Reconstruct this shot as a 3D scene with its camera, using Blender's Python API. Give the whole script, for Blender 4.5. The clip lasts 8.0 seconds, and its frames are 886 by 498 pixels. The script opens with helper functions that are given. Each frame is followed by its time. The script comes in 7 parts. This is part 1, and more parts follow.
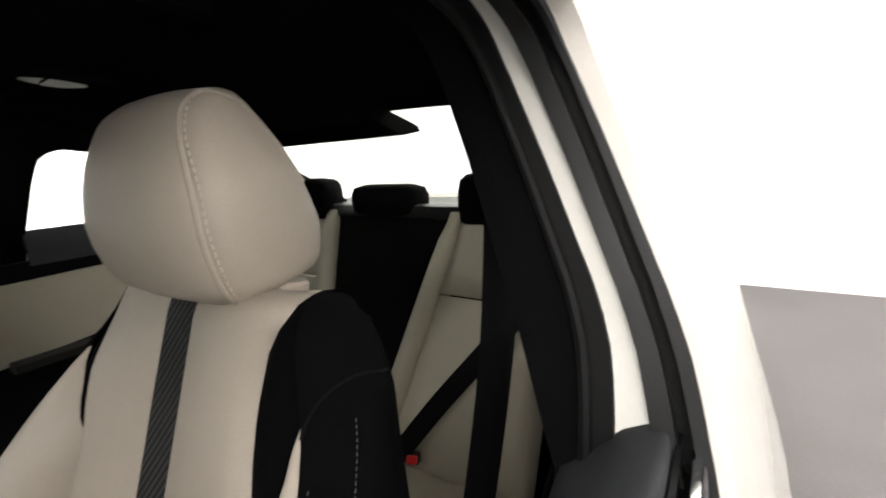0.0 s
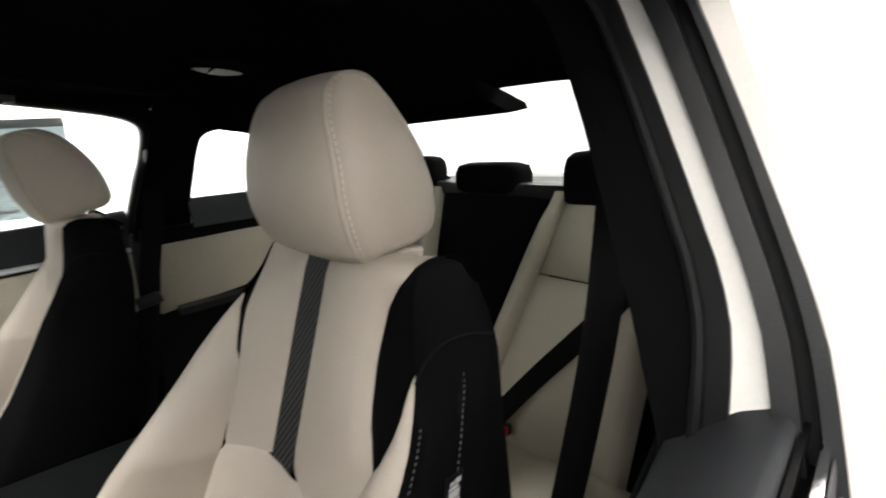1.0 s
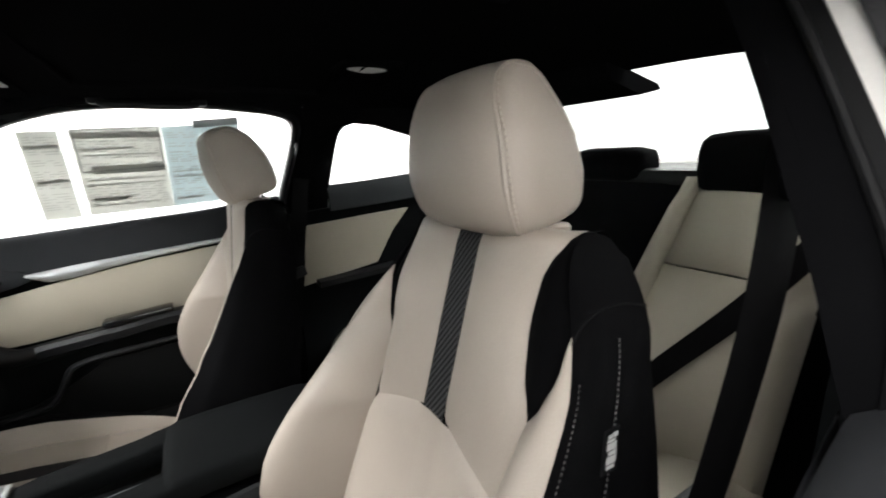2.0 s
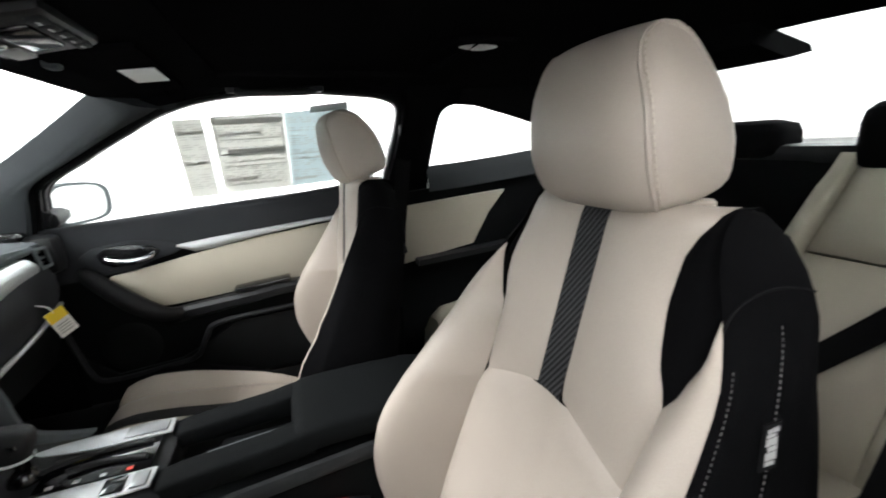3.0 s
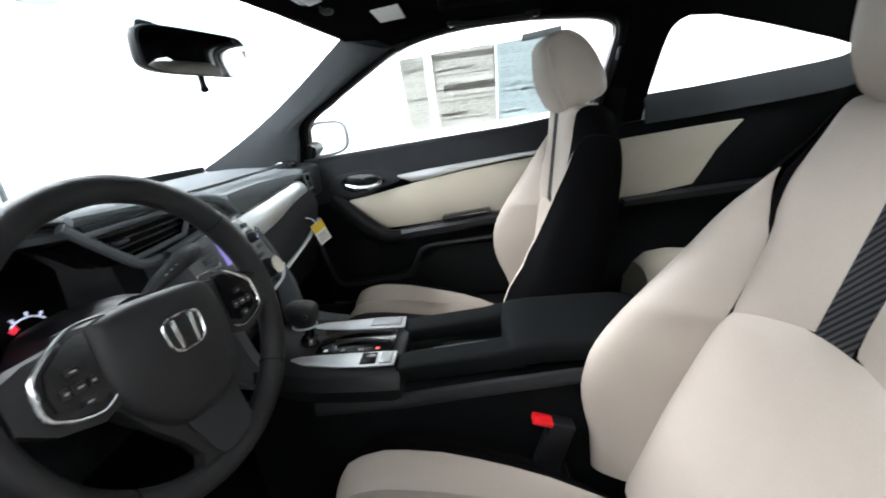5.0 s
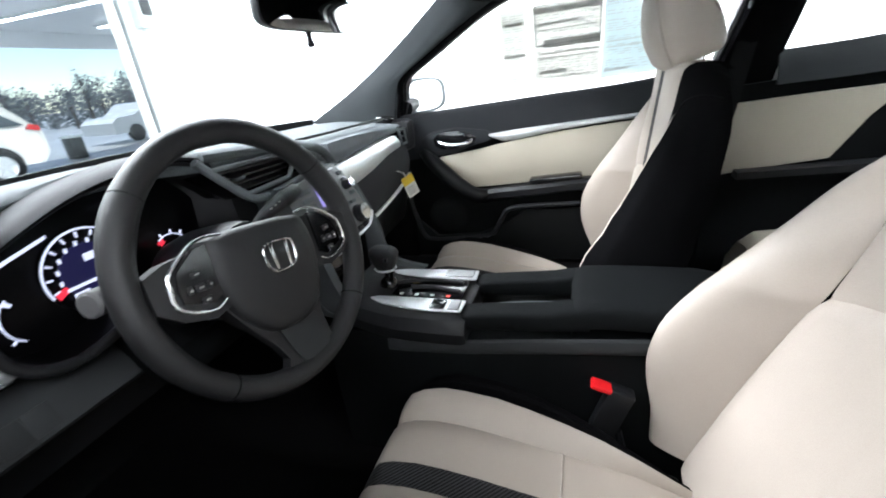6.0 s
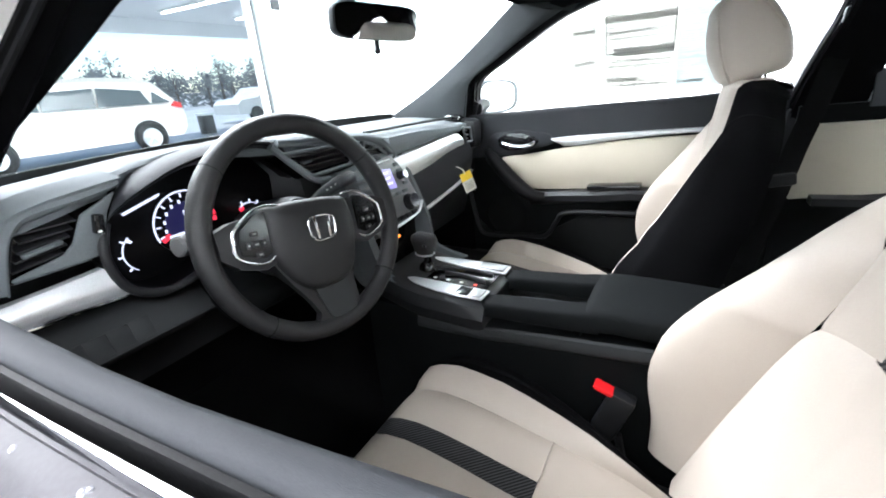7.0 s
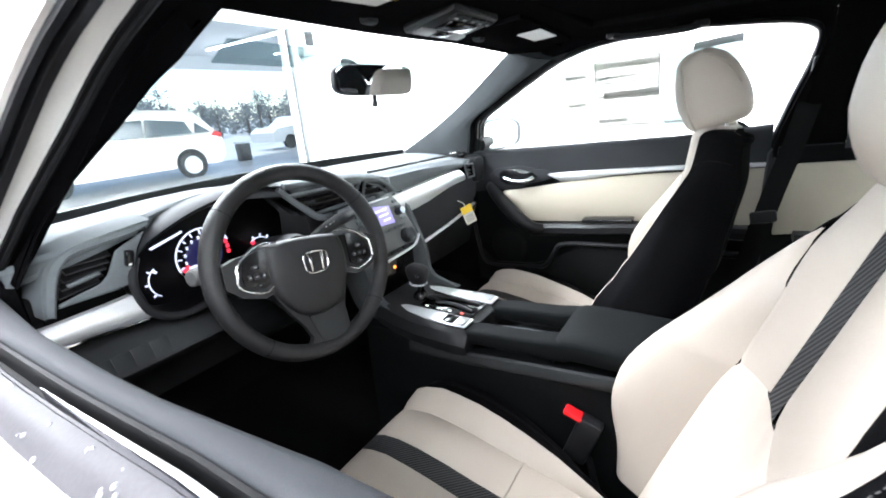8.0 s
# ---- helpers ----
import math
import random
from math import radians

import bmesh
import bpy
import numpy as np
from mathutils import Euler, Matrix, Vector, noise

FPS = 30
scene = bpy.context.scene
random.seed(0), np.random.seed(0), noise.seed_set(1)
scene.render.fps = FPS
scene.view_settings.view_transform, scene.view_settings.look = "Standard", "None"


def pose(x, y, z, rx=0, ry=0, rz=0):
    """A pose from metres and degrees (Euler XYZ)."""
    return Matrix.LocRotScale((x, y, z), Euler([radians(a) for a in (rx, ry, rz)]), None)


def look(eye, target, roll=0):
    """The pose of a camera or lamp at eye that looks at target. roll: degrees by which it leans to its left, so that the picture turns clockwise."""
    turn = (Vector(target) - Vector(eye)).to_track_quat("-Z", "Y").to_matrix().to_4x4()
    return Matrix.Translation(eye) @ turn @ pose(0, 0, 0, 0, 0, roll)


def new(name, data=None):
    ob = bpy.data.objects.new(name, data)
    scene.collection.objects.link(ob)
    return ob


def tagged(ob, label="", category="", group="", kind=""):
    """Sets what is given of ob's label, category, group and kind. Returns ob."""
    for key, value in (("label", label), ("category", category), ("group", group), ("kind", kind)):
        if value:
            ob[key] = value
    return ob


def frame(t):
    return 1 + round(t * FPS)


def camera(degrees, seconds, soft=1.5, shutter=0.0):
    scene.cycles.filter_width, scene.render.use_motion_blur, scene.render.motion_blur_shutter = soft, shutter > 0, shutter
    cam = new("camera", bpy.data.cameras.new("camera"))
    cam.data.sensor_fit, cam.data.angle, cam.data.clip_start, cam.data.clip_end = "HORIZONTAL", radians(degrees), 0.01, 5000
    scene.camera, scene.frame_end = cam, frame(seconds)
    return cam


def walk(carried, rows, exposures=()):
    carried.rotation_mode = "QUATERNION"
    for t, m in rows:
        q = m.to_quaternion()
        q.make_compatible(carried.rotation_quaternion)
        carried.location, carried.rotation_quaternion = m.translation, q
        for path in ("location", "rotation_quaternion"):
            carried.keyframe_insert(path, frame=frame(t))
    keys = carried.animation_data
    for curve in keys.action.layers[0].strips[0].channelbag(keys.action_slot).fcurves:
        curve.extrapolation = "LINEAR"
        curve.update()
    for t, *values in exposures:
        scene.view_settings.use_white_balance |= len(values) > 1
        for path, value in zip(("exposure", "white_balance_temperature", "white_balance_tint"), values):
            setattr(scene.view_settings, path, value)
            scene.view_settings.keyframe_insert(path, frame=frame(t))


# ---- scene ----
cam = camera(92.5, 8.0, 1.8, 0.5)
PATH = [
    (0, (-0.788, 0.2, 1.13), (0.284, -1.457, 0.804), -1.7),
    (0.5, (-0.783, 0.2, 1.128), (0.468, -1.314, 0.749), -0.7),
    (1, (-0.791, 0.225, 1.125), (0.618, -1.135, 0.72), -1.2),
    (1.5, (-0.792, 0.268, 1.12), (0.771, -0.911, 0.709), -1.7),
    (3, (-0.77, 0.345, 1.108), (1.059, -0.301, 0.624), -3.2),
    (3.5, (-0.764, 0.369, 1.098), (1.123, -0.068, 0.599), -3.3),
    (4, (-0.76, 0.387, 1.088), (1.148, 0.133, 0.547), -3.6),
    (4.5, (-0.756, 0.404, 1.079), (1.151, 0.358, 0.476), -4.9),
    (5, (-0.765, 0.428, 1.075), (1.118, 0.596, 0.422), -6.2),
    (6.5, (-0.81, 0.333, 1.064), (0.847, 1.127, 0.275), -4.8),
    (7, (-0.83, 0.26, 1.079), (0.764, 1.203, 0.324), -3.7),
    (7.5, (-0.833, 0.194, 1.103), (0.748, 1.193, 0.395), -4.4),
    (8, (-0.849, 0.141, 1.124), (0.717, 1.205, 0.481), -4.3),
]
EXPOSURES = [(0.0, -0.66, 6750, 10), (1.5, -0.60, 6500, 10), (3.5, -0.16, 6200, 10), (5.0, -0.02, 6000, 10), (6.5, 0.52, 5900, 10), (8.0, 0.95, 5900, 10)]
walk(cam, [(t, look(eye, target, roll)) for t, eye, target, roll in PATH], EXPOSURES)

# ---- world and lamps ----
world = bpy.data.worlds.new("sky")
scene.world = world
world.use_nodes = True
wt = world.node_tree
sky = wt.nodes.new("ShaderNodeTexSky")
sky.sky_type, sky.sun_disc = "NISHITA", False
sky.sun_elevation, sky.sun_rotation = radians(50), radians(200)
sky.dust_density, sky.ozone_density = 0.3, 2.0
wt.nodes["Background"].inputs[1].default_value = 0.15
wt.links.new(sky.outputs[0], wt.nodes["Background"].inputs[0])

sun = new("sun", bpy.data.lights.new("sun", "SUN"))
sun.data.energy, sun.data.angle = 4.5, radians(4)
sun.data.color = (1.0, 0.97, 0.93)
sun.matrix_world = look((0, 0, 20), (-4, -14, 0))

GROUND, YARD = -0.05, -0.27
BAY_L, BAY_R, BAY_B, BAY_F, BAY_H = -4.6, 7.6, -5.1, 8.8, 3.9


def fill_light(name, x, y, z, w, l, power, turn=0, tip=0):
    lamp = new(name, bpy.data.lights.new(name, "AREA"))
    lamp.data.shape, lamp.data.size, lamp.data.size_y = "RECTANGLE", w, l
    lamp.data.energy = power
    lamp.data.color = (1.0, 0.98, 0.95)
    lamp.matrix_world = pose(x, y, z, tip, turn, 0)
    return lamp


# added, unseen fill lights that wash the walls along both sides
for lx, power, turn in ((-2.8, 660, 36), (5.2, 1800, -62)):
    fill_light("bay_fill", lx, 1.5, BAY_H - 0.5, 0.7, 11.0, power, turn)
# unseen ceiling fills, added behind the car and ahead of its windscreen
fill_light("bay_fill", 0.0, -3.2, BAY_H - 0.15, 6.0, 1.4, 600)
fill_light("bay_fill", 0.6, 3.9, BAY_H - 0.15, 6.0, 1.6, 1150)
# tilted fill added in place of low daylight from the gateway
fill_light("bay_fill", 0.6, 6.3, BAY_H - 0.25, 7.0, 1.6, 650, 0, -50)


# ---- materials ----
def mat(name, col, rough=0.5, metal=0.0, grain=0.0, scale=400.0, bump=0.0, var=0.0, vscale=6.0, spec=0.5, coat=0.0, sheen=0.0):
    m = bpy.data.materials.new(name)
    m.use_nodes = True
    nt = m.node_tree
    b = nt.nodes["Principled BSDF"]
    b.inputs["Base Color"].default_value = (*col, 1)
    b.inputs["Roughness"].default_value = rough
    b.inputs["Metallic"].default_value = metal
    b.inputs["Specular IOR Level"].default_value = spec
    b.inputs["Coat Weight"].default_value = coat
    b.inputs["Sheen Weight"].default_value = sheen
    co = nt.nodes.new("ShaderNodeTexCoord")
    if grain or var:
        fine = nt.nodes.new("ShaderNodeTexNoise")
        fine.inputs["Scale"].default_value, fine.inputs["Detail"].default_value = scale, 3
        wide = nt.nodes.new("ShaderNodeTexNoise")
        wide.inputs["Scale"].default_value, wide.inputs["Detail"].default_value = vscale, 4
        for n in (fine, wide):
            nt.links.new(co.outputs["Object"], n.inputs["Vector"])
        prev = None
        for n, amount in ((fine, grain), (wide, var)):
            r = nt.nodes.new("ShaderNodeMapRange")
            r.inputs[1].default_value, r.inputs[2].default_value = 0.3, 0.7
            r.inputs[3].default_value, r.inputs[4].default_value = 1 - amount, 1 + amount
            nt.links.new(n.outputs[0], r.inputs[0])
            if prev is None:
                prev = r
            else:
                mul = nt.nodes.new("ShaderNodeMath")
                mul.operation = "MULTIPLY"
                nt.links.new(prev.outputs[0], mul.inputs[0])
                nt.links.new(r.outputs[0], mul.inputs[1])
                prev = mul
        mix = nt.nodes.new("ShaderNodeVectorMath")
        mix.operation = "SCALE"
        mix.inputs[0].default_value = col
        nt.links.new(prev.outputs[0], mix.inputs["Scale"])
        nt.links.new(mix.outputs[0], b.inputs["Base Color"])
        rr = nt.nodes.new("ShaderNodeMapRange")
        rr.inputs[3].default_value, rr.inputs[4].default_value = max(0.02, rough - 0.08), min(1, rough + 0.08)
        nt.links.new(wide.outputs[0], rr.inputs[0])
        nt.links.new(rr.outputs[0], b.inputs["Roughness"])
        if bump:
            bp = nt.nodes.new("ShaderNodeBump")
            bp.inputs["Strength"].default_value, bp.inputs["Distance"].default_value = bump, 0.001
            nt.links.new(fine.outputs[0], bp.inputs["Height"])
            nt.links.new(bp.outputs[0], b.inputs["Normal"])
    return m


def glow(name, col, strength):
    m = mat(name, (0.02, 0.02, 0.02), 0.3)
    b = m.node_tree.nodes["Principled BSDF"]
    b.inputs["Emission Color"].default_value = (*col, 1)
    b.inputs["Emission Strength"].default_value = strength
    return m


def glass(name, tint=(1, 1, 1), gloss=0.06):
    m = bpy.data.materials.new(name)
    m.use_nodes = True
    nt = m.node_tree
    nt.nodes.remove(nt.nodes["Principled BSDF"])
    t, g, x = (nt.nodes.new("ShaderNode" + n) for n in ("BsdfTransparent", "BsdfGlossy", "MixShader"))
    t.inputs[0].default_value = (*tint, 1)
    g.inputs["Roughness"].default_value = 0.02
    x.inputs[0].default_value = gloss
    nt.links.new(t.outputs[0], x.inputs[1])
    nt.links.new(g.outputs[0], x.inputs[2])
    nt.links.new(x.outputs[0], nt.nodes["Material Output"].inputs[0])
    return m


def weave(name):
    """Dark woven inlay with fine slanting ribs."""
    m = mat(name, (0.05, 0.05, 0.055), 0.6, spec=0.12)
    nt = m.node_tree
    b = nt.nodes["Principled BSDF"]
    co = nt.nodes.new("ShaderNodeTexCoord")
    w = nt.nodes.new("ShaderNodeTexWave")
    w.bands_direction = "DIAGONAL"
    w.inputs["Scale"].default_value, w.inputs["Distortion"].default_value = 80, 0.2
    nt.links.new(co.outputs["Object"], w.inputs["Vector"])
    ramp = nt.nodes.new("ShaderNodeValToRGB")
    ramp.color_ramp.elements[0].color, ramp.color_ramp.elements[1].color = (0.002, 0.002, 0.0024, 1), (0.050, 0.050, 0.053, 1)
    nt.links.new(w.outputs[1], ramp.inputs[0])
    nt.links.new(ramp.outputs[0], b.inputs["Base Color"])
    bp = nt.nodes.new("ShaderNodeBump")
    bp.inputs["Strength"].default_value, bp.inputs["Distance"].default_value = 0.6, 0.001
    nt.links.new(w.outputs[1], bp.inputs["Height"])
    nt.links.new(bp.outputs[0], b.inputs["Normal"])
    return m


def glass_paper(name, col):
    """Thin printed paper that lets some light through."""
    m = bpy.data.materials.new(name)
    m.use_nodes = True
    nt = m.node_tree
    nt.nodes.remove(nt.nodes["Principled BSDF"])
    t, d, x = (nt.nodes.new("ShaderNode" + n) for n in ("BsdfTranslucent", "BsdfDiffuse", "MixShader"))
    t.inputs[0].default_value = d.inputs[0].default_value = (*col, 1)
    x.inputs[0].default_value = 0.3
    nt.links.new(t.outputs[0], x.inputs[1])
    nt.links.new(d.outputs[0], x.inputs[2])
    nt.links.new(x.outputs[0], nt.nodes["Material Output"].inputs[0])
    return m


IVORY = mat("ivory_leather", (0.375, 0.331, 0.285), 0.5, grain=0.05, scale=900, bump=0.25, var=0.03, vscale=9)
IVORY_D = mat("ivory_door_vinyl", (0.44, 0.405, 0.325), 0.55, grain=0.05, scale=900, bump=0.25, var=0.03, vscale=7)
FABRIC = mat("black_fabric", (0.0032, 0.0032, 0.0036), 0.9, grain=0.35, scale=1500, bump=0.4, var=0.15, vscale=8, spec=0.03)
LINER = mat("black_headliner", (0.006, 0.006, 0.0064), 0.95, grain=0.3, scale=1800, bump=0.3, var=0.1, spec=0.0)
CARPET = mat("black_carpet", (0.003, 0.003, 0.0034), 0.95, grain=0.5, scale=700, bump=0.6, var=0.2, spec=0.1)
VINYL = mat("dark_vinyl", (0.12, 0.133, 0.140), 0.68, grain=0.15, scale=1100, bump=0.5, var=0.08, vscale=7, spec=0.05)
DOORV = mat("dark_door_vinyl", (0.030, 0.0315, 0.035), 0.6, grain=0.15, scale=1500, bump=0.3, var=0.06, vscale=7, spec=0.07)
PLASTIC = mat("black_plastic", (0.012, 0.0125, 0.014), 0.42, grain=0.15, scale=1000, bump=0.3, var=0.08, vscale=9, spec=0.25)
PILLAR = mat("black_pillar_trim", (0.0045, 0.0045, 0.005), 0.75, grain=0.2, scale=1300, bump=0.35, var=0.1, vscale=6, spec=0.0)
INSTR = mat("instrument_black", (0.0025, 0.0025, 0.003), 0.3, spec=0.08)
AUDIO = mat("grey_audio_face", (0.13, 0.136, 0.14), 0.45, 0.2, grain=0.08, scale=900, bump=0.15, var=0.05)
GLOSSY = mat("gloss_black", (0.006, 0.006, 0.007), 0.12, var=0.05)
RUBBER = mat("black_rubber", (0.0045, 0.0045, 0.005), 0.6, grain=0.15, scale=500, bump=0.2, var=0.15, vscale=12, spec=0.14)
SEAL = mat("seal_rubber", (0.011, 0.0108, 0.012), 0.42, grain=0.1, scale=500, bump=0.15, var=0.12, vscale=12, spec=0.35)
# white body paint facing away from the light, its shade put into the colour
SHADED_EDGE = mat("shaded_paint_edge", (0.60, 0.57, 0.54), 0.45, grain=0.03, scale=300, bump=0.05, var=0.05, vscale=9)
WHEEL = mat("wheel_leather", (0.0125, 0.0125, 0.0135), 0.48, grain=0.15, scale=1200, bump=0.45, var=0.08, vscale=10, spec=0.3)
SILVER = mat("brushed_silver", (0.68, 0.70, 0.72), 0.42, 0.6, grain=0.06, scale=600, bump=0.1, var=0.06, vscale=10)
BADGE = mat("satin_chrome", (0.70, 0.71, 0.73), 0.24, 1.0, var=0.04, vscale=20)
CHROME = mat("chrome", (0.75, 0.76, 0.78), 0.10, 1.0, var=0.04, vscale=20)
PAINT = mat("white_car_paint", (0.74, 0.73, 0.70), 0.25, grain=0.02, scale=300, var=0.03, vscale=4, coat=0.5)
# grey for the white door paint below the window: its shade is in the colour
SHADED_BELT = mat("shaded_paint_belt", (0.052, 0.050, 0.055), 0.5, grain=0.08, scale=300, bump=0.1, var=0.12, vscale=9, spec=0.1)
# paler copy of the pillar trim: light falling on the far side is in its colour
PILLAR_LIT = mat("lit_pillar_trim", (0.042, 0.046, 0.049), 0.6, grain=0.2, scale=1300, bump=0.35, var=0.1, vscale=6, spec=0.1)
TAG_INK = mat("tag_print", (0.42, 0.42, 0.42), 0.8)
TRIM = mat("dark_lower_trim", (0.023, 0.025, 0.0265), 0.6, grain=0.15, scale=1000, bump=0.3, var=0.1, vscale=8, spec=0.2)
TRIM_D = mat("black_door_base", (0.0045, 0.005, 0.0053), 0.65, grain=0.2, scale=900, bump=0.3, var=0.1, vscale=8, spec=0.12)
SATIN = mat("satin_silver", (0.34, 0.35, 0.36), 0.4, 0.8, var=0.05, vscale=15)
STRIPE = weave("carbon_weave")
THREAD = mat("grey_thread", (0.10, 0.098, 0.096), 0.8)
THREAD_D = mat("pale_thread", (0.45, 0.40, 0.34), 0.8)
RED = mat("red_button", (0.75, 0.015, 0.02), 0.35)
BELT = mat("black_webbing", (0.005, 0.005, 0.0056), 0.8, grain=0.4, scale=1200, bump=0.5, var=0.1, spec=0.1)
GLASS = glass("window_glass", (0.95, 0.98, 0.97), 0.04)
SCREENG = glass("windscreen_glass", (0.93, 0.97, 0.97), 0.05)
MIRROR = mat("mirror", (0.85, 0.87, 0.88), 0.02, 1.0)
WALL = mat("white_wall", (0.82, 0.82, 0.81), 0.7, grain=0.03, scale=40, bump=0.2, var=0.03, vscale=0.8)
CANOPY = mat("white_canopy_metal", (0.82, 0.84, 0.85), 0.5, var=0.05, vscale=1.0)
CEIL = mat("white_ceiling", (0.75, 0.75, 0.74), 0.8, var=0.04, vscale=1.0)
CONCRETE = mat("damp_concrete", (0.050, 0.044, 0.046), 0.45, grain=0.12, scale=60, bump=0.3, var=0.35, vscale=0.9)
# paler than asphalt is: the sky's reflection on the wet yard is in the colour
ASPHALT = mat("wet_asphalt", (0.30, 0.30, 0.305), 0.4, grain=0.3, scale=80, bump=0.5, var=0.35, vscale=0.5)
STEEL = mat("dull_steel", (0.10, 0.11, 0.112), 0.5, 0.3, var=0.15, vscale=5)
GREY = mat("grey_metal", (0.34, 0.37, 0.36), 0.5, 0.3, var=0.1, vscale=5)
PAPER = mat("paper_white", (0.78, 0.78, 0.75), 0.8, var=0.03)
INK = mat("grey_print", (0.30, 0.30, 0.29), 0.8)
YELLOW = mat("yellow_card", (0.85, 0.62, 0.03), 0.6, var=0.03)
PADV = mat("soft_black_pad", (0.0045, 0.0052, 0.0056), 0.75, grain=0.2, scale=1200, bump=0.4, var=0.1, spec=0.06)
LENSG = mat("grey_lens", (0.30, 0.31, 0.31), 0.35, var=0.03)
LENSW = mat("frosted_lens", (0.72, 0.74, 0.72), 0.4, var=0.03)


# ---- mesh tools ----
def finish(name, bm, material, smooth=40):
    bmesh.ops.remove_doubles(bm, verts=bm.verts, dist=1e-5)
    bmesh.ops.recalc_face_normals(bm, faces=bm.faces)
    me = bpy.data.meshes.new(name)
    bm.to_mesh(me)
    bm.free()
    me.materials.append(material)
    for p in me.polygons:
        p.use_smooth = True
    me.set_sharp_from_angle(angle=radians(smooth))
    return me


def thing(name, at, label, category, group="", kind=""):
    ob = new(name)
    ob.location = at
    ob.empty_display_size = 0.05
    return tagged(ob, label, category, group, kind)


def part(name, bm, material, parent=None, label="", smooth=40, kind=""):
    """One mesh object under a thing or a part; the mesh is given in world coordinates."""
    ob = new(name, finish(name, bm, material, smooth))
    if parent:
        ob.parent = parent
        if not parent.parent:
            ob.matrix_parent_inverse = Matrix.Translation(-parent.location)
    return tagged(ob, label, kind=kind)


def solo(name, bm, material, label, category, kind="", group="", smooth=40):
    return tagged(new(name, finish(name, bm, material, smooth)), label, category, group, kind)


def rbox(c, s, r=0.005, m=None, seg=2, bm=None):
    """A box with rounded edges, centre c, size s; m turns it about its centre."""
    out = bmesh.new()
    bmesh.ops.create_cube(out, size=1)
    bmesh.ops.scale(out, vec=s, verts=out.verts)
    r = min(r, min(s) * 0.49)
    if r > 0:
        bmesh.ops.bevel(out, geom=out.edges[:], offset=r, segments=seg, profile=0.5, affect="EDGES")
    bmesh.ops.transform(out, matrix=Matrix.Translation(c) @ (m or Matrix()), verts=out.verts)
    if bm is None:
        return out
    tmp = bpy.data.meshes.new("tmp")
    out.to_mesh(tmp)
    out.free()
    bm.from_mesh(tmp)
    bpy.data.meshes.remove(tmp)
    return bm


def loft(rings, closed=True, caps=True, bm=None):
    bm = bm or bmesh.new()
    rows = [[bm.verts.new(p) for p in ring] for ring in rings]
    n = len(rows[0])
    for a, b in zip(rows, rows[1:]):
        for i in range(n if closed else n - 1):
            j = (i + 1) % n
            bm.faces.new((a[i], a[j], b[j], b[i]))
    if caps and closed:
        bm.faces.new(rows[0][::-1])
        bm.faces.new(rows[-1])
    return bm


def slab(grid, off, bm=None):
    """A sheet of points with thickness: off is added to each point for the far side."""
    off = Vector(off)
    bm = bm or bmesh.new()
    nu, nv = len(grid), len(grid[0])
    a = [[bm.verts.new(p) for p in row] for row in grid]
    b = [[bm.verts.new(Vector(p) + off) for p in row] for row in grid]
    for i in range(nu - 1):
        for j in range(nv - 1):
            bm.faces.new((a[i][j], a[i + 1][j], a[i + 1][j + 1], a[i][j + 1]))
            bm.faces.new((b[i][j], b[i][j + 1], b[i + 1][j + 1], b[i + 1][j]))
    for i in range(nu - 1):
        bm.faces.new((a[i][0], b[i][0], b[i + 1][0], a[i + 1][0]))
        bm.faces.new((a[i][-1], a[i + 1][-1], b[i + 1][-1], b[i][-1]))
    for j in range(nv - 1):
        bm.faces.new((a[0][j], a[0][j + 1], b[0][j + 1], b[0][j]))
        bm.faces.new((a[-1][j], b[-1][j], b[-1][j + 1], a[-1][j + 1]))
    return bm


def smooth_path(pts, n=6):
    """Catmull-Rom points through pts."""
    pts = [Vector(p) for p in pts]
    out = []
    for i in range(len(pts) - 1):
        p0, p1, p2, p3 = pts[max(i - 1, 0)], pts[i], pts[i + 1], pts[min(i + 2, len(pts) - 1)]
        for k in range(n):
            t = k / n
            out.append(0.5 * ((2 * p1) + (p2 - p0) * t + (2 * p0 - 5 * p1 + 4 * p2 - p3) * t * t + (3 * p1 - p0 - 3 * p2 + p3) * t ** 3))
    return out + [pts[-1]]


def tube(path, r, sides=10, flat=1.0, bm=None, side=Vector((1, 0, 0))):
    """A round (or flattened) rod along a path. r: one radius, or one for each point."""
    rings = []
    n = len(path)
    for i, p in enumerate(path):
        t = (path[min(i + 1, n - 1)] - path[max(i - 1, 0)]).normalized()
        a = (side - t * side.dot(t)).normalized()
        b = t.cross(a)
        rr = r[i] if isinstance(r, (list, tuple)) else r
        rings.append([p + rr * (math.cos(q) * a + flat * math.sin(q) * b) for q in (2 * math.pi * k / sides for k in range(sides))])
    return loft(rings, bm=bm)


def lathe(prof, m, sides=24, bm=None):
    """Turned shape: prof holds (radius, height) pairs; m places its axis z."""
    rings = [[m @ Vector((r * math.cos(a), r * math.sin(a), h)) for a in (2 * math.pi * k / sides for k in range(sides))] for r, h in prof]
    return loft(rings, bm=bm)


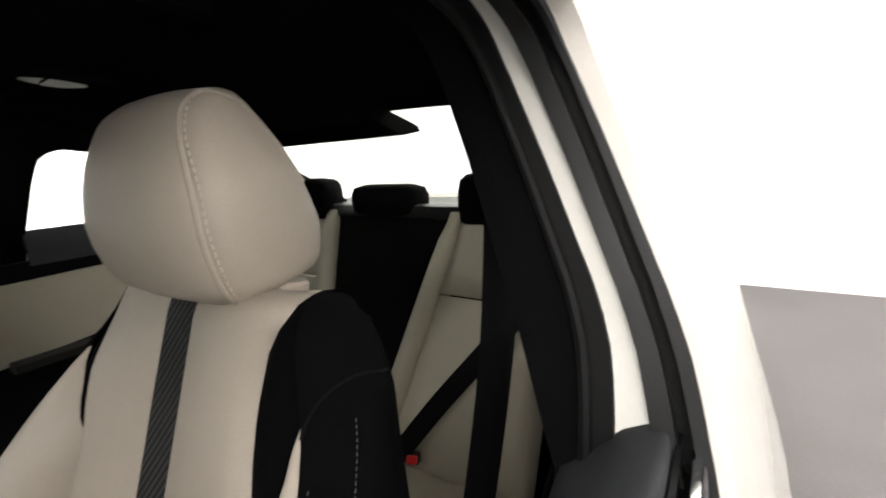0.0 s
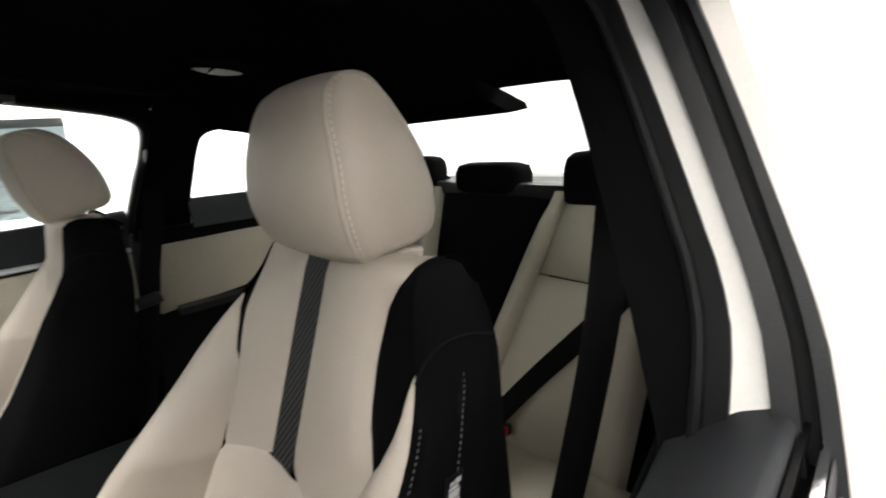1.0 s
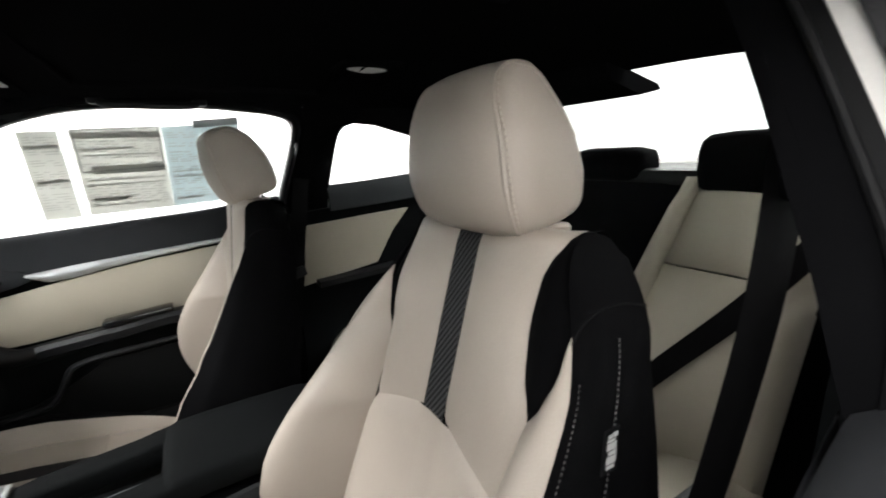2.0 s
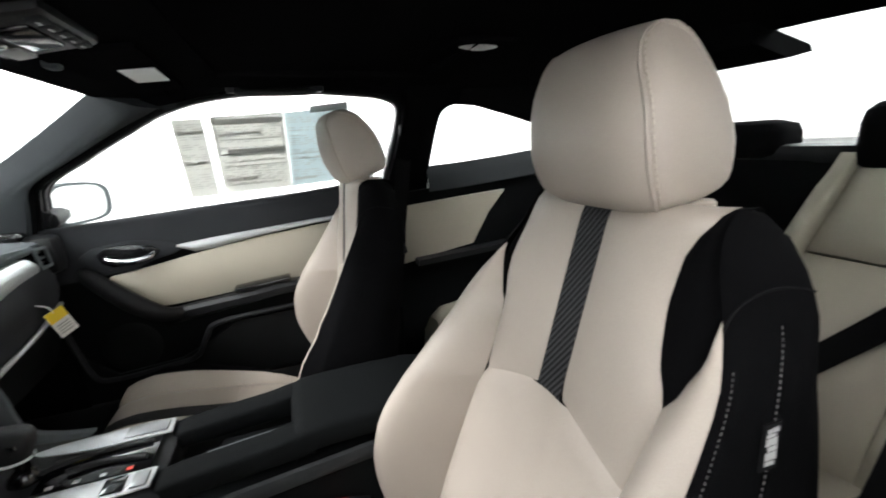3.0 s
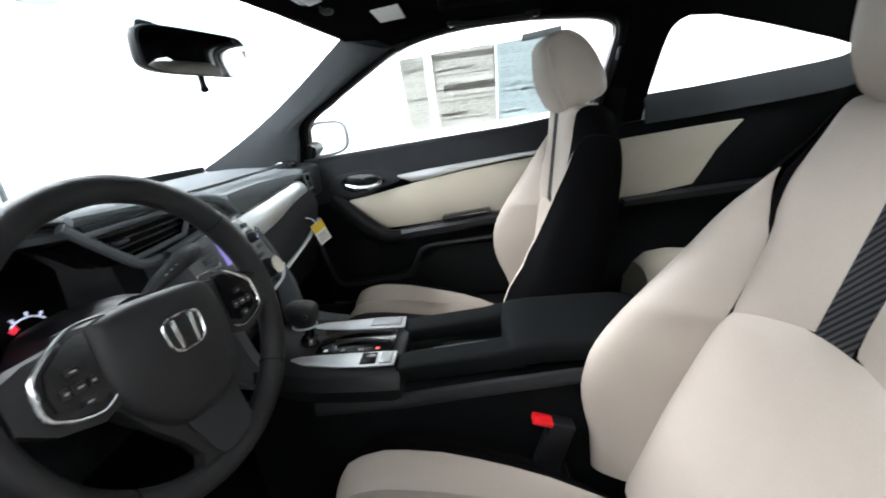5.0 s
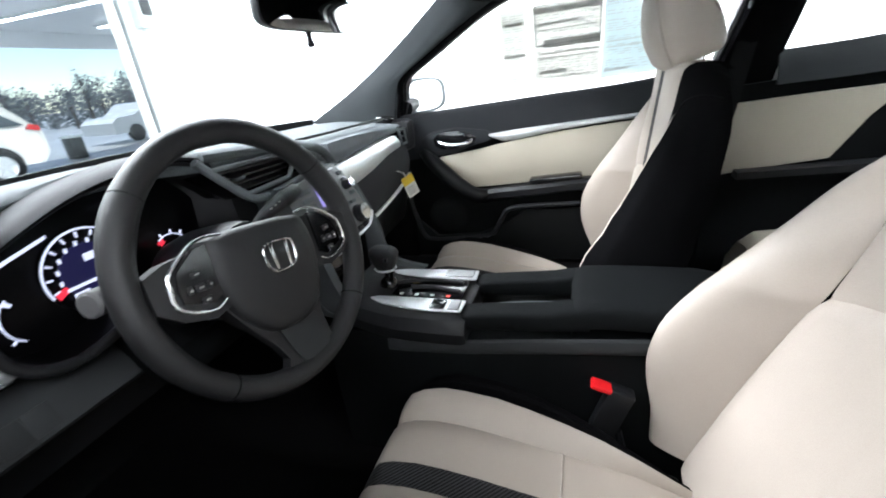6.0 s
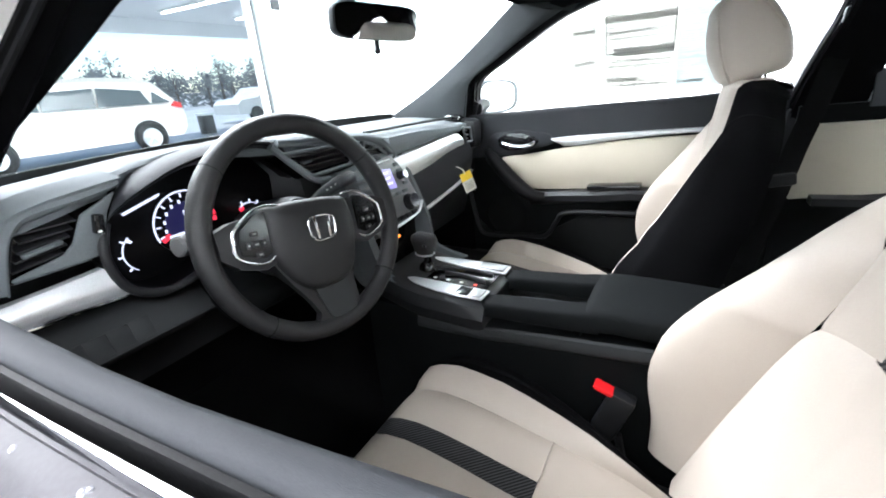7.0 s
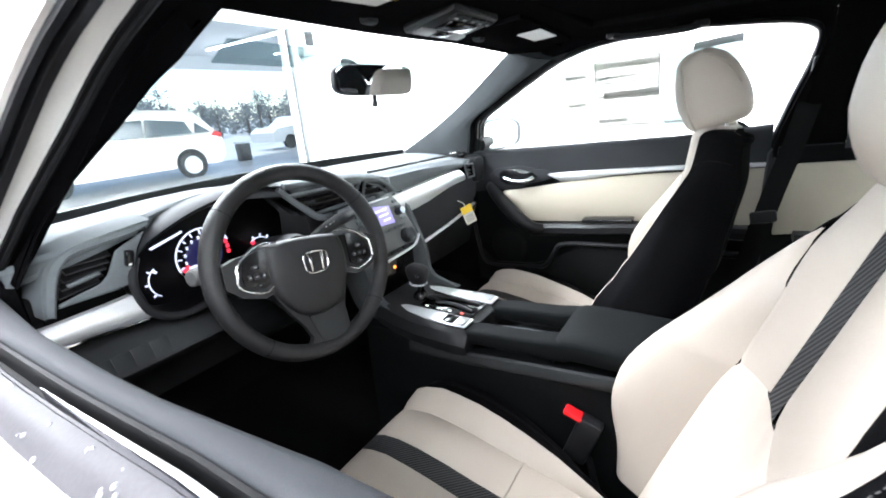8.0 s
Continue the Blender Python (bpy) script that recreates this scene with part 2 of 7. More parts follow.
def prism(pts, off, r=0.0, bm=None):
    """A flat outline (points in order) with thickness off."""
    out = bmesh.new()
    a = [out.verts.new(p) for p in pts]
    b = [out.verts.new(Vector(p) + Vector(off)) for p in pts]
    out.faces.new(a)
    out.faces.new(b[::-1])
    for i in range(len(pts)):
        j = (i + 1) % len(pts)
        out.faces.new((a[i], b[i], b[j], a[j]))
    bmesh.ops.recalc_face_normals(out, faces=out.faces)
    if r:
        bmesh.ops.bevel(out, geom=out.edges[:], offset=r, segments=2, profile=0.5, affect="EDGES")
    if bm is None:
        return out
    tmp = bpy.data.meshes.new("tmp")
    out.to_mesh(tmp)
    out.free()
    bm.from_mesh(tmp)
    bpy.data.meshes.remove(tmp)
    return bm


def lerp(table, v):
    """Piecewise linear table of (v, value), v rising."""
    if v <= table[0][0]:
        return table[0][1]
    for (a, x), (b, y) in zip(table, table[1:]):
        if v <= b:
            return x + (y - x) * (v - a) / (b - a)
    return table[-1][1]


def quad(a, b, c, d, nu=2, nv=2):
    """Bilinear grid of points between four corners."""
    a, b, c, d = (Vector(p) for p in (a, b, c, d))
    return [[(a.lerp(b, i / (nu - 1))).lerp(d.lerp(c, i / (nu - 1)), j / (nv - 1)) for j in range(nv)] for i in range(nu)]


# ---- the bay ----
T = 0.2
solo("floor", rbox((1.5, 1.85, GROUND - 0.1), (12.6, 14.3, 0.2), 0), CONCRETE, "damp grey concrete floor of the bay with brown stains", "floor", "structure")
solo("wall_south", rbox((1.5, BAY_B - T / 2, 1.9), (12.6, T, 4.0), 0), WALL, "white painted rear wall of the bay", "wall", "structure")
solo("wall_west", rbox((BAY_L - T / 2, 1.85, 1.9), (T, 14.1, 4.0), 0), WALL, "white painted side wall of the bay", "wall", "structure")
solo("wall_east", rbox((BAY_R + T / 2, 1.85, 1.9), (T, 14.1, 4.0), 0), WALL, "white painted side wall of the bay", "wall", "structure")
DOOR_L, DOOR_R, DOOR_H = -3.6, 6.2, 3.0
front = rbox(((BAY_L + DOOR_L) / 2, BAY_F + T / 2, 1.9), (DOOR_L - BAY_L, T, 4.0), 0)
rbox(((BAY_R + DOOR_R) / 2, BAY_F + T / 2, 1.9), (BAY_R - DOOR_R, T, 4.0), 0, bm=front)
rbox(((DOOR_L + DOOR_R) / 2, BAY_F + T / 2, (DOOR_H + 3.9) / 2), (DOOR_R - DOOR_L, T, 3.9 - DOOR_H), 0, bm=front)
solo("wall_north", front, WALL, "white front wall with a wide open gateway", "wall", "structure")
solo("ceiling", rbox((1.5, 1.85, BAY_H + 0.1), (12.6, 14.3, 0.2), 0), CEIL, "white ceiling of the bay", "ceiling", "structure")

# ---- the car: shell ----
def side_x(z):
    """Half width of the window surface at a height."""
    return 0.727 - 0.386 * (z - 0.921)


DLO = [(1.03, 0.915), (0.93, 1.01), (0.83, 1.105), (0.74, 1.185), (0.64, 1.237), (0.50, 1.264), (0.30, 1.277), (0.12, 1.268), (0.02, 1.255), (-0.02, 1.228), (-0.015, 1.16), (0.005, 1.08), (0.025, 0.99), (0.035, 0.93)]
DLO_P = [(1.015, 0.915), (0.99, 0.99), (0.962, 1.055), (0.855, 1.117), (0.74, 1.180), (0.63, 1.233)] + DLO[5:]
DLO_PS = [(p.x, p.y) for p in smooth_path([(y, z, 0) for y, z in DLO_P], 5)]
DLO_S = [(p.x, p.y) for p in smooth_path([(y, z, 0) for y, z in DLO], 5)]


def sill_z(y):
    return lerp([(-0.05, 1.02), (0.04, 1.004), (0.26, 0.978), (0.6, 0.957), (1.02, 0.930), (1.2, 0.92)], y)


def rear_shift(side, y):
    """The near side's opening reaches further back."""
    return y - 0.085 * min(1, max(0, (0.55 - y) / 0.55)) if side < 0 else y


def band_at(v, f, z):
    """A band edge's offset: rear low, rear high or front, by place round the opening."""
    if not isinstance(v, tuple):
        return v
    low = max(0, min(1, (1.22 - z) / 0.2))
    foot = v[4] * max(0, min(1.3, (1.06 - z) / 0.09)) ** 1.4
    return (v[0] * low + v[2] * (1 - low) - foot) * (1 - f) + (v[1] + v[3] * max(0, min(1, (1.15 - z) / 0.12))) * f


def aperture(side, shift, d_in, d_out, n_in, n_out, rows=None):
    """Band round the window opening: d along x from the window surface (outward), n away from the opening."""
    rings = []
    pts = [(rear_shift(side, y), z) for y, z in (DLO_S if side < 0 else DLO_PS)]
    c = Vector((0.35, 1.08))
    for i, (y, z) in enumerate(pts):
        a, b = pts[max(i - 1, 0)], pts[min(i + 1, len(pts) - 1)]
        t = Vector((b[0] - a[0], b[1] - a[1])).normalized()
        n = Vector((-t.y, t.x))
        if n.dot(Vector((y, z)) - c) < 0:
            n = -n
        ring = []
        f = max(0, min(1, (y - 0.45) / 0.2))
        a_in, a_out = (band_at(v, f, z) for v in (d_in, d_out))
        for d, k in ((a_in, n_in), (a_out, n_in), (a_out, n_out), (a_in, n_out)):
            ring.append(Vector((side * (side_x(z) + d) + shift, y + n.x * k, z + n.y * k)))
        rings.append(ring)
    return loft(rings)


car = thing("coupe", (0, 0, GROUND), "white two-door coupe body seen from its driver window", "car")
LSHIFT = -0.025
for side, shift in ((-1, LSHIFT), (1, 0.0)):
    rear = (0.0145, 0.0315, 0.0450, 0.0570, 0.0655, 0.0735, 0.0785) if side < 0 else (-0.008, 0.007, 0.025, 0.040, 0.051, 0.056, 0.072)
    ahead = (-0.030, -0.020, 0.013, 0.023, 0.032, 0.040, 0.047) if side < 0 else (-0.012, -0.004, 0.024, 0.040, 0.051, 0.056, 0.072)
    b = list(zip(rear, ahead, (-0.008, 0.007, 0.025, 0.040, 0.051, 0.056, 0.072), (0.010, 0.010, 0, 0, 0, 0, 0), (0.020, 0.020, 0.011, 0.010, 0.010, 0.010, 0.010) if side < 0 else (0,) * 7))
    part("pillar_trim", aperture(side, shift, -0.056 if side > 0 else (-0.036, -0.056, -0.052, 0.0, 0.0), b[0], 0.004, 0.035), PILLAR, car, "black pillar and roof rail trim")
    part("inner_seal", aperture(side, shift, b[0], b[1], 0.0, 0.03), RUBBER, car, "black rubber door seal")
    part("painted_flange", aperture(side, shift, b[1], b[2], 0.005, 0.03), PAINT, car, "white painted door opening")
    part("outer_seal", aperture(side, shift, b[2], b[3], -0.004, 0.03), SEAL, car, "black rubber outer seal")
    part("seal_lip", aperture(side, shift, b[3], b[4], 0.010, 0.03), RUBBER, car, "dark grey seal lip")
    part("seal_edge", aperture(side, shift, b[4], b[5], -0.004, 0.03), PLASTIC, car)
    # near side gets the darker paint colour in place of real shade
    part("outer_frame", aperture(side, shift, b[5], b[6], 0.003, 0.06), PAINT if side > 0 else SHADED_EDGE, car, "white outer window surround" if side > 0 else "outer white paint edge of the opening, coloured as shaded")
    # rounded bead along the inner seal
    bead = []
    for y, z in (DLO_S if side < 0 else DLO_PS):
        f = max(0, min(1, (rear_shift(side, y) - 0.45) / 0.2))
        d = band_at(b[0], f, z)
        bead.append(Vector((side * (side_x(z) + d) + shift, rear_shift(side, y), z)))
    part("seal_bead", tube(bead, 0.0045, 8), RUBBER, car)

# headliner and roof
def roof_z(x, y):
    side = 0.035 * (abs(x) / 0.58) ** 3 * (1 - 0.6 * max(0, min(1, (y - 0.45) / 0.30)))
    along = lerp([(-0.62, 1.268), (-0.45, 1.297), (-0.1, 1.307), (0.3, 1.31), (0.55, 1.305), (0.80, 1.281)], y)
    return along - side


def roof_w(y):
    return lerp([(-0.62, 0.47), (-0.2, 0.56), (0.1, 0.585), (0.5, 0.575), (0.80, 0.50)], y)


rows = []
for i in range(30):
    y = -0.55 + 1.37 * i / 29
    bow = 0.0 if y < 0.6 else (y - 0.6) / 0.22
    rows.append([Vector((roof_w(y) * k / 12, y - bow * 0.07 * (abs(k) / 12) ** 2, roof_z(roof_w(y) * k / 12, y))) for k in range(-12, 13)])
part("headliner", slab(rows, (0, 0, 0.02)), LINER, car, "black fabric headliner")
part("roof_panel", slab([[p + Vector((0, 0, 0.045)) for p in r] for r in rows], (0, 0, 0.012)), PAINT, car, "white roof panel")

# windscreen edge and front pillars
def ws_edge(s, side=-1):
    """Windscreen's side edge, foot (0) to head (1)."""
    if side > 0:
        return Vector((0.725 - 0.190 * s + 0.010 * math.sin(math.pi * s), 1.385 - 0.630 * s, 0.925 + 0.341 * s - 0.022 * math.sin(math.pi * s)))
    return Vector((0.70 - 0.215 * s, 1.375 - 0.625 * s, 0.925 + 0.328 * s))


for side, shift in ((-1, LSHIFT), (1, 0.0)):
    grid = []
    inner = smooth_path([(side_x(z) - 0.055, y, z) for y, z in (DLO[:5] if side < 0 else DLO_P[:6])], 5)
    for i, p in enumerate(inner):
        s = i / (len(inner) - 1)
        w = ws_edge(s, side)
        if side > 0:
            bow = Vector((-0.012, -0.020, -0.012))
            grid.append([w.lerp(p, t / 10) + bow * math.sin(math.pi * t / 10) for t in range(11)])
            continue
        mid = Vector((lerp([(0.91, 0.700), (1.0, 0.655), (1.033, 0.629), (1.06, 0.604), (1.13, 0.535), (1.175, 0.497), (1.212, 0.457), (1.237, 0.436)], p.z), lerp([(0.91, 0.96), (1.0, 0.925), (1.06, 0.90), (1.13, 0.875), (1.18, 0.848), (1.237, 0.815)], p.z), p.z + 0.004))
        grid.append([Vector((side * q.x + (shift if k > 0 else 0), q.y, q.z)) for k, q in enumerate((w, w * 0.75 + mid * 0.25 + Vector((-0.012, -0.008, 0)), mid, mid * 0.4 + p * 0.6, p))])
    # same trim both sides: far one coloured as lit, driver's one as shaded
    part("front_pillar_trim", slab(grid, (0, 0.012, 0.004)), PILLAR_LIT if side > 0 else PILLAR, car, "dark grained windscreen pillar trim")

ws = []
for i in range(9):
    s = i / 8
    e = ws_edge(s, 1)
    ws.append([Vector((e.x * k / 8 * 1.02, e.y + 0.10 * (1 - (k / 8) ** 2) + 0.02, e.z + 0.012 * (1 - (k / 8) ** 2))) for k in range(-8, 9)])
wsob = part("windscreen", slab(ws, (0, 0.005, 0.004)), SCREENG, car, "clear windscreen glass")
wsob.visible_shadow = False
part("header_infill", slab(quad((-0.461, 0.813, 1.242), (-0.425, 0.775, 1.287), (-0.44, 0.66, 1.296), (-0.60, 0.63, 1.256), 5, 5), (0, 0.004, 0.012)), LINER, car, "black header corner trim")
part("header_infill", slab(quad((0.560, 0.750, 1.258), (0.24, 0.815, 1.284), (0.24, 0.66, 1.303), (0.62, 0.58, 1.252), 5, 5), (0, 0.004, 0.012)), LINER, car, "black header corner trim")
part("pillar_cap", slab(quad((0.530, 0.760, 1.260), (0.540, 0.764, 1.290), (0.64, 0.57, 1.290), (side_x(1.233) - 0.060, 0.60, 1.226), 5, 5), (0.004, 0.004, 0.006)), PILLAR_LIT, car, "dark top of the windscreen pillar trim")
part("header_corner", rbox((0.590, 0.695, 1.256), (0.055, 0.13, 0.032), 0.010), LINER, car, "black header corner trim")
part("header_corner", rbox((-0.525, 0.67, 1.293), (0.15, 0.20, 0.03), 0.012, pose(0, 0, 0, -6, -6, 0)), LINER, car, "black header corner trim")
part("windscreen_seal", slab([[p + Vector((0, -0.006, -0.012 + 0.002 * j)) for p in ws[0]] for j in (0, 14)], (0, 0.006, 0.0)), RUBBER, car, "black band at the foot of the windscreen")
# outer cowl and bonnet
hood = []
for i in range(7):
    y = 1.40 + 0.95 * i / 6
    hood.append([Vector((0.82 * k / 6, y + 0.10 * (1 - (k / 6) ** 2), 0.935 - 0.14 * (i / 6) ** 1.6 - 0.03 * (k / 6) ** 2)) for k in range(-6, 7)])
part("bonnet", slab(hood, (0, 0, -0.03)), PAINT, car, "white bonnet ahead of the windscreen")

# centre (B) pillars and rear quarter trim
QT = [(-0.14, 1.227), (-0.20, 1.226), (-0.265, 1.221), (-0.39, 1.190), (-0.60, 1.132), (-0.66, 1.112), (-0.685, 1.098)]
QB = [(-0.112, 1.033), (-0.20, 1.038), (-0.265, 1.042), (-0.39, 1.053), (-0.60, 1.074), (-0.66, 1.083), (-0.685, 1.096)]


def quarter_x(z):
    return 0.655 - 0.46 * (z - 1.032)


for side, shift in ((-1, LSHIFT), (1, 0.0)):
    g = []
    for i in range(31):
        foot = 0.90 if side > 0 else 0.62
        z = foot + (1.28 - foot) * i / 30
        yb = lerp([(0.9, 0.035), (1.0, 0.025), (1.16, -0.015), (1.25, -0.03)], z) - 0.004 - 0.085 * (side < 0)
        yq = lerp([(0.9, -0.118), (1.035, -0.120), (1.05, -0.122), (1.15, -0.134), (1.19, -0.142), (1.207, -0.150), (1.218, -0.164), (1.228, -0.195), (1.28, -0.22)], z) - 0.06 * (side < 0)
        x0, x1 = side_x(z) - (0.052 if side > 0 else lerp([(1.05, 0.032), (1.2, 0.050)], z)), quarter_x(z) - 0.012
        row = []
        for k in range(7):
            t = k / 6
            row.append(Vector((side * (x0 + (x1 - x0) * t - (0.018 if side > 0 else -0.004) * math.sin(math.pi * t)) + shift, yb + (yq - yb) * t, z)))
        g.append(row)
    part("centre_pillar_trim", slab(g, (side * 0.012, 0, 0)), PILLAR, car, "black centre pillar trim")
    # roof side over the quarter window, band under it
    up, low = [], []
    for (yt, zt), (yb, zb) in zip(QT, QB):
        if side < 0 and yb > -0.19:
            continue
        x1 = quarter_x(zt)
        yr = max(-0.60, yt)
        up.append([Vector((side * (x1 + (roof_w(yr) - x1) * t), yt, zt + (roof_z(roof_w(yr), yr) + 0.01 - zt) * t)) for t in (0, 0.25, 0.5, 0.75, 1)])
        low.append([Vector((side * (quarter_x(zb) - 0.006 - 0.028 * math.sin(math.pi * t * 0.5)) + shift, yb, zb - 0.085 * t)) for t in (0, 0.12, 0.3, 0.6, 1)])
    part("roof_side_trim", slab(up, (side * 0.01, 0, 0.01)), LINER, car, "black roof side trim")
    # far ledge takes the lit trim colour, near ledge stays black
    part("quarter_ledge", slab(low, (side * 0.01, 0, 0)), PILLAR_LIT if side > 0 else PILLAR, car, "dark ledge below the quarter window")
    tip = [[Vector((side * (quarter_x(z) - 0.01 - 0.10 * t) + shift * (1 - t), -0.72 - 0.30 * t, 0.85 + (0.40 - 0.19 * t) * f)) for t in (0, 0.3, 0.6, 1)] for f, z in ((0, 0.85), (0.25, 0.95), (0.5, 1.05), (0.64, 1.104), (0.82, 1.18), (1, 1.25))]
    part("rear_pillar_trim", slab(tip, (side * 0.012, 0, 0)), LINER, car, "black rear pillar trim")
    pane = [[Vector((side * (quarter_x(z) + 0.015) + shift, y, z)) for y, z in (a, b)] for a, b in zip([(-0.10 - 0.08 * (side < 0), 1.24), *QT[1:]], [(-0.10 - 0.08 * (side < 0), 1.03), *QB[1:]])]
    po = part("quarter_window", slab(pane, (side * 0.004, 0, 0)), GLASS, car, "clear rear quarter window")
    po.visible_shadow = False
    # lower side panel beside the rear bench, with its pale insert
    sp = [[Vector((side * (0.628 + 0.02 * (z - 0.5)) + shift, y, z)) for z in (0.30, 0.5, 0.72, 0.86, 0.95 + 0.05 * (0 - y) / 0.7)] for y in (0.02 - 0.22 * (side < 0), -0.25, -0.4, -0.6, -0.9)]
    part("rear_side_panel", slab(sp, (side * 0.02, 0, 0)), PADV, car, "black panel beside the rear bench")
    if side > 0:
        pts = [(0.004, 0.905), (-0.24, 0.924), (-0.40, 0.934), (-0.33, 0.855), (-0.265, 0.748), (-0.12, 0.726), (0.004, 0.706)]
        part("rear_side_insert", prism([Vector((0.634, y, z)) for y, z in pts], (-0.018, 0, 0), 0.005), IVORY_D, car, "ivory padded insert")
        part("side_shelf", slab([[Vector((side * (0.62 - 0.05 * t) + shift, y, 0.722 + 0.06 * (-y))) for t in (0, 0.5, 1)] for y in (-0.04 - 0.2 * (side < 0), -0.3, -0.6)], (0, 0, -0.02)), PLASTIC, car)

# outer flanks behind the doors, with the shoulder
for side, shift in ((-1, LSHIFT), (1, 0.0)):
    flank = []
    for i in range(12):
        y = -0.045 - 0.033 * (side < 0) - 1.75 * i / 11
        bulge = 0.05 * math.sin(math.pi * min(1, (i / 11) * 1.1)) 
        zb = lerp([(-1.8, 1.0), (-0.7, 1.03), (-0.1, 1.0)], y)
        prof = [(0.725, zb + 0.010), (0.745, zb), (0.765, zb - 0.03), (0.788 + bulge * 0.1, zb - 0.09), (0.822 + bulge * 0.2, zb - 0.2), (0.870 + bulge * 0.6, zb - 0.42), (0.84, 0.2)]
        flank.append([Vector((side * x + shift, y, z)) for x, z in prof])
    part("rear_flank", slab(flank, (side * -0.012, 0, 0)), PAINT, car, "white rear wing of the body")

# front wings, open round the wheels
for side, shift in ((-1, LSHIFT), (1, 0.0)):
    wing = []
    for i in range(25):
        y = 1.075 + 1.27 * i / 24
        top = 0.90 - 0.13 * ((y - 1.075) / 1.27) ** 1.6
        arch = 0.36 ** 2 - (y - 1.95) ** 2
        foot = max(0.2, GROUND + 0.33 + math.sqrt(arch)) if arch > 0 else 0.2
        wing.append([Vector((side * x + shift, y, z)) for x, z in ((0.812, top), (0.835, top - 0.02), (0.848, top - 0.07), (0.856, top * 0.6 + foot * 0.4), (0.850, foot))])
    part("front_wing", slab(wing, (side * -0.012, 0, 0)), PAINT, car, "white front wing of the body")

# rear window, deck and floor pan
rw = [[Vector((0.60 * k / 8 * (0.80 + 0.2 * i / 6), -0.50 - 0.75 * i / 6 - 0.05 * (1 - (k / 8) ** 2), 1.275 - 0.195 * i / 6 + 0.01 * (1 - (k / 8) ** 2))) for k in range(-8, 9)] for i in range(7)]
ro = part("rear_window", slab(rw, (0, 0, 0.004)), GLASS, car, "clear sloping rear window")
ro.visible_shadow = False
part("rear_deck", slab([[Vector((x, y, z)) for x in (-0.62, -0.3, 0, 0.3, 0.62)] for y, z in ((-0.78, 1.02), (-0.95, 1.035), (-1.22, 1.06))], (0, 0, -0.03)), PLASTIC, car, "black rear deck behind the bench")
part("boot_lid", slab([[Vector((x, y, z)) for x in (-0.75, -0.4, 0, 0.4, 0.75)] for y, z in ((-1.26, 1.075), (-1.5, 1.08), (-1.75, 1.05))], (0, 0, -0.03)), PAINT, car, "white boot lid")
part("floor_pan", rbox((0, 0.10, 0.20), (1.5, 3.2, 0.06), 0.01), CARPET, car, "black carpeted floor")
part("bulkhead", rbox((0, 1.50, 0.55), (1.5, 0.06, 0.72), 0.01), CARPET, car)
part("rear_bulkhead", rbox((0, -1.10, 0.6), (1.3, 0.06, 0.82), 0.01), CARPET, car)
brake = loft([[Vector((x, y, z)) for y, z in ((-0.47, 1.300), (-0.66, 1.258), (-0.67, 1.246), (-0.60, 1.232), (-0.50, 1.256))] for x in (-0.17, -0.13, 0.0, 0.15, 0.27, 0.31)])
part("high_brake_light", brake, LINER, car, "black high brake light housing at the rear window")
for side, shift in ((-1, LSHIFT), (1, 0.0)):
    part("sill_trim", rbox((side * 0.74 + shift, 0.5, 0.28), (0.10, 2.2, 0.20), 0.02), PLASTIC, car)
    part("kick_panel", rbox((side * 0.715, 1.25, 0.58), (0.03, 0.50, 0.62), 0.01), CARPET, car)
    part("lower_pillar_trim", rbox((side * 0.70 + shift, -0.06 - 0.06 * (side < 0), 0.50 if side < 0 else 0.57), (0.05, 0.20, 0.60 if side < 0 else 0.74), 0.015), PLASTIC, car)
    for wy in (1.95, -0.78):
        hub = part("wheel", lathe([(0.0, -0.09), (0.30, -0.10), (0.325, -0.07), (0.33, 0.0), (0.325, 0.07), (0.30, 0.10), (0.21, 0.10), (0.20, 0.06), (0.0, 0.05)], Matrix.Translation((side * 0.72, wy, GROUND + 0.33)) @ pose(0, 0, 0, 0, 90 * side, 0), 32), RUBBER, car, "black tyre")
        part("rim", lathe([(0.0, 0.07), (0.06, 0.085), (0.15, 0.07), (0.205, 0.095), (0.0, 0.06)], Matrix.Translation((side * 0.72, wy, GROUND + 0.33)) @ pose(0, 0, 0, 0, 90 * side, 0), 32), SILVER, hub, "silver rim")


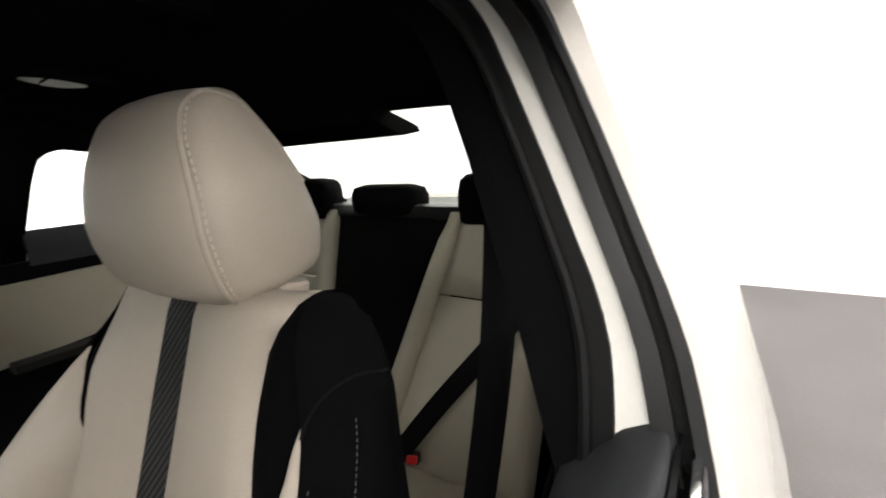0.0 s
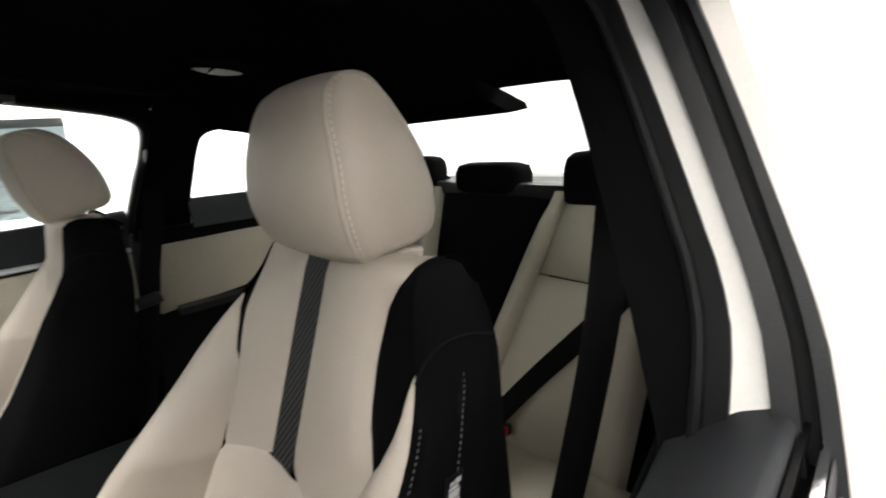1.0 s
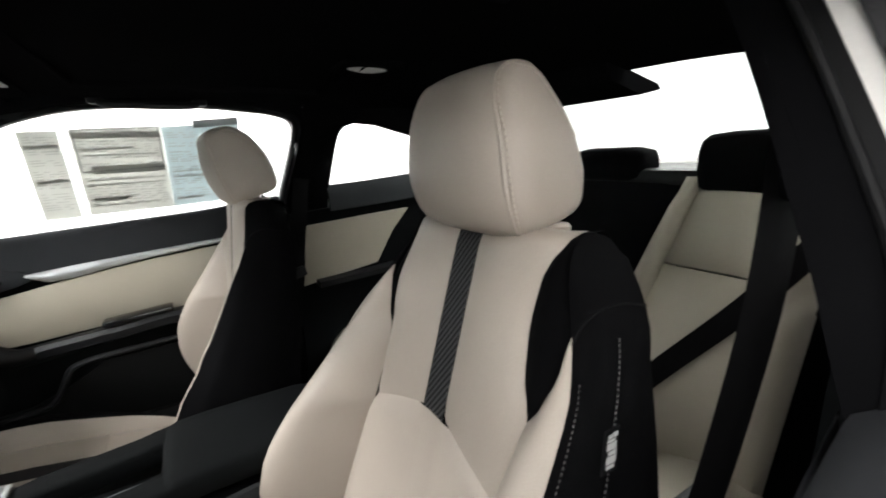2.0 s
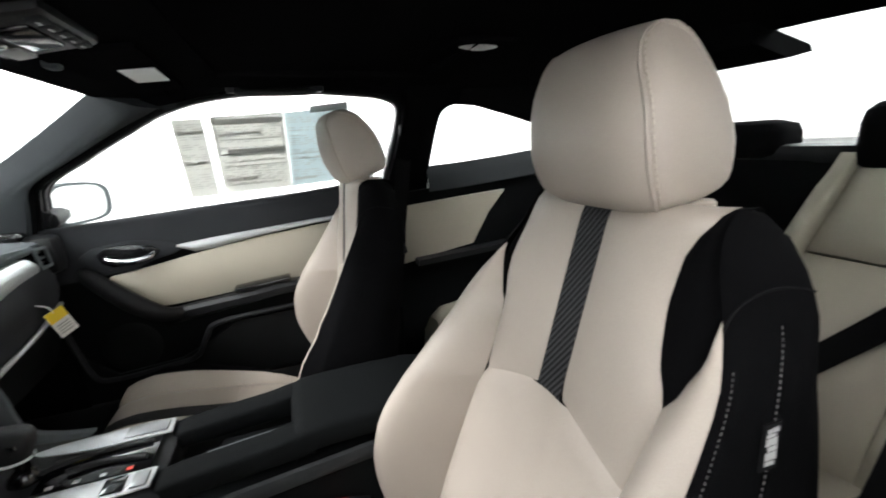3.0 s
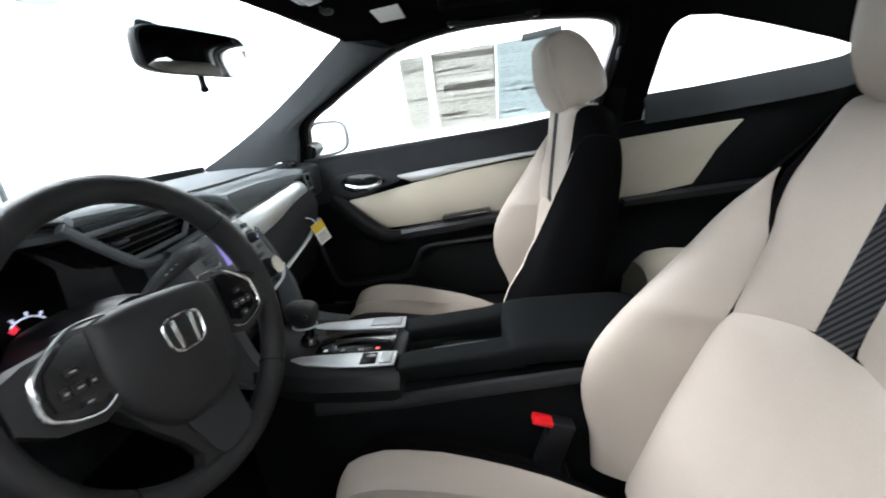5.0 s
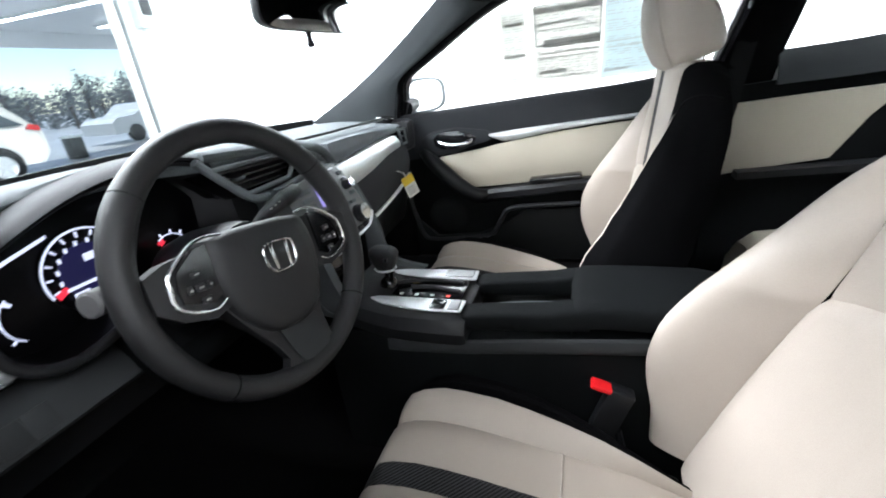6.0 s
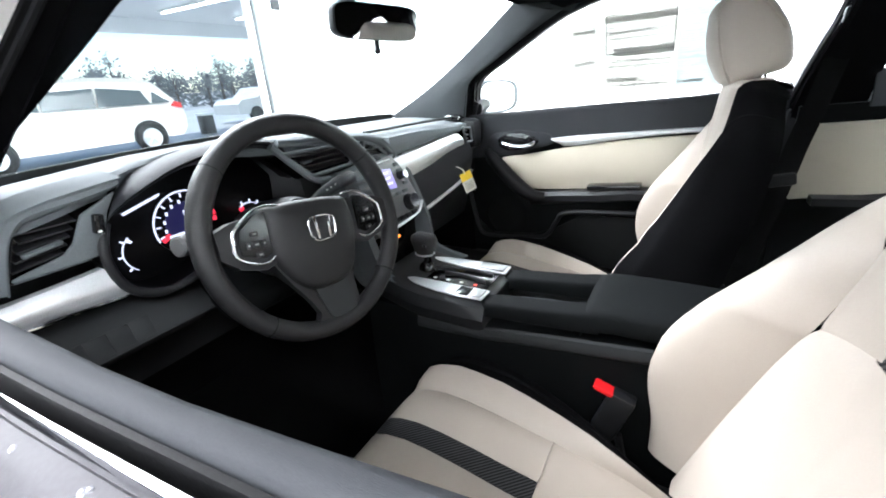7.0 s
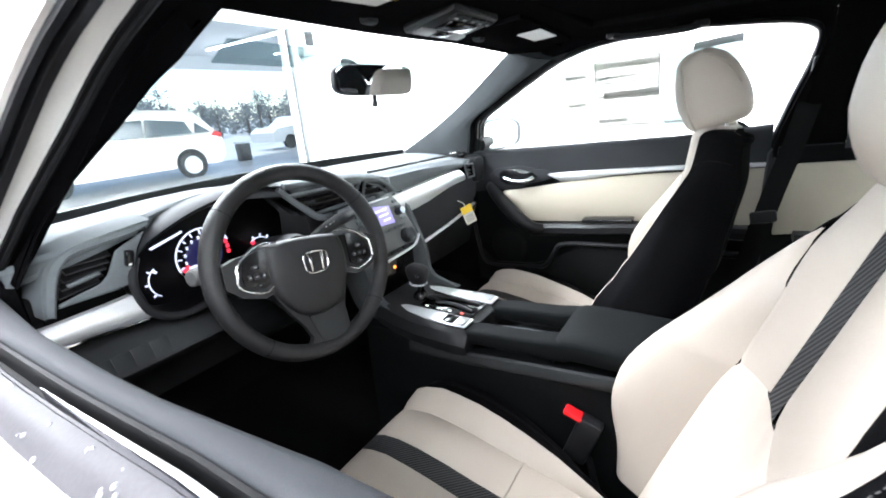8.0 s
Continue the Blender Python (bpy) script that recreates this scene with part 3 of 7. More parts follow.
# ---- doors ----
def car_door(side, shift):
    def P(x, y, z):
        return Vector((side * (x + (0.045 if side < 0 and x < 0.715 else 0.0)) + shift, y, z))

    def PP(x, y, z):
        return Vector((side * x + shift, y, z))

    y0 = 0.035 if side > 0 else -0.062
    ys = [y0 + (1.06 - y0) * i / 16 for i in range(17)]
    ys2 = [y0 + (1.065 - y0) * i / 12 for i in range(13)]

    def sill_z(y):
        return lerp([(-0.05, 1.02), (0.04, 1.004), (0.26, 0.978), (0.6, 0.957), (1.02, 0.930), (1.2, 0.92)] if side > 0 else [(-0.06, 0.986), (0.10, 0.975), (0.26, 0.967), (0.6, 0.955), (1.02, 0.930), (1.2, 0.92)], y)

    door = part("car_door", slab([[P(0.712, y, sill_z(y) - 0.10 + (0.40 - sill_z(y) + 0.10) * t) for t in (0, 0.25, 0.5, 0.75, 1)] for y in ys2], (side * 0.02, 0, 0)), PADV, car, "black and ivory closed car door with a silver strip" if side > 0 else "dark closed car door under its lowered window, wet outside")
    # padded top
    top = []
    XI = [(-0.06, 0.700), (1.06, 0.700)] if side > 0 else [(-0.06, 0.682), (0.10, 0.702), (0.28, 0.7185), (0.41, 0.733), (0.50, 0.736), (0.65, 0.736), (0.90, 0.720), (1.06, 0.712)]
    XO = [(-0.06, 0.748), (1.06, 0.748)] if side > 0 else [(-0.06, 0.7520), (0.34, 0.7500), (0.46, 0.757), (0.54, 0.761), (0.68, 0.764), (1.06, 0.768)]
    def hem(y):
        """Lower edge of the padded top: along the strip, then down round the handle."""
        return lerp([(-0.06, 0.900), (0.27, 0.884), (0.60, 0.857), (0.69, 0.846), (0.80, 0.800), (0.95, 0.782), (1.07, 0.770)], y)

    for y in ys:
        s, xi, xo = sill_z(y), lerp(XI, y), lerp(XO, y)
        low = 0.694 if side > 0 else xi - 0.006
        wide = 0.0 if side > 0 else max(0, min(1, (0.28 - y) / 0.34))
        top.append([PP(x, y, s + z) for x, z in ((xo, -0.035), (xo - 0.0002, -0.010), (xo - 0.0015, -0.004), (xo - 0.004, -0.001), (xo - 0.008, 0.0), (xo * 0.6 + xi * 0.4, -0.010 * wide), (xo * 0.4 + xi * 0.6, -0.022 * wide), (xo * 0.2 + xi * 0.8, -0.003 - 0.034 * wide), (xi + 0.004, -0.009 - 0.036 * wide), (xi + 0.001, -0.018 - 0.036 * wide), (xi - 0.001, -0.035 - 0.030 * wide), (xi - 0.003, -0.05))] + [PP(low - 0.001 * k, y, (s - 0.06) * (1 - k) + hem(y) * k) for k in (0.3, 0.65, 1.0)])
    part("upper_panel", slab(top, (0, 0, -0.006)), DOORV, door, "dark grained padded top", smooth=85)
    # silver strip
    def st(y):
        return lerp([(-0.05, 0.905), (0.27, 0.888), (0.45, 0.874), (0.60, 0.862), (0.69, 0.852)], y)

    def sb(y):
        return lerp([(-0.05, 0.893), (0.27, 0.873), (0.45, 0.853), (0.60, 0.828), (0.64, 0.826), (0.69, 0.848)], y)

    yy = [0.04 + 0.645 * i / 14 for i in range(15)]
    part("silver_strip", slab([[P(0.690, y, st(y)), P(0.683, y, st(y) * 0.7 + sb(y) * 0.3), P(0.683, y, st(y) * 0.3 + sb(y) * 0.7), P(0.690, y, sb(y))] for y in yy], (side * 0.02, 0, 0)), SILVER, door, "brushed silver trim strip")
    # ivory insert
    def it(y):
        return lerp([(-0.05, 0.890), (0.27, 0.866), (0.45, 0.848), (0.62, 0.822), (0.75, 0.797), (0.87, 0.778)], y)

    def ib(y):
        return lerp([(-0.05, 0.715), (0.40, 0.692), (0.70, 0.668), (0.79, 0.665), (0.84, 0.73), (0.875, 0.772)], y)

    yy = [0.04 + 0.83 * i / 20 for i in range(21)]
    part("ivory_insert", slab([[P(0.692 - 0.012 * math.sin(math.pi * t), y, it(y) + (ib(y) - it(y)) * t) for t in (0, 0.06, 0.2, 0.4, 0.6, 0.8, 0.95, 1)] for y in yy], (side * 0.012, 0, 0)), IVORY_D, door, "ivory padded vinyl insert")
    # armrest ledge
    arm = []
    for i in range(15):
        y = 0.06 + 0.70 * i / 14
        z = lerp([(0.06, 0.715), (0.4, 0.702), (0.72, 0.660), (0.78, 0.655)], y)
        w = lerp([(0.06, 0.625), (0.5, 0.628), (0.72, 0.665), (0.78, 0.69)], y)
        arm.append([P(0.705, y, z - 0.012), P((0.705 + w) / 2, y, z), P(w + 0.008, y, z - 0.002), P(w, y, z - 0.014), P(w + 0.004, y, z - 0.035), P(0.69, y, z - 0.055), P(0.705, y, z - 0.055)])
    part("armrest", loft(arm), PLASTIC, door, "black door armrest")
    pad = rbox(P(0.655, 0.46, 0.703), (0.05, 0.17, 0.016), 0.006, pose(0, 0, 0, -5))
    part("switch_pad", pad, GLOSSY, door)
    # pull handle
    path = smooth_path([P(0.688, 0.935, 0.800), P(0.662, 0.905, 0.785), P(0.650, 0.85, 0.735), P(0.650, 0.79, 0.680), P(0.656, 0.74, 0.650), P(0.672, 0.70, 0.645)], 5)
    part("pull_handle", tube(path, [0.012 + 0.010 * math.sin(math.pi * i / (len(path) - 1)) for i in range(len(path))], 10, 1.3), PLASTIC, door, "dark grained pull handle")
    # handle cup and lever
    cup = [(0.935, 0.842), (0.90, 0.868), (0.80, 0.880), (0.70, 0.868), (0.655, 0.846), (0.70, 0.826), (0.78, 0.808), (0.88, 0.797), (0.925, 0.808)]
    part("handle_surround", prism([P(0.700, y, z) for y, z in cup], (side * -0.010, 0, 0), 0.003), DOORV, door)
    hole = [(0.890, 0.848), (0.865, 0.866), (0.80, 0.870), (0.750, 0.858), (0.730, 0.842), (0.745, 0.824), (0.80, 0.810), (0.855, 0.807), (0.882, 0.820)]
    part("handle_cup", prism([P(0.692, y, z) for y, z in hole], (side * -0.005, 0, 0), 0.002), GLOSSY, door)
    lever = smooth_path([P(0.682, 0.872, 0.836), P(0.674, 0.855, 0.830), P(0.666, 0.825, 0.824), P(0.665, 0.785, 0.823), P(0.670, 0.755, 0.831), P(0.680, 0.744, 0.840)], 5)
    part("inner_handle", tube(lever, [0.0042 + 0.0035 * math.sin(math.pi * i / (len(lever) - 1)) for i in range(len(lever))], 10, 1.3), CHROME, door, "chrome inner door handle")
    part("lock_knob", rbox(P(0.684, 0.765, 0.851), (0.01, 0.018, 0.014), 0.003), GLOSSY, door)
    # map pocket: rim and hollow
    rim = smooth_path([P(0.668, 1.00, 0.640), P(0.655, 0.975, 0.56), P(0.652, 0.95, 0.490), P(0.650, 0.90, 0.474), P(0.648, 0.75, 0.488), P(0.648, 0.68, 0.503), P(0.648, 0.645, 0.560), P(0.648, 0.61, 0.598), P(0.648, 0.45, 0.612), P(0.66, 0.20, 0.62), P(0.68, 0.06, 0.62)], 5)
    part("pocket_rim", tube(rim, 0.0085, 8), PLASTIC, door)
    body = []
    for i in range(12):
        y = 0.05 + 0.93 * i / 11
        zt = lerp([(0.05, 0.61), (0.61, 0.59), (0.66, 0.505), (0.95, 0.48), (0.98, 0.56)], y)
        body.append([P(0.655, y, zt), P(0.650, y, zt * 0.6 + 0.16), P(0.665, y, 0.40)])
    part("lower_panel", slab(body, (side * 0.012, 0, 0)), TRIM_D, door)
    part("speaker_cover", lathe([(0.0, 0.0), (0.05, 0.004), (0.075, 0.004), (0.08, 0.0)], Matrix.Translation(P(0.706, 0.86, 0.545)) @ pose(0, 0, 0, 0, -90 * side, 0), 24), TRIM_D, door)
    # belt line seals, chrome and outer skin
    def line(x0, x1, z0, z1, stop=2.0):
        taper = lambda y: 1 - 0.9 * max(0, min(1, (y - stop + 0.16) / 0.16))
        keep = [y for y in ys if y < stop] + ([stop] if stop < 1 else [])
        rings = []
        for y in keep:
            xa, xb = x0 + lerp(XO, y), x0 + lerp(XO, y) + (x1 - x0) * taper(y)
            rings.append([P(xa, y, sill_z(y) + z0), P(xa, y, sill_z(y) + z1), P(xb, y, sill_z(y) + z1), P(xb, y, sill_z(y) + z0)])
        return loft(rings)

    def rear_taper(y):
        """The grey shaded-paint strip narrows towards the rear end of the driver's door."""
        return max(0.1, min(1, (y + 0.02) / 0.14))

    part("belt_seal", line(0.0005, 0.0080 if side > 0 else 0.0140, -0.05, -0.028), RUBBER, door, "black rubber belt seal")
    part("belt_chrome", line(0.0095, 0.0136, -0.045, -0.009, 2.0 if side > 0 else 0.545), CHROME, door, "thin bright belt line")
    if side > 0:
        part("belt_strip", line(0.0140, 0.0380, -0.045, -0.013), DOORV, door, "dark belt moulding")
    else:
        # black strip added so that the gap beside the pad looks shaded
        part("gap_shade", line(0.0004, 0.0036, -0.05, -0.0055), RUBBER, door, "black strip added beside the padded top for the gap's shade")
        # shaded shoulder of the white door, drawn as a separate grey strip
        strip_rows = []
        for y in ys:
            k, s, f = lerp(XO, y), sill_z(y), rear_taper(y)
            strip_rows.append([P(k + 0.0143 + (x - 0.0143) * f, y, s + z) for x, z in ((0.0143, -0.030), (0.0148, -0.015), (0.0165, -0.0125), (0.022, -0.0125), (0.029, -0.0150), (0.036, -0.0200), (0.040, -0.0260))])
        part("belt_strip", slab(strip_rows, (side * -0.004, 0, -0.003)), SHADED_BELT, door, "strip of white door paint coloured grey as shaded, wet with drops")
    skin = []
    for y in ys:
        s = sill_z(y)
        k = lerp(XO, y)
        skin.append([P(x, y, s + z) for x, z in (((k + 0.0390, -0.024), (k + 0.047, -0.022), (k + 0.058, -0.032)) if side > 0 else ((k + 0.0148 + 0.0257 * rear_taper(y), -0.032), (k + 0.0168 + 0.0257 * rear_taper(y), -0.030), (k + 0.0243 + 0.0257 * rear_taper(y), -0.036))) + ( (0.842, -0.07), (0.854, -0.13), (0.860, -0.2), (0.862, -0.45), (0.85, -0.65))])
    part("outer_skin", slab(skin, (side * -0.008, 0, 0)), PAINT, door, "white outer door skin with water drops" if side < 0 else "white outer door skin")
    part("door_end", slab([[P(x, y0 - 0.001, z) for z in (0.4, 0.6, 0.8, 0.925)] for x in (0.70, 0.730, 0.762)], (0, -0.012, 0)), PLASTIC, door)
    # corner trim at the mirror, and the mirror
    part("mirror_sail", prism([P(0.722, 0.995, 0.935), P(0.716, 0.985, 0.965), P(0.712, 0.975, 0.975), P(0.712, 1.0, 0.985), P(0.722, 1.06, 0.94)], (side * 0.02, 0, 0), 0.002), PLASTIC, door)
    shell = []
    for k, (dy, sc) in enumerate(((-0.024, 0.97), (-0.018, 1.0), (0.0, 1.02), (0.03, 0.98), (0.06, 0.85), (0.085, 0.55), (0.095, 0.2))):
        shell.append([P(0.862 + sc * 0.100 * sgn_pow(math.cos(a), 0.55), 0.976 + dy - 0.046 * sc * sgn_pow(math.cos(a), 0.55), 0.988 + sc * (0.064 - 0.006 * math.cos(a)) * sgn_pow(math.sin(a), 0.6)) for a in (2 * math.pi * q / 28 for q in range(28))])
    m = part("door_mirror", loft(shell), VINYL, car, "dark door mirror housing")
    gl = [P(0.854 + 0.082 * sgn_pow(math.cos(a), 0.55), 0.953 - 0.038 * sgn_pow(math.cos(a), 0.55), 0.989 + (0.055 - 0.005 * math.cos(a)) * sgn_pow(math.sin(a), 0.6)) for a in (2 * math.pi * q / 28 for q in range(28))]
    part("mirror_glass", prism(gl, (0, 0.004, 0)), MIRROR, m, "bright mirror glass")
    part("mirror_arm", tube([P(0.735, 1.0, 0.955), P(0.78, 1.0, 0.960), P(0.84, 1.0, 0.968)], 0.030, 10), PLASTIC, m)
    if side < 0:
        rng = random.Random(5)
        bm = bmesh.new()
        for _ in range(60):
            y, f = rng.uniform(0.08, 0.95), rng.uniform(0, 1)
            k = lerp(XO, y)
            x = k + 0.018 + 0.020 * f
            z = sill_z(y) + lerp([(k + 0.0165, -0.0125), (k + 0.022, -0.0125), (k + 0.029, -0.0150), (k + 0.036, -0.0200), (k + 0.040, -0.0260)], x)
            r = rng.uniform(0.001, 0.0028)
            lathe([(0.0005, r * 0.55), (r * 0.6, r * 0.45), (r, 0.0)], Matrix.Translation(P(x, y, z)) @ pose(0, 0, 0, 0, -25, 0), 8, bm)
        part("water_drops", bm, DROP, door, "clear water drops", kind="stuff")
    return door


def sgn_pow(v, p):
    return math.copysign(abs(v) ** p, v)


DROP = mat("water", (0.16, 0.16, 0.18), 0.05, coat=1.0)
door_p = car_door(1, 0.0)
car_door(-1, LSHIFT)
# raised glass of the far window
pane = []
for i in range(9):
    t = i / 8
    row = []
    for k in range(13):
        y = 1.00 - 1.0 * k / 12
        top_z = lerp(([(-0.02, 1.24), (0.02, 1.258), (0.12, 1.27), (0.30, 1.28), (0.50, 1.267), (0.63, 1.238), (0.74, 1.186), (0.855, 1.123), (0.962, 1.06), (0.99, 0.99), (1.015, 0.92)]), y) + 0.012
        zb = sill_z(y) - 0.03
        z = zb + (max(top_z, zb + 0.01) - zb) * t
        row.append(Vector((side_x(z) + 0.036, y, z)))
    pane.append(row)
po = tagged(part("raised_window", slab(pane, (0.004, 0, 0)), GLASS, door_p, "clear raised side window"))
po.visible_shadow = False

# ---- front seats ----
SEAT = Vector((-0.36, 0.0, 0.26))
SEAT_P = Vector((0.372, 0.202, 0.26))


def seat_c(z, rake):
    """Front surface of the backrest on its centre line."""
    return 0.003 + (1.03 - z) * rake


def curve(table, v):
    """Smooth interpolation through a table."""
    if v <= table[0][0]:
        return table[0][1]
    if v >= table[-1][0]:
        return table[-1][1]
    sl = [(b[1] - a[1]) / (b[0] - a[0]) for a, b in zip(table, table[1:])]
    tan = [sl[0]] + [0.0 if p * q <= 0 else 2 * p * q / (p + q) for p, q in zip(sl, sl[1:])] + [sl[-1]]
    for k, (a, b) in enumerate(zip(table, table[1:])):
        if v <= b[0]:
            h = b[0] - a[0]
            t = (v - a[0]) / h
            return a[1] * (2 * t**3 - 3 * t * t + 1) + tan[k] * h * (t**3 - 2 * t * t + t) + b[1] * (3 * t * t - 2 * t**3) + tan[k + 1] * h * (t**3 - t * t)


def ease(a, b, v):
    t = min(1, max(0, (v - a) / (b - a)))
    return t * t * (3 - 2 * t)


def front_seat(o, slide=0.0, drop=0.0, rake=0.285, tag_side=-1, puff=(((0, 1.0),), 1.0), wing=0.0, upright=False):
    """puff: swell of the -x and +x bolsters; wing: how far the +x fold stands forward; upright: a head restraint that leans less."""
    S = lambda u, y, z: Vector((o.x + u, o.y + y, z))
    seat = thing("bucket_seat", o, "ivory and black front bucket seat with a carbon-look stripe", "seat", "front seats")
    IN = [(0.40, 0.20), (0.56, 0.185), (0.68, 0.165), (0.78, 0.145), (0.857, 0.150), (0.89, 0.134), (0.92, 0.124), (0.95, 0.118), (0.985, 0.119), (1.005, 0.126), (1.025, 0.137), (1.045, 0.141), (1.06, 0.128), (1.075, 0.106)]
    IN_F = [(0.40, 0.19), (0.56, 0.176), (0.68, 0.157), (0.78, 0.138), (0.857, 0.129), (0.88, 0.131), (0.91, 0.140), (0.95, 0.147), (1.0, 0.150), (1.03, 0.147), (1.045, 0.141), (1.06, 0.128), (1.075, 0.106)]
    ED = [(0.40, 0.25), (0.54, 0.255), (0.64, 0.25), (0.74, 0.237), (0.80, 0.226), (0.87, 0.212), (0.90, 0.203), (0.95, 0.174), (1.0, 0.155), (1.04, 0.150), (1.075, 0.122)]
    OU = [(0.40, 0.265), (0.60, 0.27), (0.74, 0.256), (0.84, 0.240), (0.91, 0.222), (0.95, 0.213), (0.97, 0.205), (0.99, 0.195), (1.01, 0.180), (1.04, 0.165)]
    PR = [(0.40, 0.05), (0.47, 0.077), (0.55, 0.122), (0.60, 0.139), (0.65, 0.143), (0.70, 0.131), (0.735, 0.115), (0.77, 0.094), (0.82, 0.061), (0.87, 0.031), (0.91, 0.012), (0.95, 0.0), (1.1, 0.0)]
    TH = [(0.40, 0.04), (0.6, 0.08), (0.8, 0.102), (0.9, 0.11), (1.0, 0.095)] if upright else [(0.40, 0.15), (0.6, 0.14), (0.8, 0.12), (1.0, 0.095)]
    zs = [0.40 + 0.025 * i for i in range(12)] + [0.70, 0.735, 0.765, 0.785, 0.795, 0.805, 0.825, 0.845, 0.857, 0.872, 0.888, 0.904, 0.92, 0.936, 0.95, 0.97, 0.99, 1.01]
    path = [(z, seat_c(z, rake), z) for z in zs] + [(1.025, 0.003, 1.022), (1.035, -0.004, 1.030), (1.045, -0.018, 1.035), (1.055, -0.038, 1.034), (1.065, -0.058, 1.028), (1.075, -0.074, 1.016)]
    iU = zs.index(0.795)

    def row(nom, yc, zc, sgn):
        a, i = 0.0235, curve(IN_F if sgn > 0 and wing else IN, nom)
        fwd = wing * (1 - ease(0.93, 1.02, nom)) if sgn > 0 else 0.0
        w = ease(0.73, 0.795, nom) * (1 - ease(0.795, 0.86, nom))
        real = nom - 0.036 * w
        e, ou, pr, th = curve(ED, real), curve(OU, real), curve(PR, real) * (puff[1] if sgn > 0 else lerp(puff[0], nom)), curve(TH, nom)
        k = i if nom <= 0.857 else (i + (e - i) * ((nom - 0.857) / 0.093) ** (2.4 if fwd else 0.8) if nom < 0.95 else e)
        top_e = ease(0.86, 0.97, nom)
        edge_drop = 0.014 * top_e

        def q(u, d):
            z = zc - w * 0.036 * min(1, (u / 0.145) ** 2)
            return S(sgn * u, yc + d - (z - zc) * rake + fwd * min(1, u / 0.14) ** 2, z)

        out = {"A": [q(a * t, -0.0008) for t in np.linspace(0, 1, 4)]}
        low = nom < 0.795
        B = []
        for t in np.linspace(0, 1, 10):
            g = 0.0012 * (1 - min(1, t / 0.08)) * (0 if low else 1) + 0.007 * (1 - min(1, (1 - t) / 0.10))
            gu = 0.006 * max(0, 1 - abs(nom - 0.797) / 0.012)
            B.append(q(a + (i - a) * t, 0.006 * math.sin(math.pi * t) - g - gu - 0.010 * t * t * top_e))
        out["B"] = B
        b_end = -0.007 - 0.010 * top_e
        C = []
        for t in np.linspace(0, 1, 7):
            C.append(q(i + (k - i) * t, b_end - edge_drop * t * t + 0.005 * math.sin(math.pi * t) * (k - i > 0.004)))
        out["C"] = C
        D = []
        for t in np.linspace(0, 1, 10):
            rise = pr * math.sin(min(1, t / 0.72) * math.pi / 2) - pr * 0.25 * max(0, (t - 0.72) / 0.28) ** 2
            D.append(q(k + (e - k) * t, b_end * (1 - t) - edge_drop * t + rise + 0.006 * math.sin(math.pi * t) * (e - k > 0.004)))
        out["D"] = D
        d0 = D[-1].y - o.y - yc
        E = []
        for t in np.linspace(0, 1, 9):
            ang = t * math.pi / 2
            sweep = math.sin(min(1, t * 1.6) * math.pi / 2) * (1 - top_e) + math.sin(ang) * top_e
            u = e + (ou - e) * sweep - 0.02 * max(0, t - 0.8) / 0.2
            E.append(S(sgn * u, yc + d0 - (d0 + th) * (1 - math.cos(ang)) ** 0.9, zc - w * 0.036 - 0.012 * ease(0.93, 1.03, nom) * t * t))
        if nom >= 1.025:
            close = ease(1.005, 1.08, nom)
            q0 = D[-1].copy()
            end = S(sgn * 0.158, -0.095, 0.998).lerp(S(sgn * 0.130, -0.094, 1.005), close)
            ctl = S(sgn * 0.192, -0.052, 1.022).lerp((q0 + end) / 2 + Vector((sgn * 0.014, 0, 0.010)), close)
            for n_, p in enumerate(E):
                f = n_ / 8
                m_ = q0 * (1 - f) ** 2 + ctl * 2 * f * (1 - f) + end * f * f
                p.x, p.y, p.z = m_.x, m_.y, m_.z
        out["E"] = E
        return out

    sheets = {}
    for sgn in (-1, 1):
        rws = [row(nom, yc, zc, sgn) for nom, yc, zc in path]
        for key in "ABCDE":
            sheets[key, sgn] = [r[key] for r in rws]

    def skin(grid, lo=0, hi=None, bm=None):
        bm = bm or bmesh.new()
        g = grid[lo:hi]
        v = [[bm.verts.new(p) for p in r] for r in g]
        for r1, r2 in zip(v, v[1:]):
            for x in range(len(r1) - 1):
                f = (r1[x], r1[x + 1], r2[x + 1], r2[x])
                if max((r1[x].co - r1[x + 1].co).length, (r2[x].co - r2[x + 1].co).length) > 1e-4:
                    bm.faces.new(f)
        for x in [q for q in bm.verts if not q.link_faces]:
            bm.verts.remove(x)
        return bm

    both = [a[::-1] + b[1:] for a, b in zip(sheets["A", -1], sheets["A", 1])]
    part("centre_stripe", skin(both, iU), STRIPE, seat, "dark carbon-look woven stripe")
    full = [a[::-1][:-1] + b[::-1][:-1] + c + d[1:] for a, b, c, d in zip(sheets["B", -1], sheets["A", -1], sheets["A", 1], sheets["B", 1])]
    part("lumbar_panel", skin(full, 0, iU + 1), IVORY, seat, "ivory leather lower back panel")
    for sgn in (-1, 1):
        part("upper_panel", skin(sheets["B", sgn], iU), IVORY, seat, "ivory leather upper back panel")
        part("shoulder_panel", skin(sheets["C", sgn], zs.index(0.857)), FABRIC, seat, "black fabric shoulder panel")
        cut = 8 if upright and sgn < 0 else 10
        part("side_bolster", skin([r_[:cut] for r_ in sheets["D", sgn]], 0, zs.index(0.95) + 1), IVORY, seat, "ivory leather side bolster")
        part("side_panel", skin([d_[cut - 1:-1] + e_ for d_, e_ in zip(sheets["D", sgn], sheets["E", sgn])]), FABRIC, seat, "black fabric side panel with pale stitching")
    backs = []
    for a, b in zip(sheets["E", -1], sheets["E", 1]):
        p, q = a[-1], b[-1]
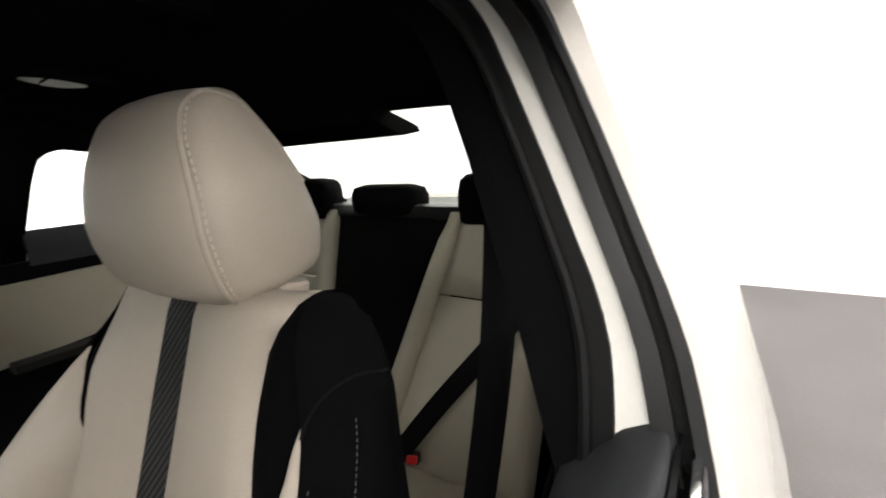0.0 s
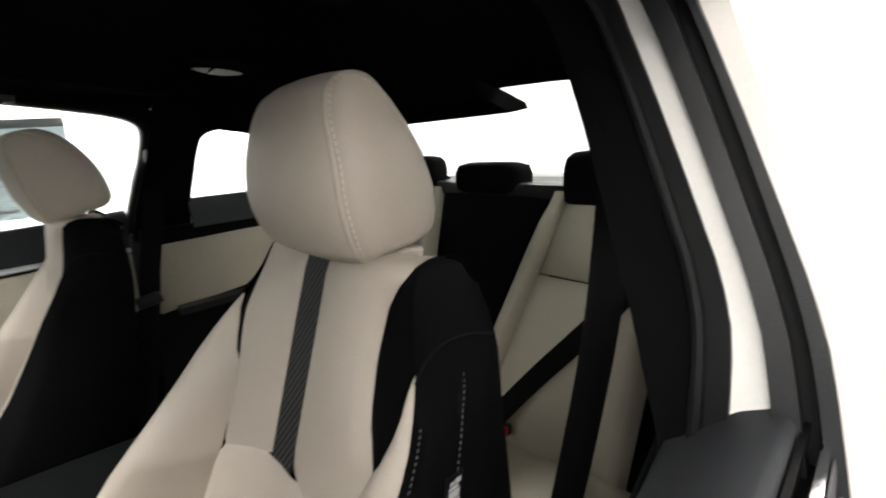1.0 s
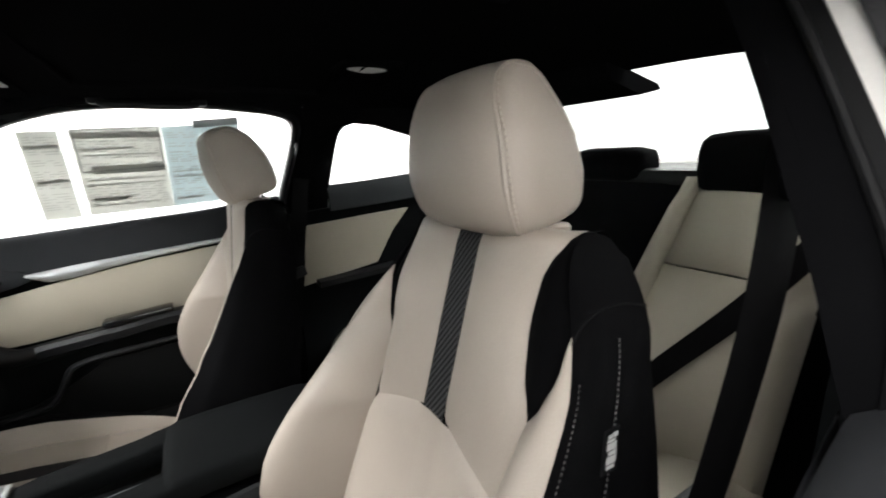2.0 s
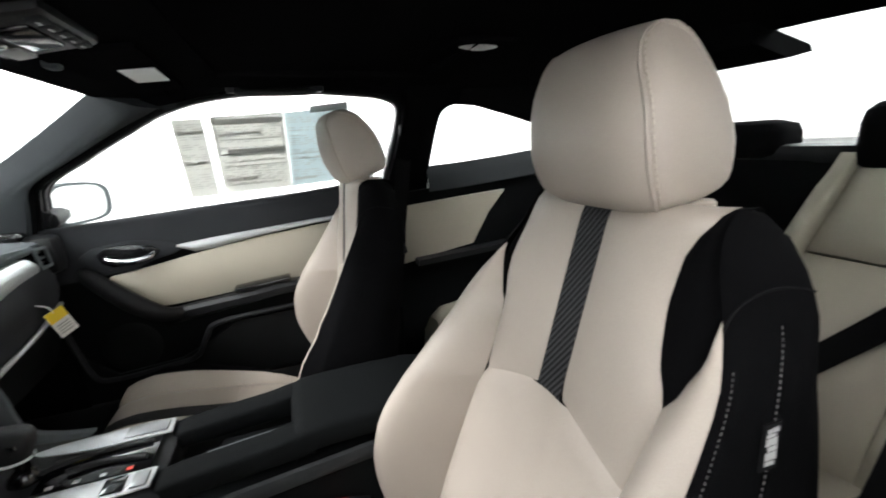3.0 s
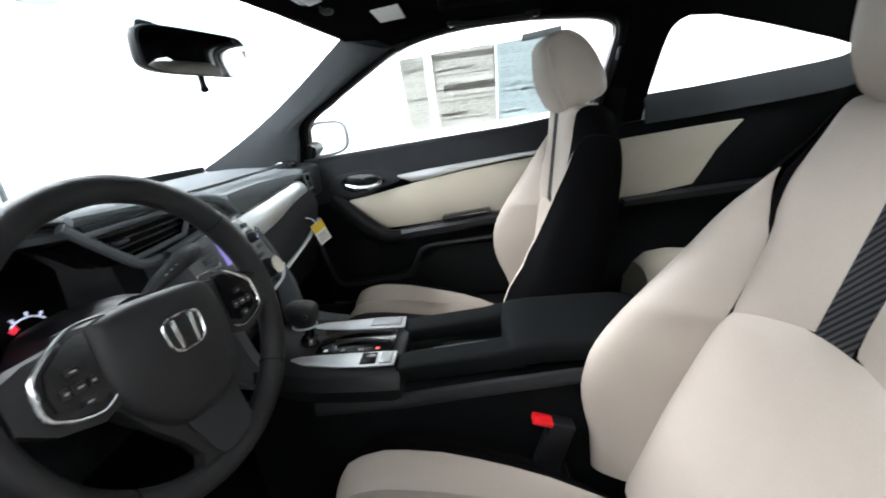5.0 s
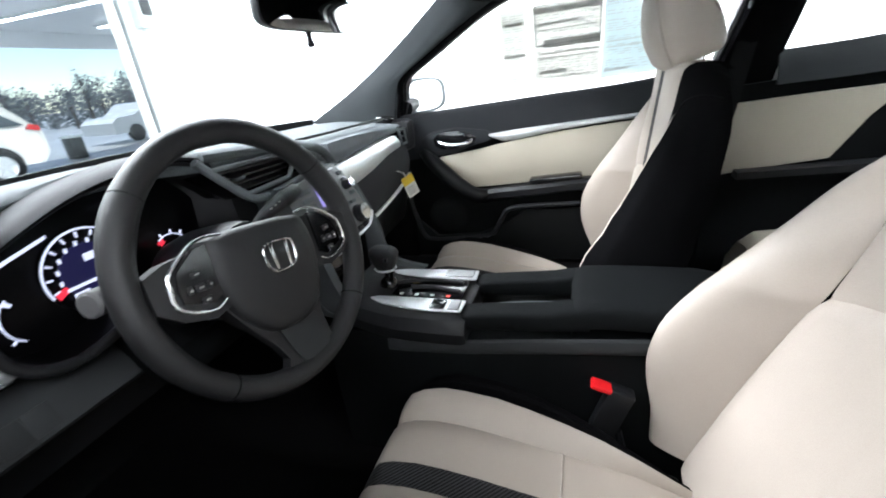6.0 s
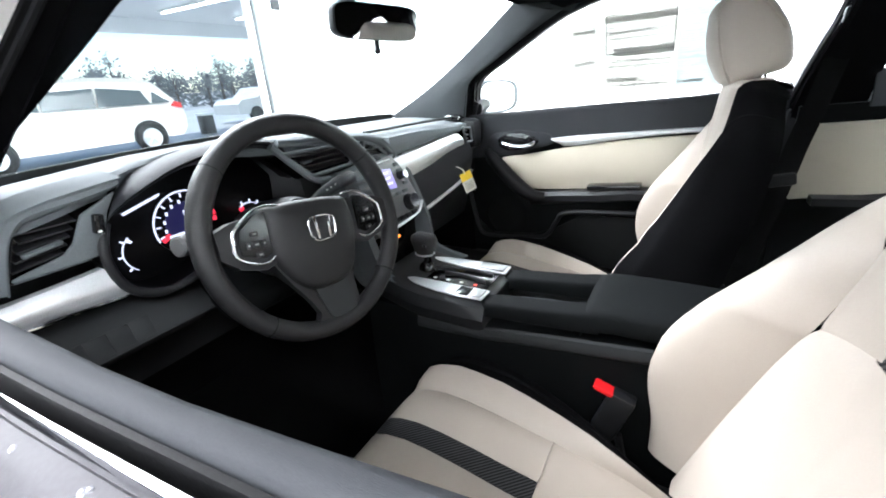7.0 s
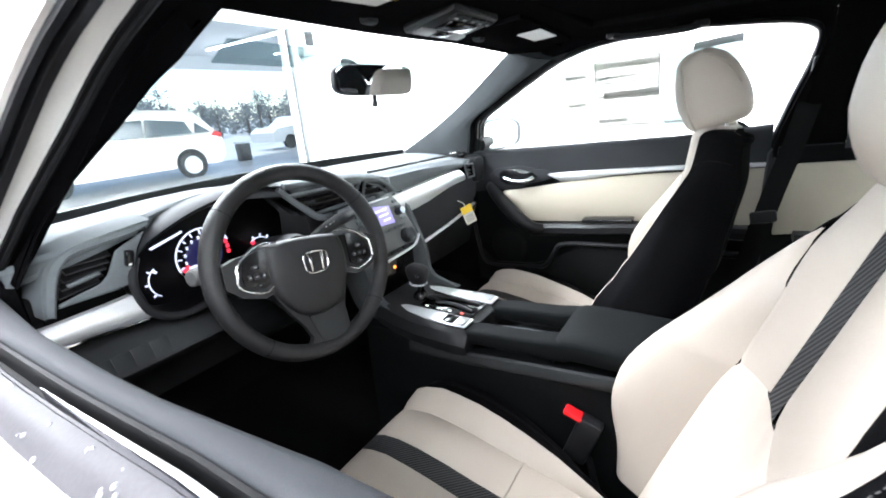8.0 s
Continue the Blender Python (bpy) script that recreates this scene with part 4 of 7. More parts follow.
        backs.append([p.lerp(q, t) + Vector((0, -0.018 * math.sin(math.pi * t), 0)) for t in np.linspace(0, 1, 9)])
    part("back_panel", skin(backs), FABRIC, seat, "black back panel")

    # stitches down the side panels
    def stitches(pts, size=(0.0007, 0.0007, 0.0026), gap=0.0048):
        bm = bmesh.new()
        acc = 0.0
        for p, q in zip(pts, pts[1:]):
            d = (q - p).length
            while acc < d:
                c = p.lerp(q, acc / d)
                rot = (q - p).to_track_quat("Z", "Y").to_matrix().to_4x4()
                bmesh.ops.create_cube(bm, size=1, matrix=Matrix.Translation(c) @ rot @ Matrix.Diagonal((*size, 1)))
                acc += gap
            acc -= d
        return bm

    for sgn in (tag_side,):
        g = sheets["E", sgn]
        for col in (1, 4):
            line = [r[col] + Vector((sgn * 0.0014, 0.0008, 0)) for r in g[: zs.index(0.936) if col == 1 else zs.index(0.97)]]
            part("stitching", stitches(line), THREAD, seat, "pale grey stitching", kind="stuff")
    # seam between shoulder and side panel
    for sgn in (-1, 1):
        r = sheets["E", sgn]

        def on_side(z_, c):
            k = max(i_ for i_, v in enumerate(zs) if v <= z_)
            return r[k][c].lerp(r[k + 1][c], (z_ - zs[k]) / (zs[k + 1] - zs[k])) + Vector((sgn * 0.0008, 0.0006, 0))

        seam = [on_side(z_, c) for c, z_ in enumerate((0.942, 0.956, 0.966, 0.973, 0.977, 0.978, 0.976, 0.972))]
        part("seam", tube(smooth_path(seam, 4), 0.0013, 6), BELT, seat)

    # head restraint
    rings = []
    YF = [(1.016, 0.008), (1.030, 0.034), (1.05, 0.046), (1.09, 0.056), (1.13, 0.053), (1.17, 0.043), (1.195, 0.032), (1.212, 0.019), (1.221, 0.004), (1.224, -0.010)]
    YB = [(1.016, -0.055), (1.028, -0.096), (1.045, -0.107), (1.08, -0.108), (1.12, -0.095), (1.16, -0.076), (1.19, -0.058), (1.212, -0.042), (1.221, -0.032), (1.224, -0.024)]
    WF = [(1.016, 0.088), (1.022, 0.098), (1.035, 0.108), (1.06, 0.1135), (1.10, 0.1145), (1.14, 0.1125), (1.175, 0.1095), (1.198, 0.1070), (1.211, 0.1035), (1.218, 0.098), (1.222, 0.091), (1.224, 0.080)]
    crown = 0.92
    if upright:
        crown = 0.81
        YF = [(1.016, 0.0), (1.03, 0.024), (1.05, 0.036), (1.08, 0.050), (1.137, 0.058), (1.18, 0.058), (1.20, 0.050), (1.212, 0.038), (1.22, 0.022), (1.224, 0.008)]
        YB = [(1.016, -0.050), (1.03, -0.090), (1.045, -0.099), (1.06, -0.102), (1.094, -0.098), (1.137, -0.086), (1.162, -0.074), (1.19, -0.057), (1.21, -0.038), (1.22, -0.022), (1.224, -0.010)]
    N = 48
    HZ = (1.016, 1.019, 1.024, 1.031, 1.040, 1.052, 1.07, 1.09, 1.11, 1.13, 1.15, 1.165, 1.18, 1.192, 1.202, 1.210, 1.216, 1.220, 1.223, 1.224)
    for z in HZ:
        f, b, w = curve(YF, z), curve(YB, z), curve(WF, z)
        z0, z = z, min(z, 1.1) + max(0.0, z - 1.1) * crown
        ring = []
        for k in range(N):
            a = 2 * math.pi * k / N
            c, s_ = math.cos(a), math.sin(a)
            x = (w - (0.016 * ease(1.12, 1.224, z0) if c < 0 and not upright else 0.0)) * (0.97 + 0.03 * s_) * sgn_pow(c, 0.50)
            y = (f + b) / 2 + (f - b) / 2 * sgn_pow(s_, 0.62)
            z_up = (0.022 if upright else 0.010) * ease(0.75, -0.6, s_) * (1 - ease(1.016, 1.11, z0))
            yy = y - 0.010 * (x / 0.108) ** 2 * max(0, s_) ** 0.5
            zz = z + (0.0 if upright else 0.009 - 0.043 * (z0 - 1.016)) + z_up - 0.004 * (x / 0.108) ** 2 * ease(1.12, 1.2, z0)
            ring.append(S(x, yy, zz))
        rings.append(ring)
    head = part("headrest", loft(rings), IVORY, seat, "ivory leather head restraint", smooth=80)
    def on_head(z0, ang, sgn):
        """A point of the restraint's skin by height and by angle from its side towards its front."""
        k = max(j for j, v in enumerate(HZ[:-1]) if v <= z0)
        f, q = (z0 - HZ[k]) / (HZ[k + 1] - HZ[k]), (ang if sgn > 0 else 180 - ang) % 360 / 360 * N
        i0, g_ = int(q) % N, q - int(q)
        r0, r1 = (rings[k + m_][i0].lerp(rings[k + m_][(i0 + 1) % N], g_) for m_ in (0, 1))
        return r0.lerp(r1, f)

    # seam that frames the side panel: up the front edge, then back over the top
    SEAM = [(1.019, 36), (1.03, 38), (1.045, 40), (1.08, 41), (1.12, 43), (1.15, 46), (1.17, 49), (1.19, 51), (1.203, 51), (1.211, 47), (1.2155, 40), (1.2165, 26), (1.2145, 10), (1.209, -6), (1.199, -20), (1.185, -30), (1.165, -37), (1.13, -42)]
    for sgn in (-1, 1):
        line = smooth_path([on_head(z0, ang, sgn) for z0, ang in SEAM], 4)
        part("piping", tube(line, 0.0022, 6), IVORY, head)
        out = Vector((sgn * 0.0010, 0.0004, 0.0004))
        l2 = smooth_path([on_head(z0, ang - 5, sgn) + out for z0, ang in SEAM], 4)
        part("stitching", stitches(l2, (0.0015, 0.0015, 0.0040), 0.0066), THREAD_D, head, "pale stitching", kind="stuff")
    for px in (-0.082, 0.082):
        part("post", tube([S(px, -0.052, 1.01), S(px, -0.056, 1.07)], 0.0055, 10), CHROME, seat, "chrome head restraint post")
        part("post_sleeve", lathe([(0.0, 0.0), (0.019, 0.0), (0.019, 0.007), (0.016, 0.010), (0.0, 0.010)], Matrix.Translation(S(px, -0.056, 1.027)) @ pose(0, 0, 0, 4, 0, 0), 20), IVORY, seat, "ivory plastic sleeve")

    # cushion
    ysq = [0.17 - slide * 1.0, 0.22 - slide * 0.6, 0.28, 0.34, 0.40, 0.46, 0.52, 0.58, 0.63, 0.67, 0.695, 0.71, 0.715, 0.71]
    def ctop(i):
        y = ysq[i]
        if i <= 9:
            return curve([(0.17, 0.385), (0.24, 0.418), (0.30, 0.438), (0.45, 0.462), (0.58, 0.482), (0.63, 0.484), (0.67, 0.478)], y)
        return (0.468, 0.450, 0.41, 0.34)[i - 10]
    cols = [(0.0, 0), (0.011, 0), (0.022, 0), (0.03, 1), (0.06, 1), (0.09, 1), (0.110, 1), (0.122, 1), (0.132, 2), (0.155, 2), (0.178, 2), (0.200, 2), (0.213, 2), (0.218, 3), (0.235, 3), (0.248, 3), (0.254, 3), (0.254, 3)]
    hts = [0, 0, 0, 0, 0.001, 0.001, 0, -0.006, 0.0, 0.018, 0.027, 0.025, 0.017, 0.021, 0.021, 0.006, -0.06, -0.16]
    grid = {}
    for sgn in (-1, 1):
        for i, y in enumerate(ysq):
            rowp = []
            for (u, reg), h in zip(cols, hts):
                zz = ctop(i) - drop
                wid = curve([(0.17, 0.128), (0.25, 0.134), (0.30, 0.160), (0.40, 0.211), (0.52, 0.243), (0.62, 0.243), (0.67, 0.232), (0.72, 0.205)], y)
                uu = u if u <= 0.11 else 0.11 + (u - 0.11) * (wid - 0.11) / 0.144
                fz = min(1, max(0, (zz + drop - 0.34) / 0.13))
                hh = h * (fz if h > 0 else 1)
                front_in = -0.03 * (u / 0.26) ** 3 if i >= 8 else 0
                rowp.append(S(sgn * uu, y + front_in + slide, max(0.27, zz + hh)))
            grid[sgn, i] = rowp

    def csheet(sgn, c0, c1, r0=0, r1=None):
        r1 = len(ysq) if r1 is None else r1
        return [grid[sgn, i][c0:c1 + 1] for i in range(r0, r1)]

    full = [a[::-1] + b[1:] for a, b in zip(csheet(-1, 0, 2), csheet(1, 0, 2))]
    part("cushion_stripe", skin([[p + Vector((0, 0, 0.0005)) for p in r] for r in full], 4), STRIPE, seat, "dark carbon-look woven stripe")
    for sgn in (-1, 1):
        part("cushion_panel", skin(csheet(sgn, 2, 7)), IVORY, seat, "ivory leather cushion panel")
        part("cushion_bolster", skin(csheet(sgn, 7, 10)), IVORY, seat, "ivory leather cushion bolster")
        part("cushion_side", skin(csheet(sgn, 10, 17)), FABRIC, seat, "black fabric cushion side")
    rear_c = [a[::-1] + b[1:] for a, b in zip(csheet(-1, 0, 2), csheet(1, 0, 2))]
    part("cushion_rear_panel", skin(rear_c, 0, 5), IVORY, seat)
    for sgn in (-1, 1):
        part("seam", tube(smooth_path([grid[sgn, 4][c] + Vector((0, 0, 0.0006)) for c in range(2, 8)], 3), 0.0018, 6), IVORY, seat)
    part("cushion_pan", rbox(S(0, 0.42 + slide, 0.30), (0.44, 0.46, 0.08), 0.02), PLASTIC, seat)
    part("seat_rail", rbox(S(0, 0.40 + slide, 0.245), (0.40, 0.50, 0.03), 0.005), PLASTIC, seat)
    part("recliner_cover", rbox(S(-0.268, 0.20 + slide * 0.5, 0.38), (0.012, 0.22, 0.09), 0.006), PLASTIC, seat)
    # sewn tag on the outer side
    r = sheets["E", tag_side]
    ti = zs.index(0.872)
    c, up_, fw = r[ti][3].lerp(r[ti][4], 0.85), (r[ti + 2][5] - r[ti - 2][5]).normalized(), (r[ti][4] - r[ti][6]).normalized()
    nrm = fw.cross(up_).normalized() * (1 if fw.cross(up_).x * tag_side > 0 else -1)

    def tag_box(u0, u1, v0, v1, d0, d1):
        return prism([c + fw * u * 1.2 + up_ * v * 1.2 + nrm * d0 for u, v in ((u0, v0), (u1, v0), (u1, v1), (u0, v1))], nrm * (d1 - d0))

    tg = part("airbag_tag", tag_box(-0.0075, 0.0075, -0.015, 0.014, 0.001, 0.003), BELT, seat, "small black sewn tag with white print")
    for n_, (u0, u1, v0, v1) in enumerate(((-0.004, 0.004, -0.012, -0.0095), (-0.005, 0.0045, -0.0088, -0.0040), (-0.005, 0.003, -0.0033, -0.0005), (-0.0045, 0.005, 0.0002, 0.0048), (-0.003, 0.005, 0.0054, 0.0074), (-0.005, 0.0, 0.0081, 0.0112), (0.001, 0.0045, 0.0081, 0.0105))):
        part("print_mark", tag_box(u0, u1, v0, v1, 0.003, 0.0034), TAG_INK, tg)
    return seat


front_seat(SEAT, puff=(((0, 1.0),), 0.84), wing=0.022)
seat_p = front_seat(SEAT_P, -0.05, 0.0, 0.11, 1, (((0.55, 1.0), (0.63, 0.88), (0.70, 0.68), (0.80, 0.62)), 0.88), upright=True)
seat_p["label"] = "ivory and black passenger seat set further forward"

# ---- rear bench ----
bench = thing("rear_bench", (0, -0.55, 0.26), "ivory and black rear bench with folding backrests", "seat")
RB = lambda z: -0.53 - (z - 0.50) * 0.40


def pad(x0, x1, z0, z1, depth, bulge, face, nx=9, nz=9):
    """A padded panel that follows the sloping bench back."""
    g = []
    for i in range(nx):
        t = i / (nx - 1)
        r = []
        for j in range(nz):
            s = j / (nz - 1)
            z = z0 + (z1 - z0) * s
            x = x0 + (x1 - x0) * t
            sg = (z - 0.46) / 0.585
            if abs(x) > 0.084:
                x += math.copysign(0.125 * sg * max(0, 1 - (abs(x) - 0.085) / 0.335), x)
            else:
                x *= 1 + 1.48 * sg
            b = bulge * (1 - abs(2 * t - 1) ** 4) * (1 - abs(2 * s - 1) ** 6)
            r.append(Vector((x, RB(z) + depth + b, z + 0.3 * b)))
        g.append(r)
    return slab(g, (0, -0.06, -0.02))


for sgn in (-1, 1):
    part("bolster", pad(sgn * 0.085, sgn * 0.145, 0.46, 1.045, 0.012, 0.03, 0, 7), IVORY_D, bench, "ivory side bolster")
    part("back_lower", pad(sgn * 0.147, sgn * 0.42, 0.46, 0.842, 0.004, 0.028, 0), IVORY_D, bench, "ivory lower back cushion")
    part("back_upper", pad(sgn * 0.147, sgn * 0.42, 0.846, 1.045, 0.004, 0.022, 0), IVORY_D, bench, "ivory upper back cushion")
    part("bolster", pad(sgn * 0.422, sgn * 0.50, 0.46, 0.98, 0.006, 0.035, 0, 7), IVORY_D, bench, "ivory outer bolster")
    hr = []
    for z, f in ((1.010, 0.8), (1.022, 0.95), (1.06, 1.0), (1.10, 1.0), (1.125, 0.95), (1.14, 0.8), (1.145, 0.4)):
        hr.append([Vector((sgn * 0.348 + 0.115 * f * sgn_pow(math.cos(a), 0.4), RB(1.05) - 0.01 + 0.055 * f * sgn_pow(math.sin(a), 0.6), z)) for a in (2 * math.pi * k / 28 for k in range(28))])
    part("headrest", loft(hr), FABRIC, bench, "black rear head restraint", smooth=80)
part("centre_back", pad(-0.083, 0.083, 0.46, 1.04, -0.005, 0.02, 0), FABRIC, bench, "black centre back")
hr = []
for z, f in ((1.03, 0.8), (1.04, 0.95), (1.06, 1.0), (1.09, 1.0), (1.11, 0.92), (1.12, 0.6)):
    hr.append([Vector((0.03 + 0.125 * f * sgn_pow(math.cos(a), 0.4), RB(1.05) - 0.03 + 0.055 * f * sgn_pow(math.sin(a), 0.6), z)) for a in (2 * math.pi * k / 28 for k in range(28))])
part("headrest", loft(hr), FABRIC, bench, "black centre head restraint", smooth=80)
for sgn in (-1, 1):
    cu = []
    for i in range(21):
        x = sgn * (0.09 + 0.50 * i / 20)
        b = 0.02 * math.sin(math.pi * i / 20) + 0.072 * ease(0.32, 0.44, abs(x)) * (1 - ease(0.50, 0.60, abs(x)))
        cu.append([Vector((x, y, z + b * ease(-0.60, -0.40, y))) for y, z in ((-0.55, 0.45), (-0.42, 0.468), (-0.28, 0.488), (-0.15, 0.502), (-0.085, 0.494), (-0.050, 0.462), (-0.045, 0.41), (-0.06, 0.33))])
    part("cushion", slab(cu, (0, 0, -0.05)), IVORY_D, bench, "ivory rear seat cushion")
part("centre_cushion", rbox((0, -0.34, 0.42), (0.17, 0.48, 0.09), 0.03), FABRIC, bench, "black centre cushion")
part("bench_base", rbox((0, -0.36, 0.32), (1.06, 0.46, 0.12), 0.02), CARPET, bench)
part("shoulder_trim", rbox((0, -0.80, 1.040), (1.16, 0.12, 0.045), 0.015), PLASTIC, bench)

# ---- steering wheel ----
TILT_W = 15
ROLL_W = -5.5
HUB = Vector((-0.350, 0.8014, 0.8542))
WM = Matrix.Translation(HUB) @ pose(0, 0, 0, 90 - TILT_W, 0, -8.8) @ pose(0, 0, 0, 0, 0, ROLL_W)
wheel = thing("steering_wheel", HUB, "dark grey three-spoke steering wheel with silver accents", "steering wheel")
W = lambda x, y, z=0.0: WM @ Vector((x, y, z))
RW, rw_ = 0.1755, 0.0178
rim = bmesh.new()
rings = []
for k in range(72):
    a = 2 * math.pi * k / 72
    rr = rw_ * (1.0 + 0.10 * math.exp(-((a - radians(150)) / 0.25) ** 2) + 0.10 * math.exp(-((a - radians(30)) / 0.25) ** 2))
    c = Vector((RW * math.cos(a), RW * math.sin(a), 0))
    e = c.normalized()
    rings.append([WM @ (c + rr * 0.92 * math.cos(q) * e + Vector((0, 0, rr * 1.05 * math.sin(q)))) for q in (2 * math.pi * j / 14 for j in range(14))])
loft(rings + [rings[0]], caps=False, bm=rim)
part("rim", rim, WHEEL, wheel, "dark grey leather-look rim", smooth=80)
for a in (141, 39, -129, -40):
    c = Vector((RW * math.cos(radians(a)), RW * math.sin(radians(a)), 0))
    e = c.normalized()
    ring = [WM @ (c + 0.0182 * 0.93 * math.cos(q) * e + Vector((0, 0, 0.0182 * 1.05 * math.sin(q)))) for q in (2 * math.pi * j / 20 for j in range(21))]
    part("rim_seam", tube(ring, 0.0010, 5), BELT, wheel)
# airbag cover
hubp = [(-0.084, 0.044), (-0.05, 0.048), (0.0, 0.048), (0.045, 0.045), (0.068, 0.036), (0.075, -0.008), (0.069, -0.045), (0.056, -0.080), (0.034, -0.099), (0.0, -0.105), (-0.030, -0.101), (-0.054, -0.084), (-0.079, -0.048), (-0.087, -0.008)]
hubs = [(p.x, p.y) for p in smooth_path([(x, y, 0) for x, y in hubp + hubp[:1]], 4)][:-1]
part("hub_cover", loft([[W(x * s, y * s, h) for x, y in hubs] for s, h in ((1.0, -0.03), (1.0, 0.010), (0.975, 0.019), (0.93, 0.0235), (0.84, 0.027), (0.6, 0.030), (0.25, 0.0315))]), WHEEL, wheel, "dark grey hub cover", smooth=60)
emb = part("badge", loft([[W(0.024 * s * sgn_pow(math.cos(a), 0.6) * (1 - 0.10 * math.sin(a) * -1), -0.003 + 0.0195 * s * sgn_pow(math.sin(a), 0.6), h) for a in (2 * math.pi * k / 32 for k in range(32))] for s, h in ((1.0, 0.028), (1.0, 0.0325), (0.92, 0.0335))]), WHEEL, wheel, "chrome framed badge")
ringp = [W(0.0245 * sgn_pow(math.cos(a), 0.6) * (1 + 0.10 * math.sin(a)), -0.003 + 0.020 * sgn_pow(math.sin(a), 0.6), 0.034) for a in (2 * math.pi * k / 40 for k in range(41))]
part("badge_frame", tube(ringp, 0.0019, 6), BADGE, emb, "chrome frame")
for sx in (-1, 1):
    part("badge_bar", prism([W(sx * 0.0095, 0.014, 0.0335), W(sx * 0.0160, 0.014, 0.0335), W(sx * 0.0130, -0.020, 0.0335), W(sx * 0.0085, -0.020, 0.0335)], WM.to_3x3() @ Vector((0, 0, 0.0025)), 0.0006), BADGE, emb)
for sx in (-1, 1):
    sp = [(0.062, 0.046), (0.10, 0.044), (0.135, 0.040), (0.160, 0.030), (0.160, -0.010), (0.135, -0.030), (0.10, -0.040), (0.068, -0.030)]
    part("spoke", loft([[W(sx * x, y - 0.008, h) for x, y in sp] for h in (-0.012, 0.010, 0.014)]), WHEEL, wheel)
    pod = [(0.084, 0.048), (0.100, 0.046), (0.127, 0.026), (0.132, 0.006), (0.131, -0.010), (0.097, -0.021), (0.084, -0.014)]
    pm = part("button_pod", loft([[W(sx * x, y - 0.008, h) for x, y in pod] for h in (0.010, 0.018)]), GLOSSY, wheel, "gloss black button pod")
    loop = smooth_path([W(sx * x, y - 0.008, 0.017) for x, y in ((0.060, 0.054), (0.080, 0.056), (0.100, 0.052), (0.124, 0.036), (0.137, 0.024), (0.140, 0.006), (0.139, -0.012), (0.120, -0.024), (0.097, -0.029), (0.082, -0.022))], 4)
    part("silver_bezel", tube(loop, [0.0016 + 0.0018 * math.sin(math.pi * i / (len(loop) - 1)) ** 2 for i in range(len(loop))], 8, 1.0, None, Vector((0, 0, 1))), BADGE, wheel, "silver spoke bezel")
    for bx, by, bw, bh in ((0.108, 0.018, 0.012, 0.007), (0.108, 0.002, 0.012, 0.009), (0.106, -0.014, 0.012, 0.007), (0.120, 0.002, 0.007, 0.010), (0.096, 0.002, 0.006, 0.010)):
        part("button", rbox(W(sx * bx, by - 0.008, 0.019), (bw, bh, 0.004), 0.0015, WM.to_3x3().to_4x4()), PLASTIC, pm)
        part("button_mark", rbox(W(sx * bx, by - 0.008, 0.0213), (bw * 0.45, bh * 0.25, 0.0006), 0, WM.to_3x3().to_4x4()), INK, pm)
low = [(-0.084, -0.044), (-0.060, -0.086), (-0.036, -0.121), (-0.024, -0.146), (-0.034, -0.167), (0.068, -0.167), (0.058, -0.142), (0.056, -0.104), (0.072, -0.050)]
part("spoke", loft([[W(x, y, h) for x, y in low] for h in (-0.010, 0.004, 0.007)]), WHEEL, wheel, "dark forked lower spoke")
part("spoke_inlay", loft([[W(x, y, h) for x, y in ((-0.028, -0.098), (0.036, -0.098), (0.051, -0.148), (0.044, -0.160), (0.024, -0.166), (-0.004, -0.160), (-0.012, -0.148))] for h in (0.004, 0.010, 0.0115)]), TRIM, wheel, "grey lower spoke inlay")
part("column", loft([[W(0.06 * math.cos(a) * s, 0.07 * math.sin(a) * s - 0.01, h) for a in (2 * math.pi * k / 24 for k in range(24))] for s, h in ((0.9, -0.02), (1.0, -0.05), (1.05, -0.14), (0.95, -0.2))]), PLASTIC, wheel, "black column shroud")
KNOB = mat("grey_knob", (0.060, 0.060, 0.062), 0.6, var=0.05)
for name, lab, pts in (("light_stalk", "black light stalk with a grey knob", ((-0.41, 0.866, 0.850), (-0.47, 0.874, 0.868), (-0.500, 0.876, 0.873), (-0.508, 0.875, 0.874), (-0.534, 0.868, 0.878))), ("wiper_stalk", "black wiper stalk", ((-0.29, 0.872, 0.862), (-0.24, 0.882, 0.875), (-0.188, 0.886, 0.884), (-0.180, 0.887, 0.885), (-0.138, 0.890, 0.888)))):
    pts = [Vector(p) for p in pts]
    so = part(name, tube(pts[:3], [0.009, 0.011, 0.0145], 12), PLASTIC, wheel, lab)
    part("knob", tube(pts[2:] + [pts[-1].lerp(pts[-2], -0.1)], [0.0125, 0.0150, 0.0150, 0.012], 20), KNOB if "light" in name else PLASTIC, so)
    for j in range(3):
        c = pts[1].lerp(pts[2], 0.2 + 0.25 * j) + Vector((0, -0.010, 0.007))
        part("stalk_mark", rbox(c, (0.004, 0.002, 0.002), 0), INK, so)

# ---- dashboard ----
dash = thing("dashboard", (0, 1.0, 0.3), "dark grained dashboard with silver trim and a lit cluster", "dashboard")


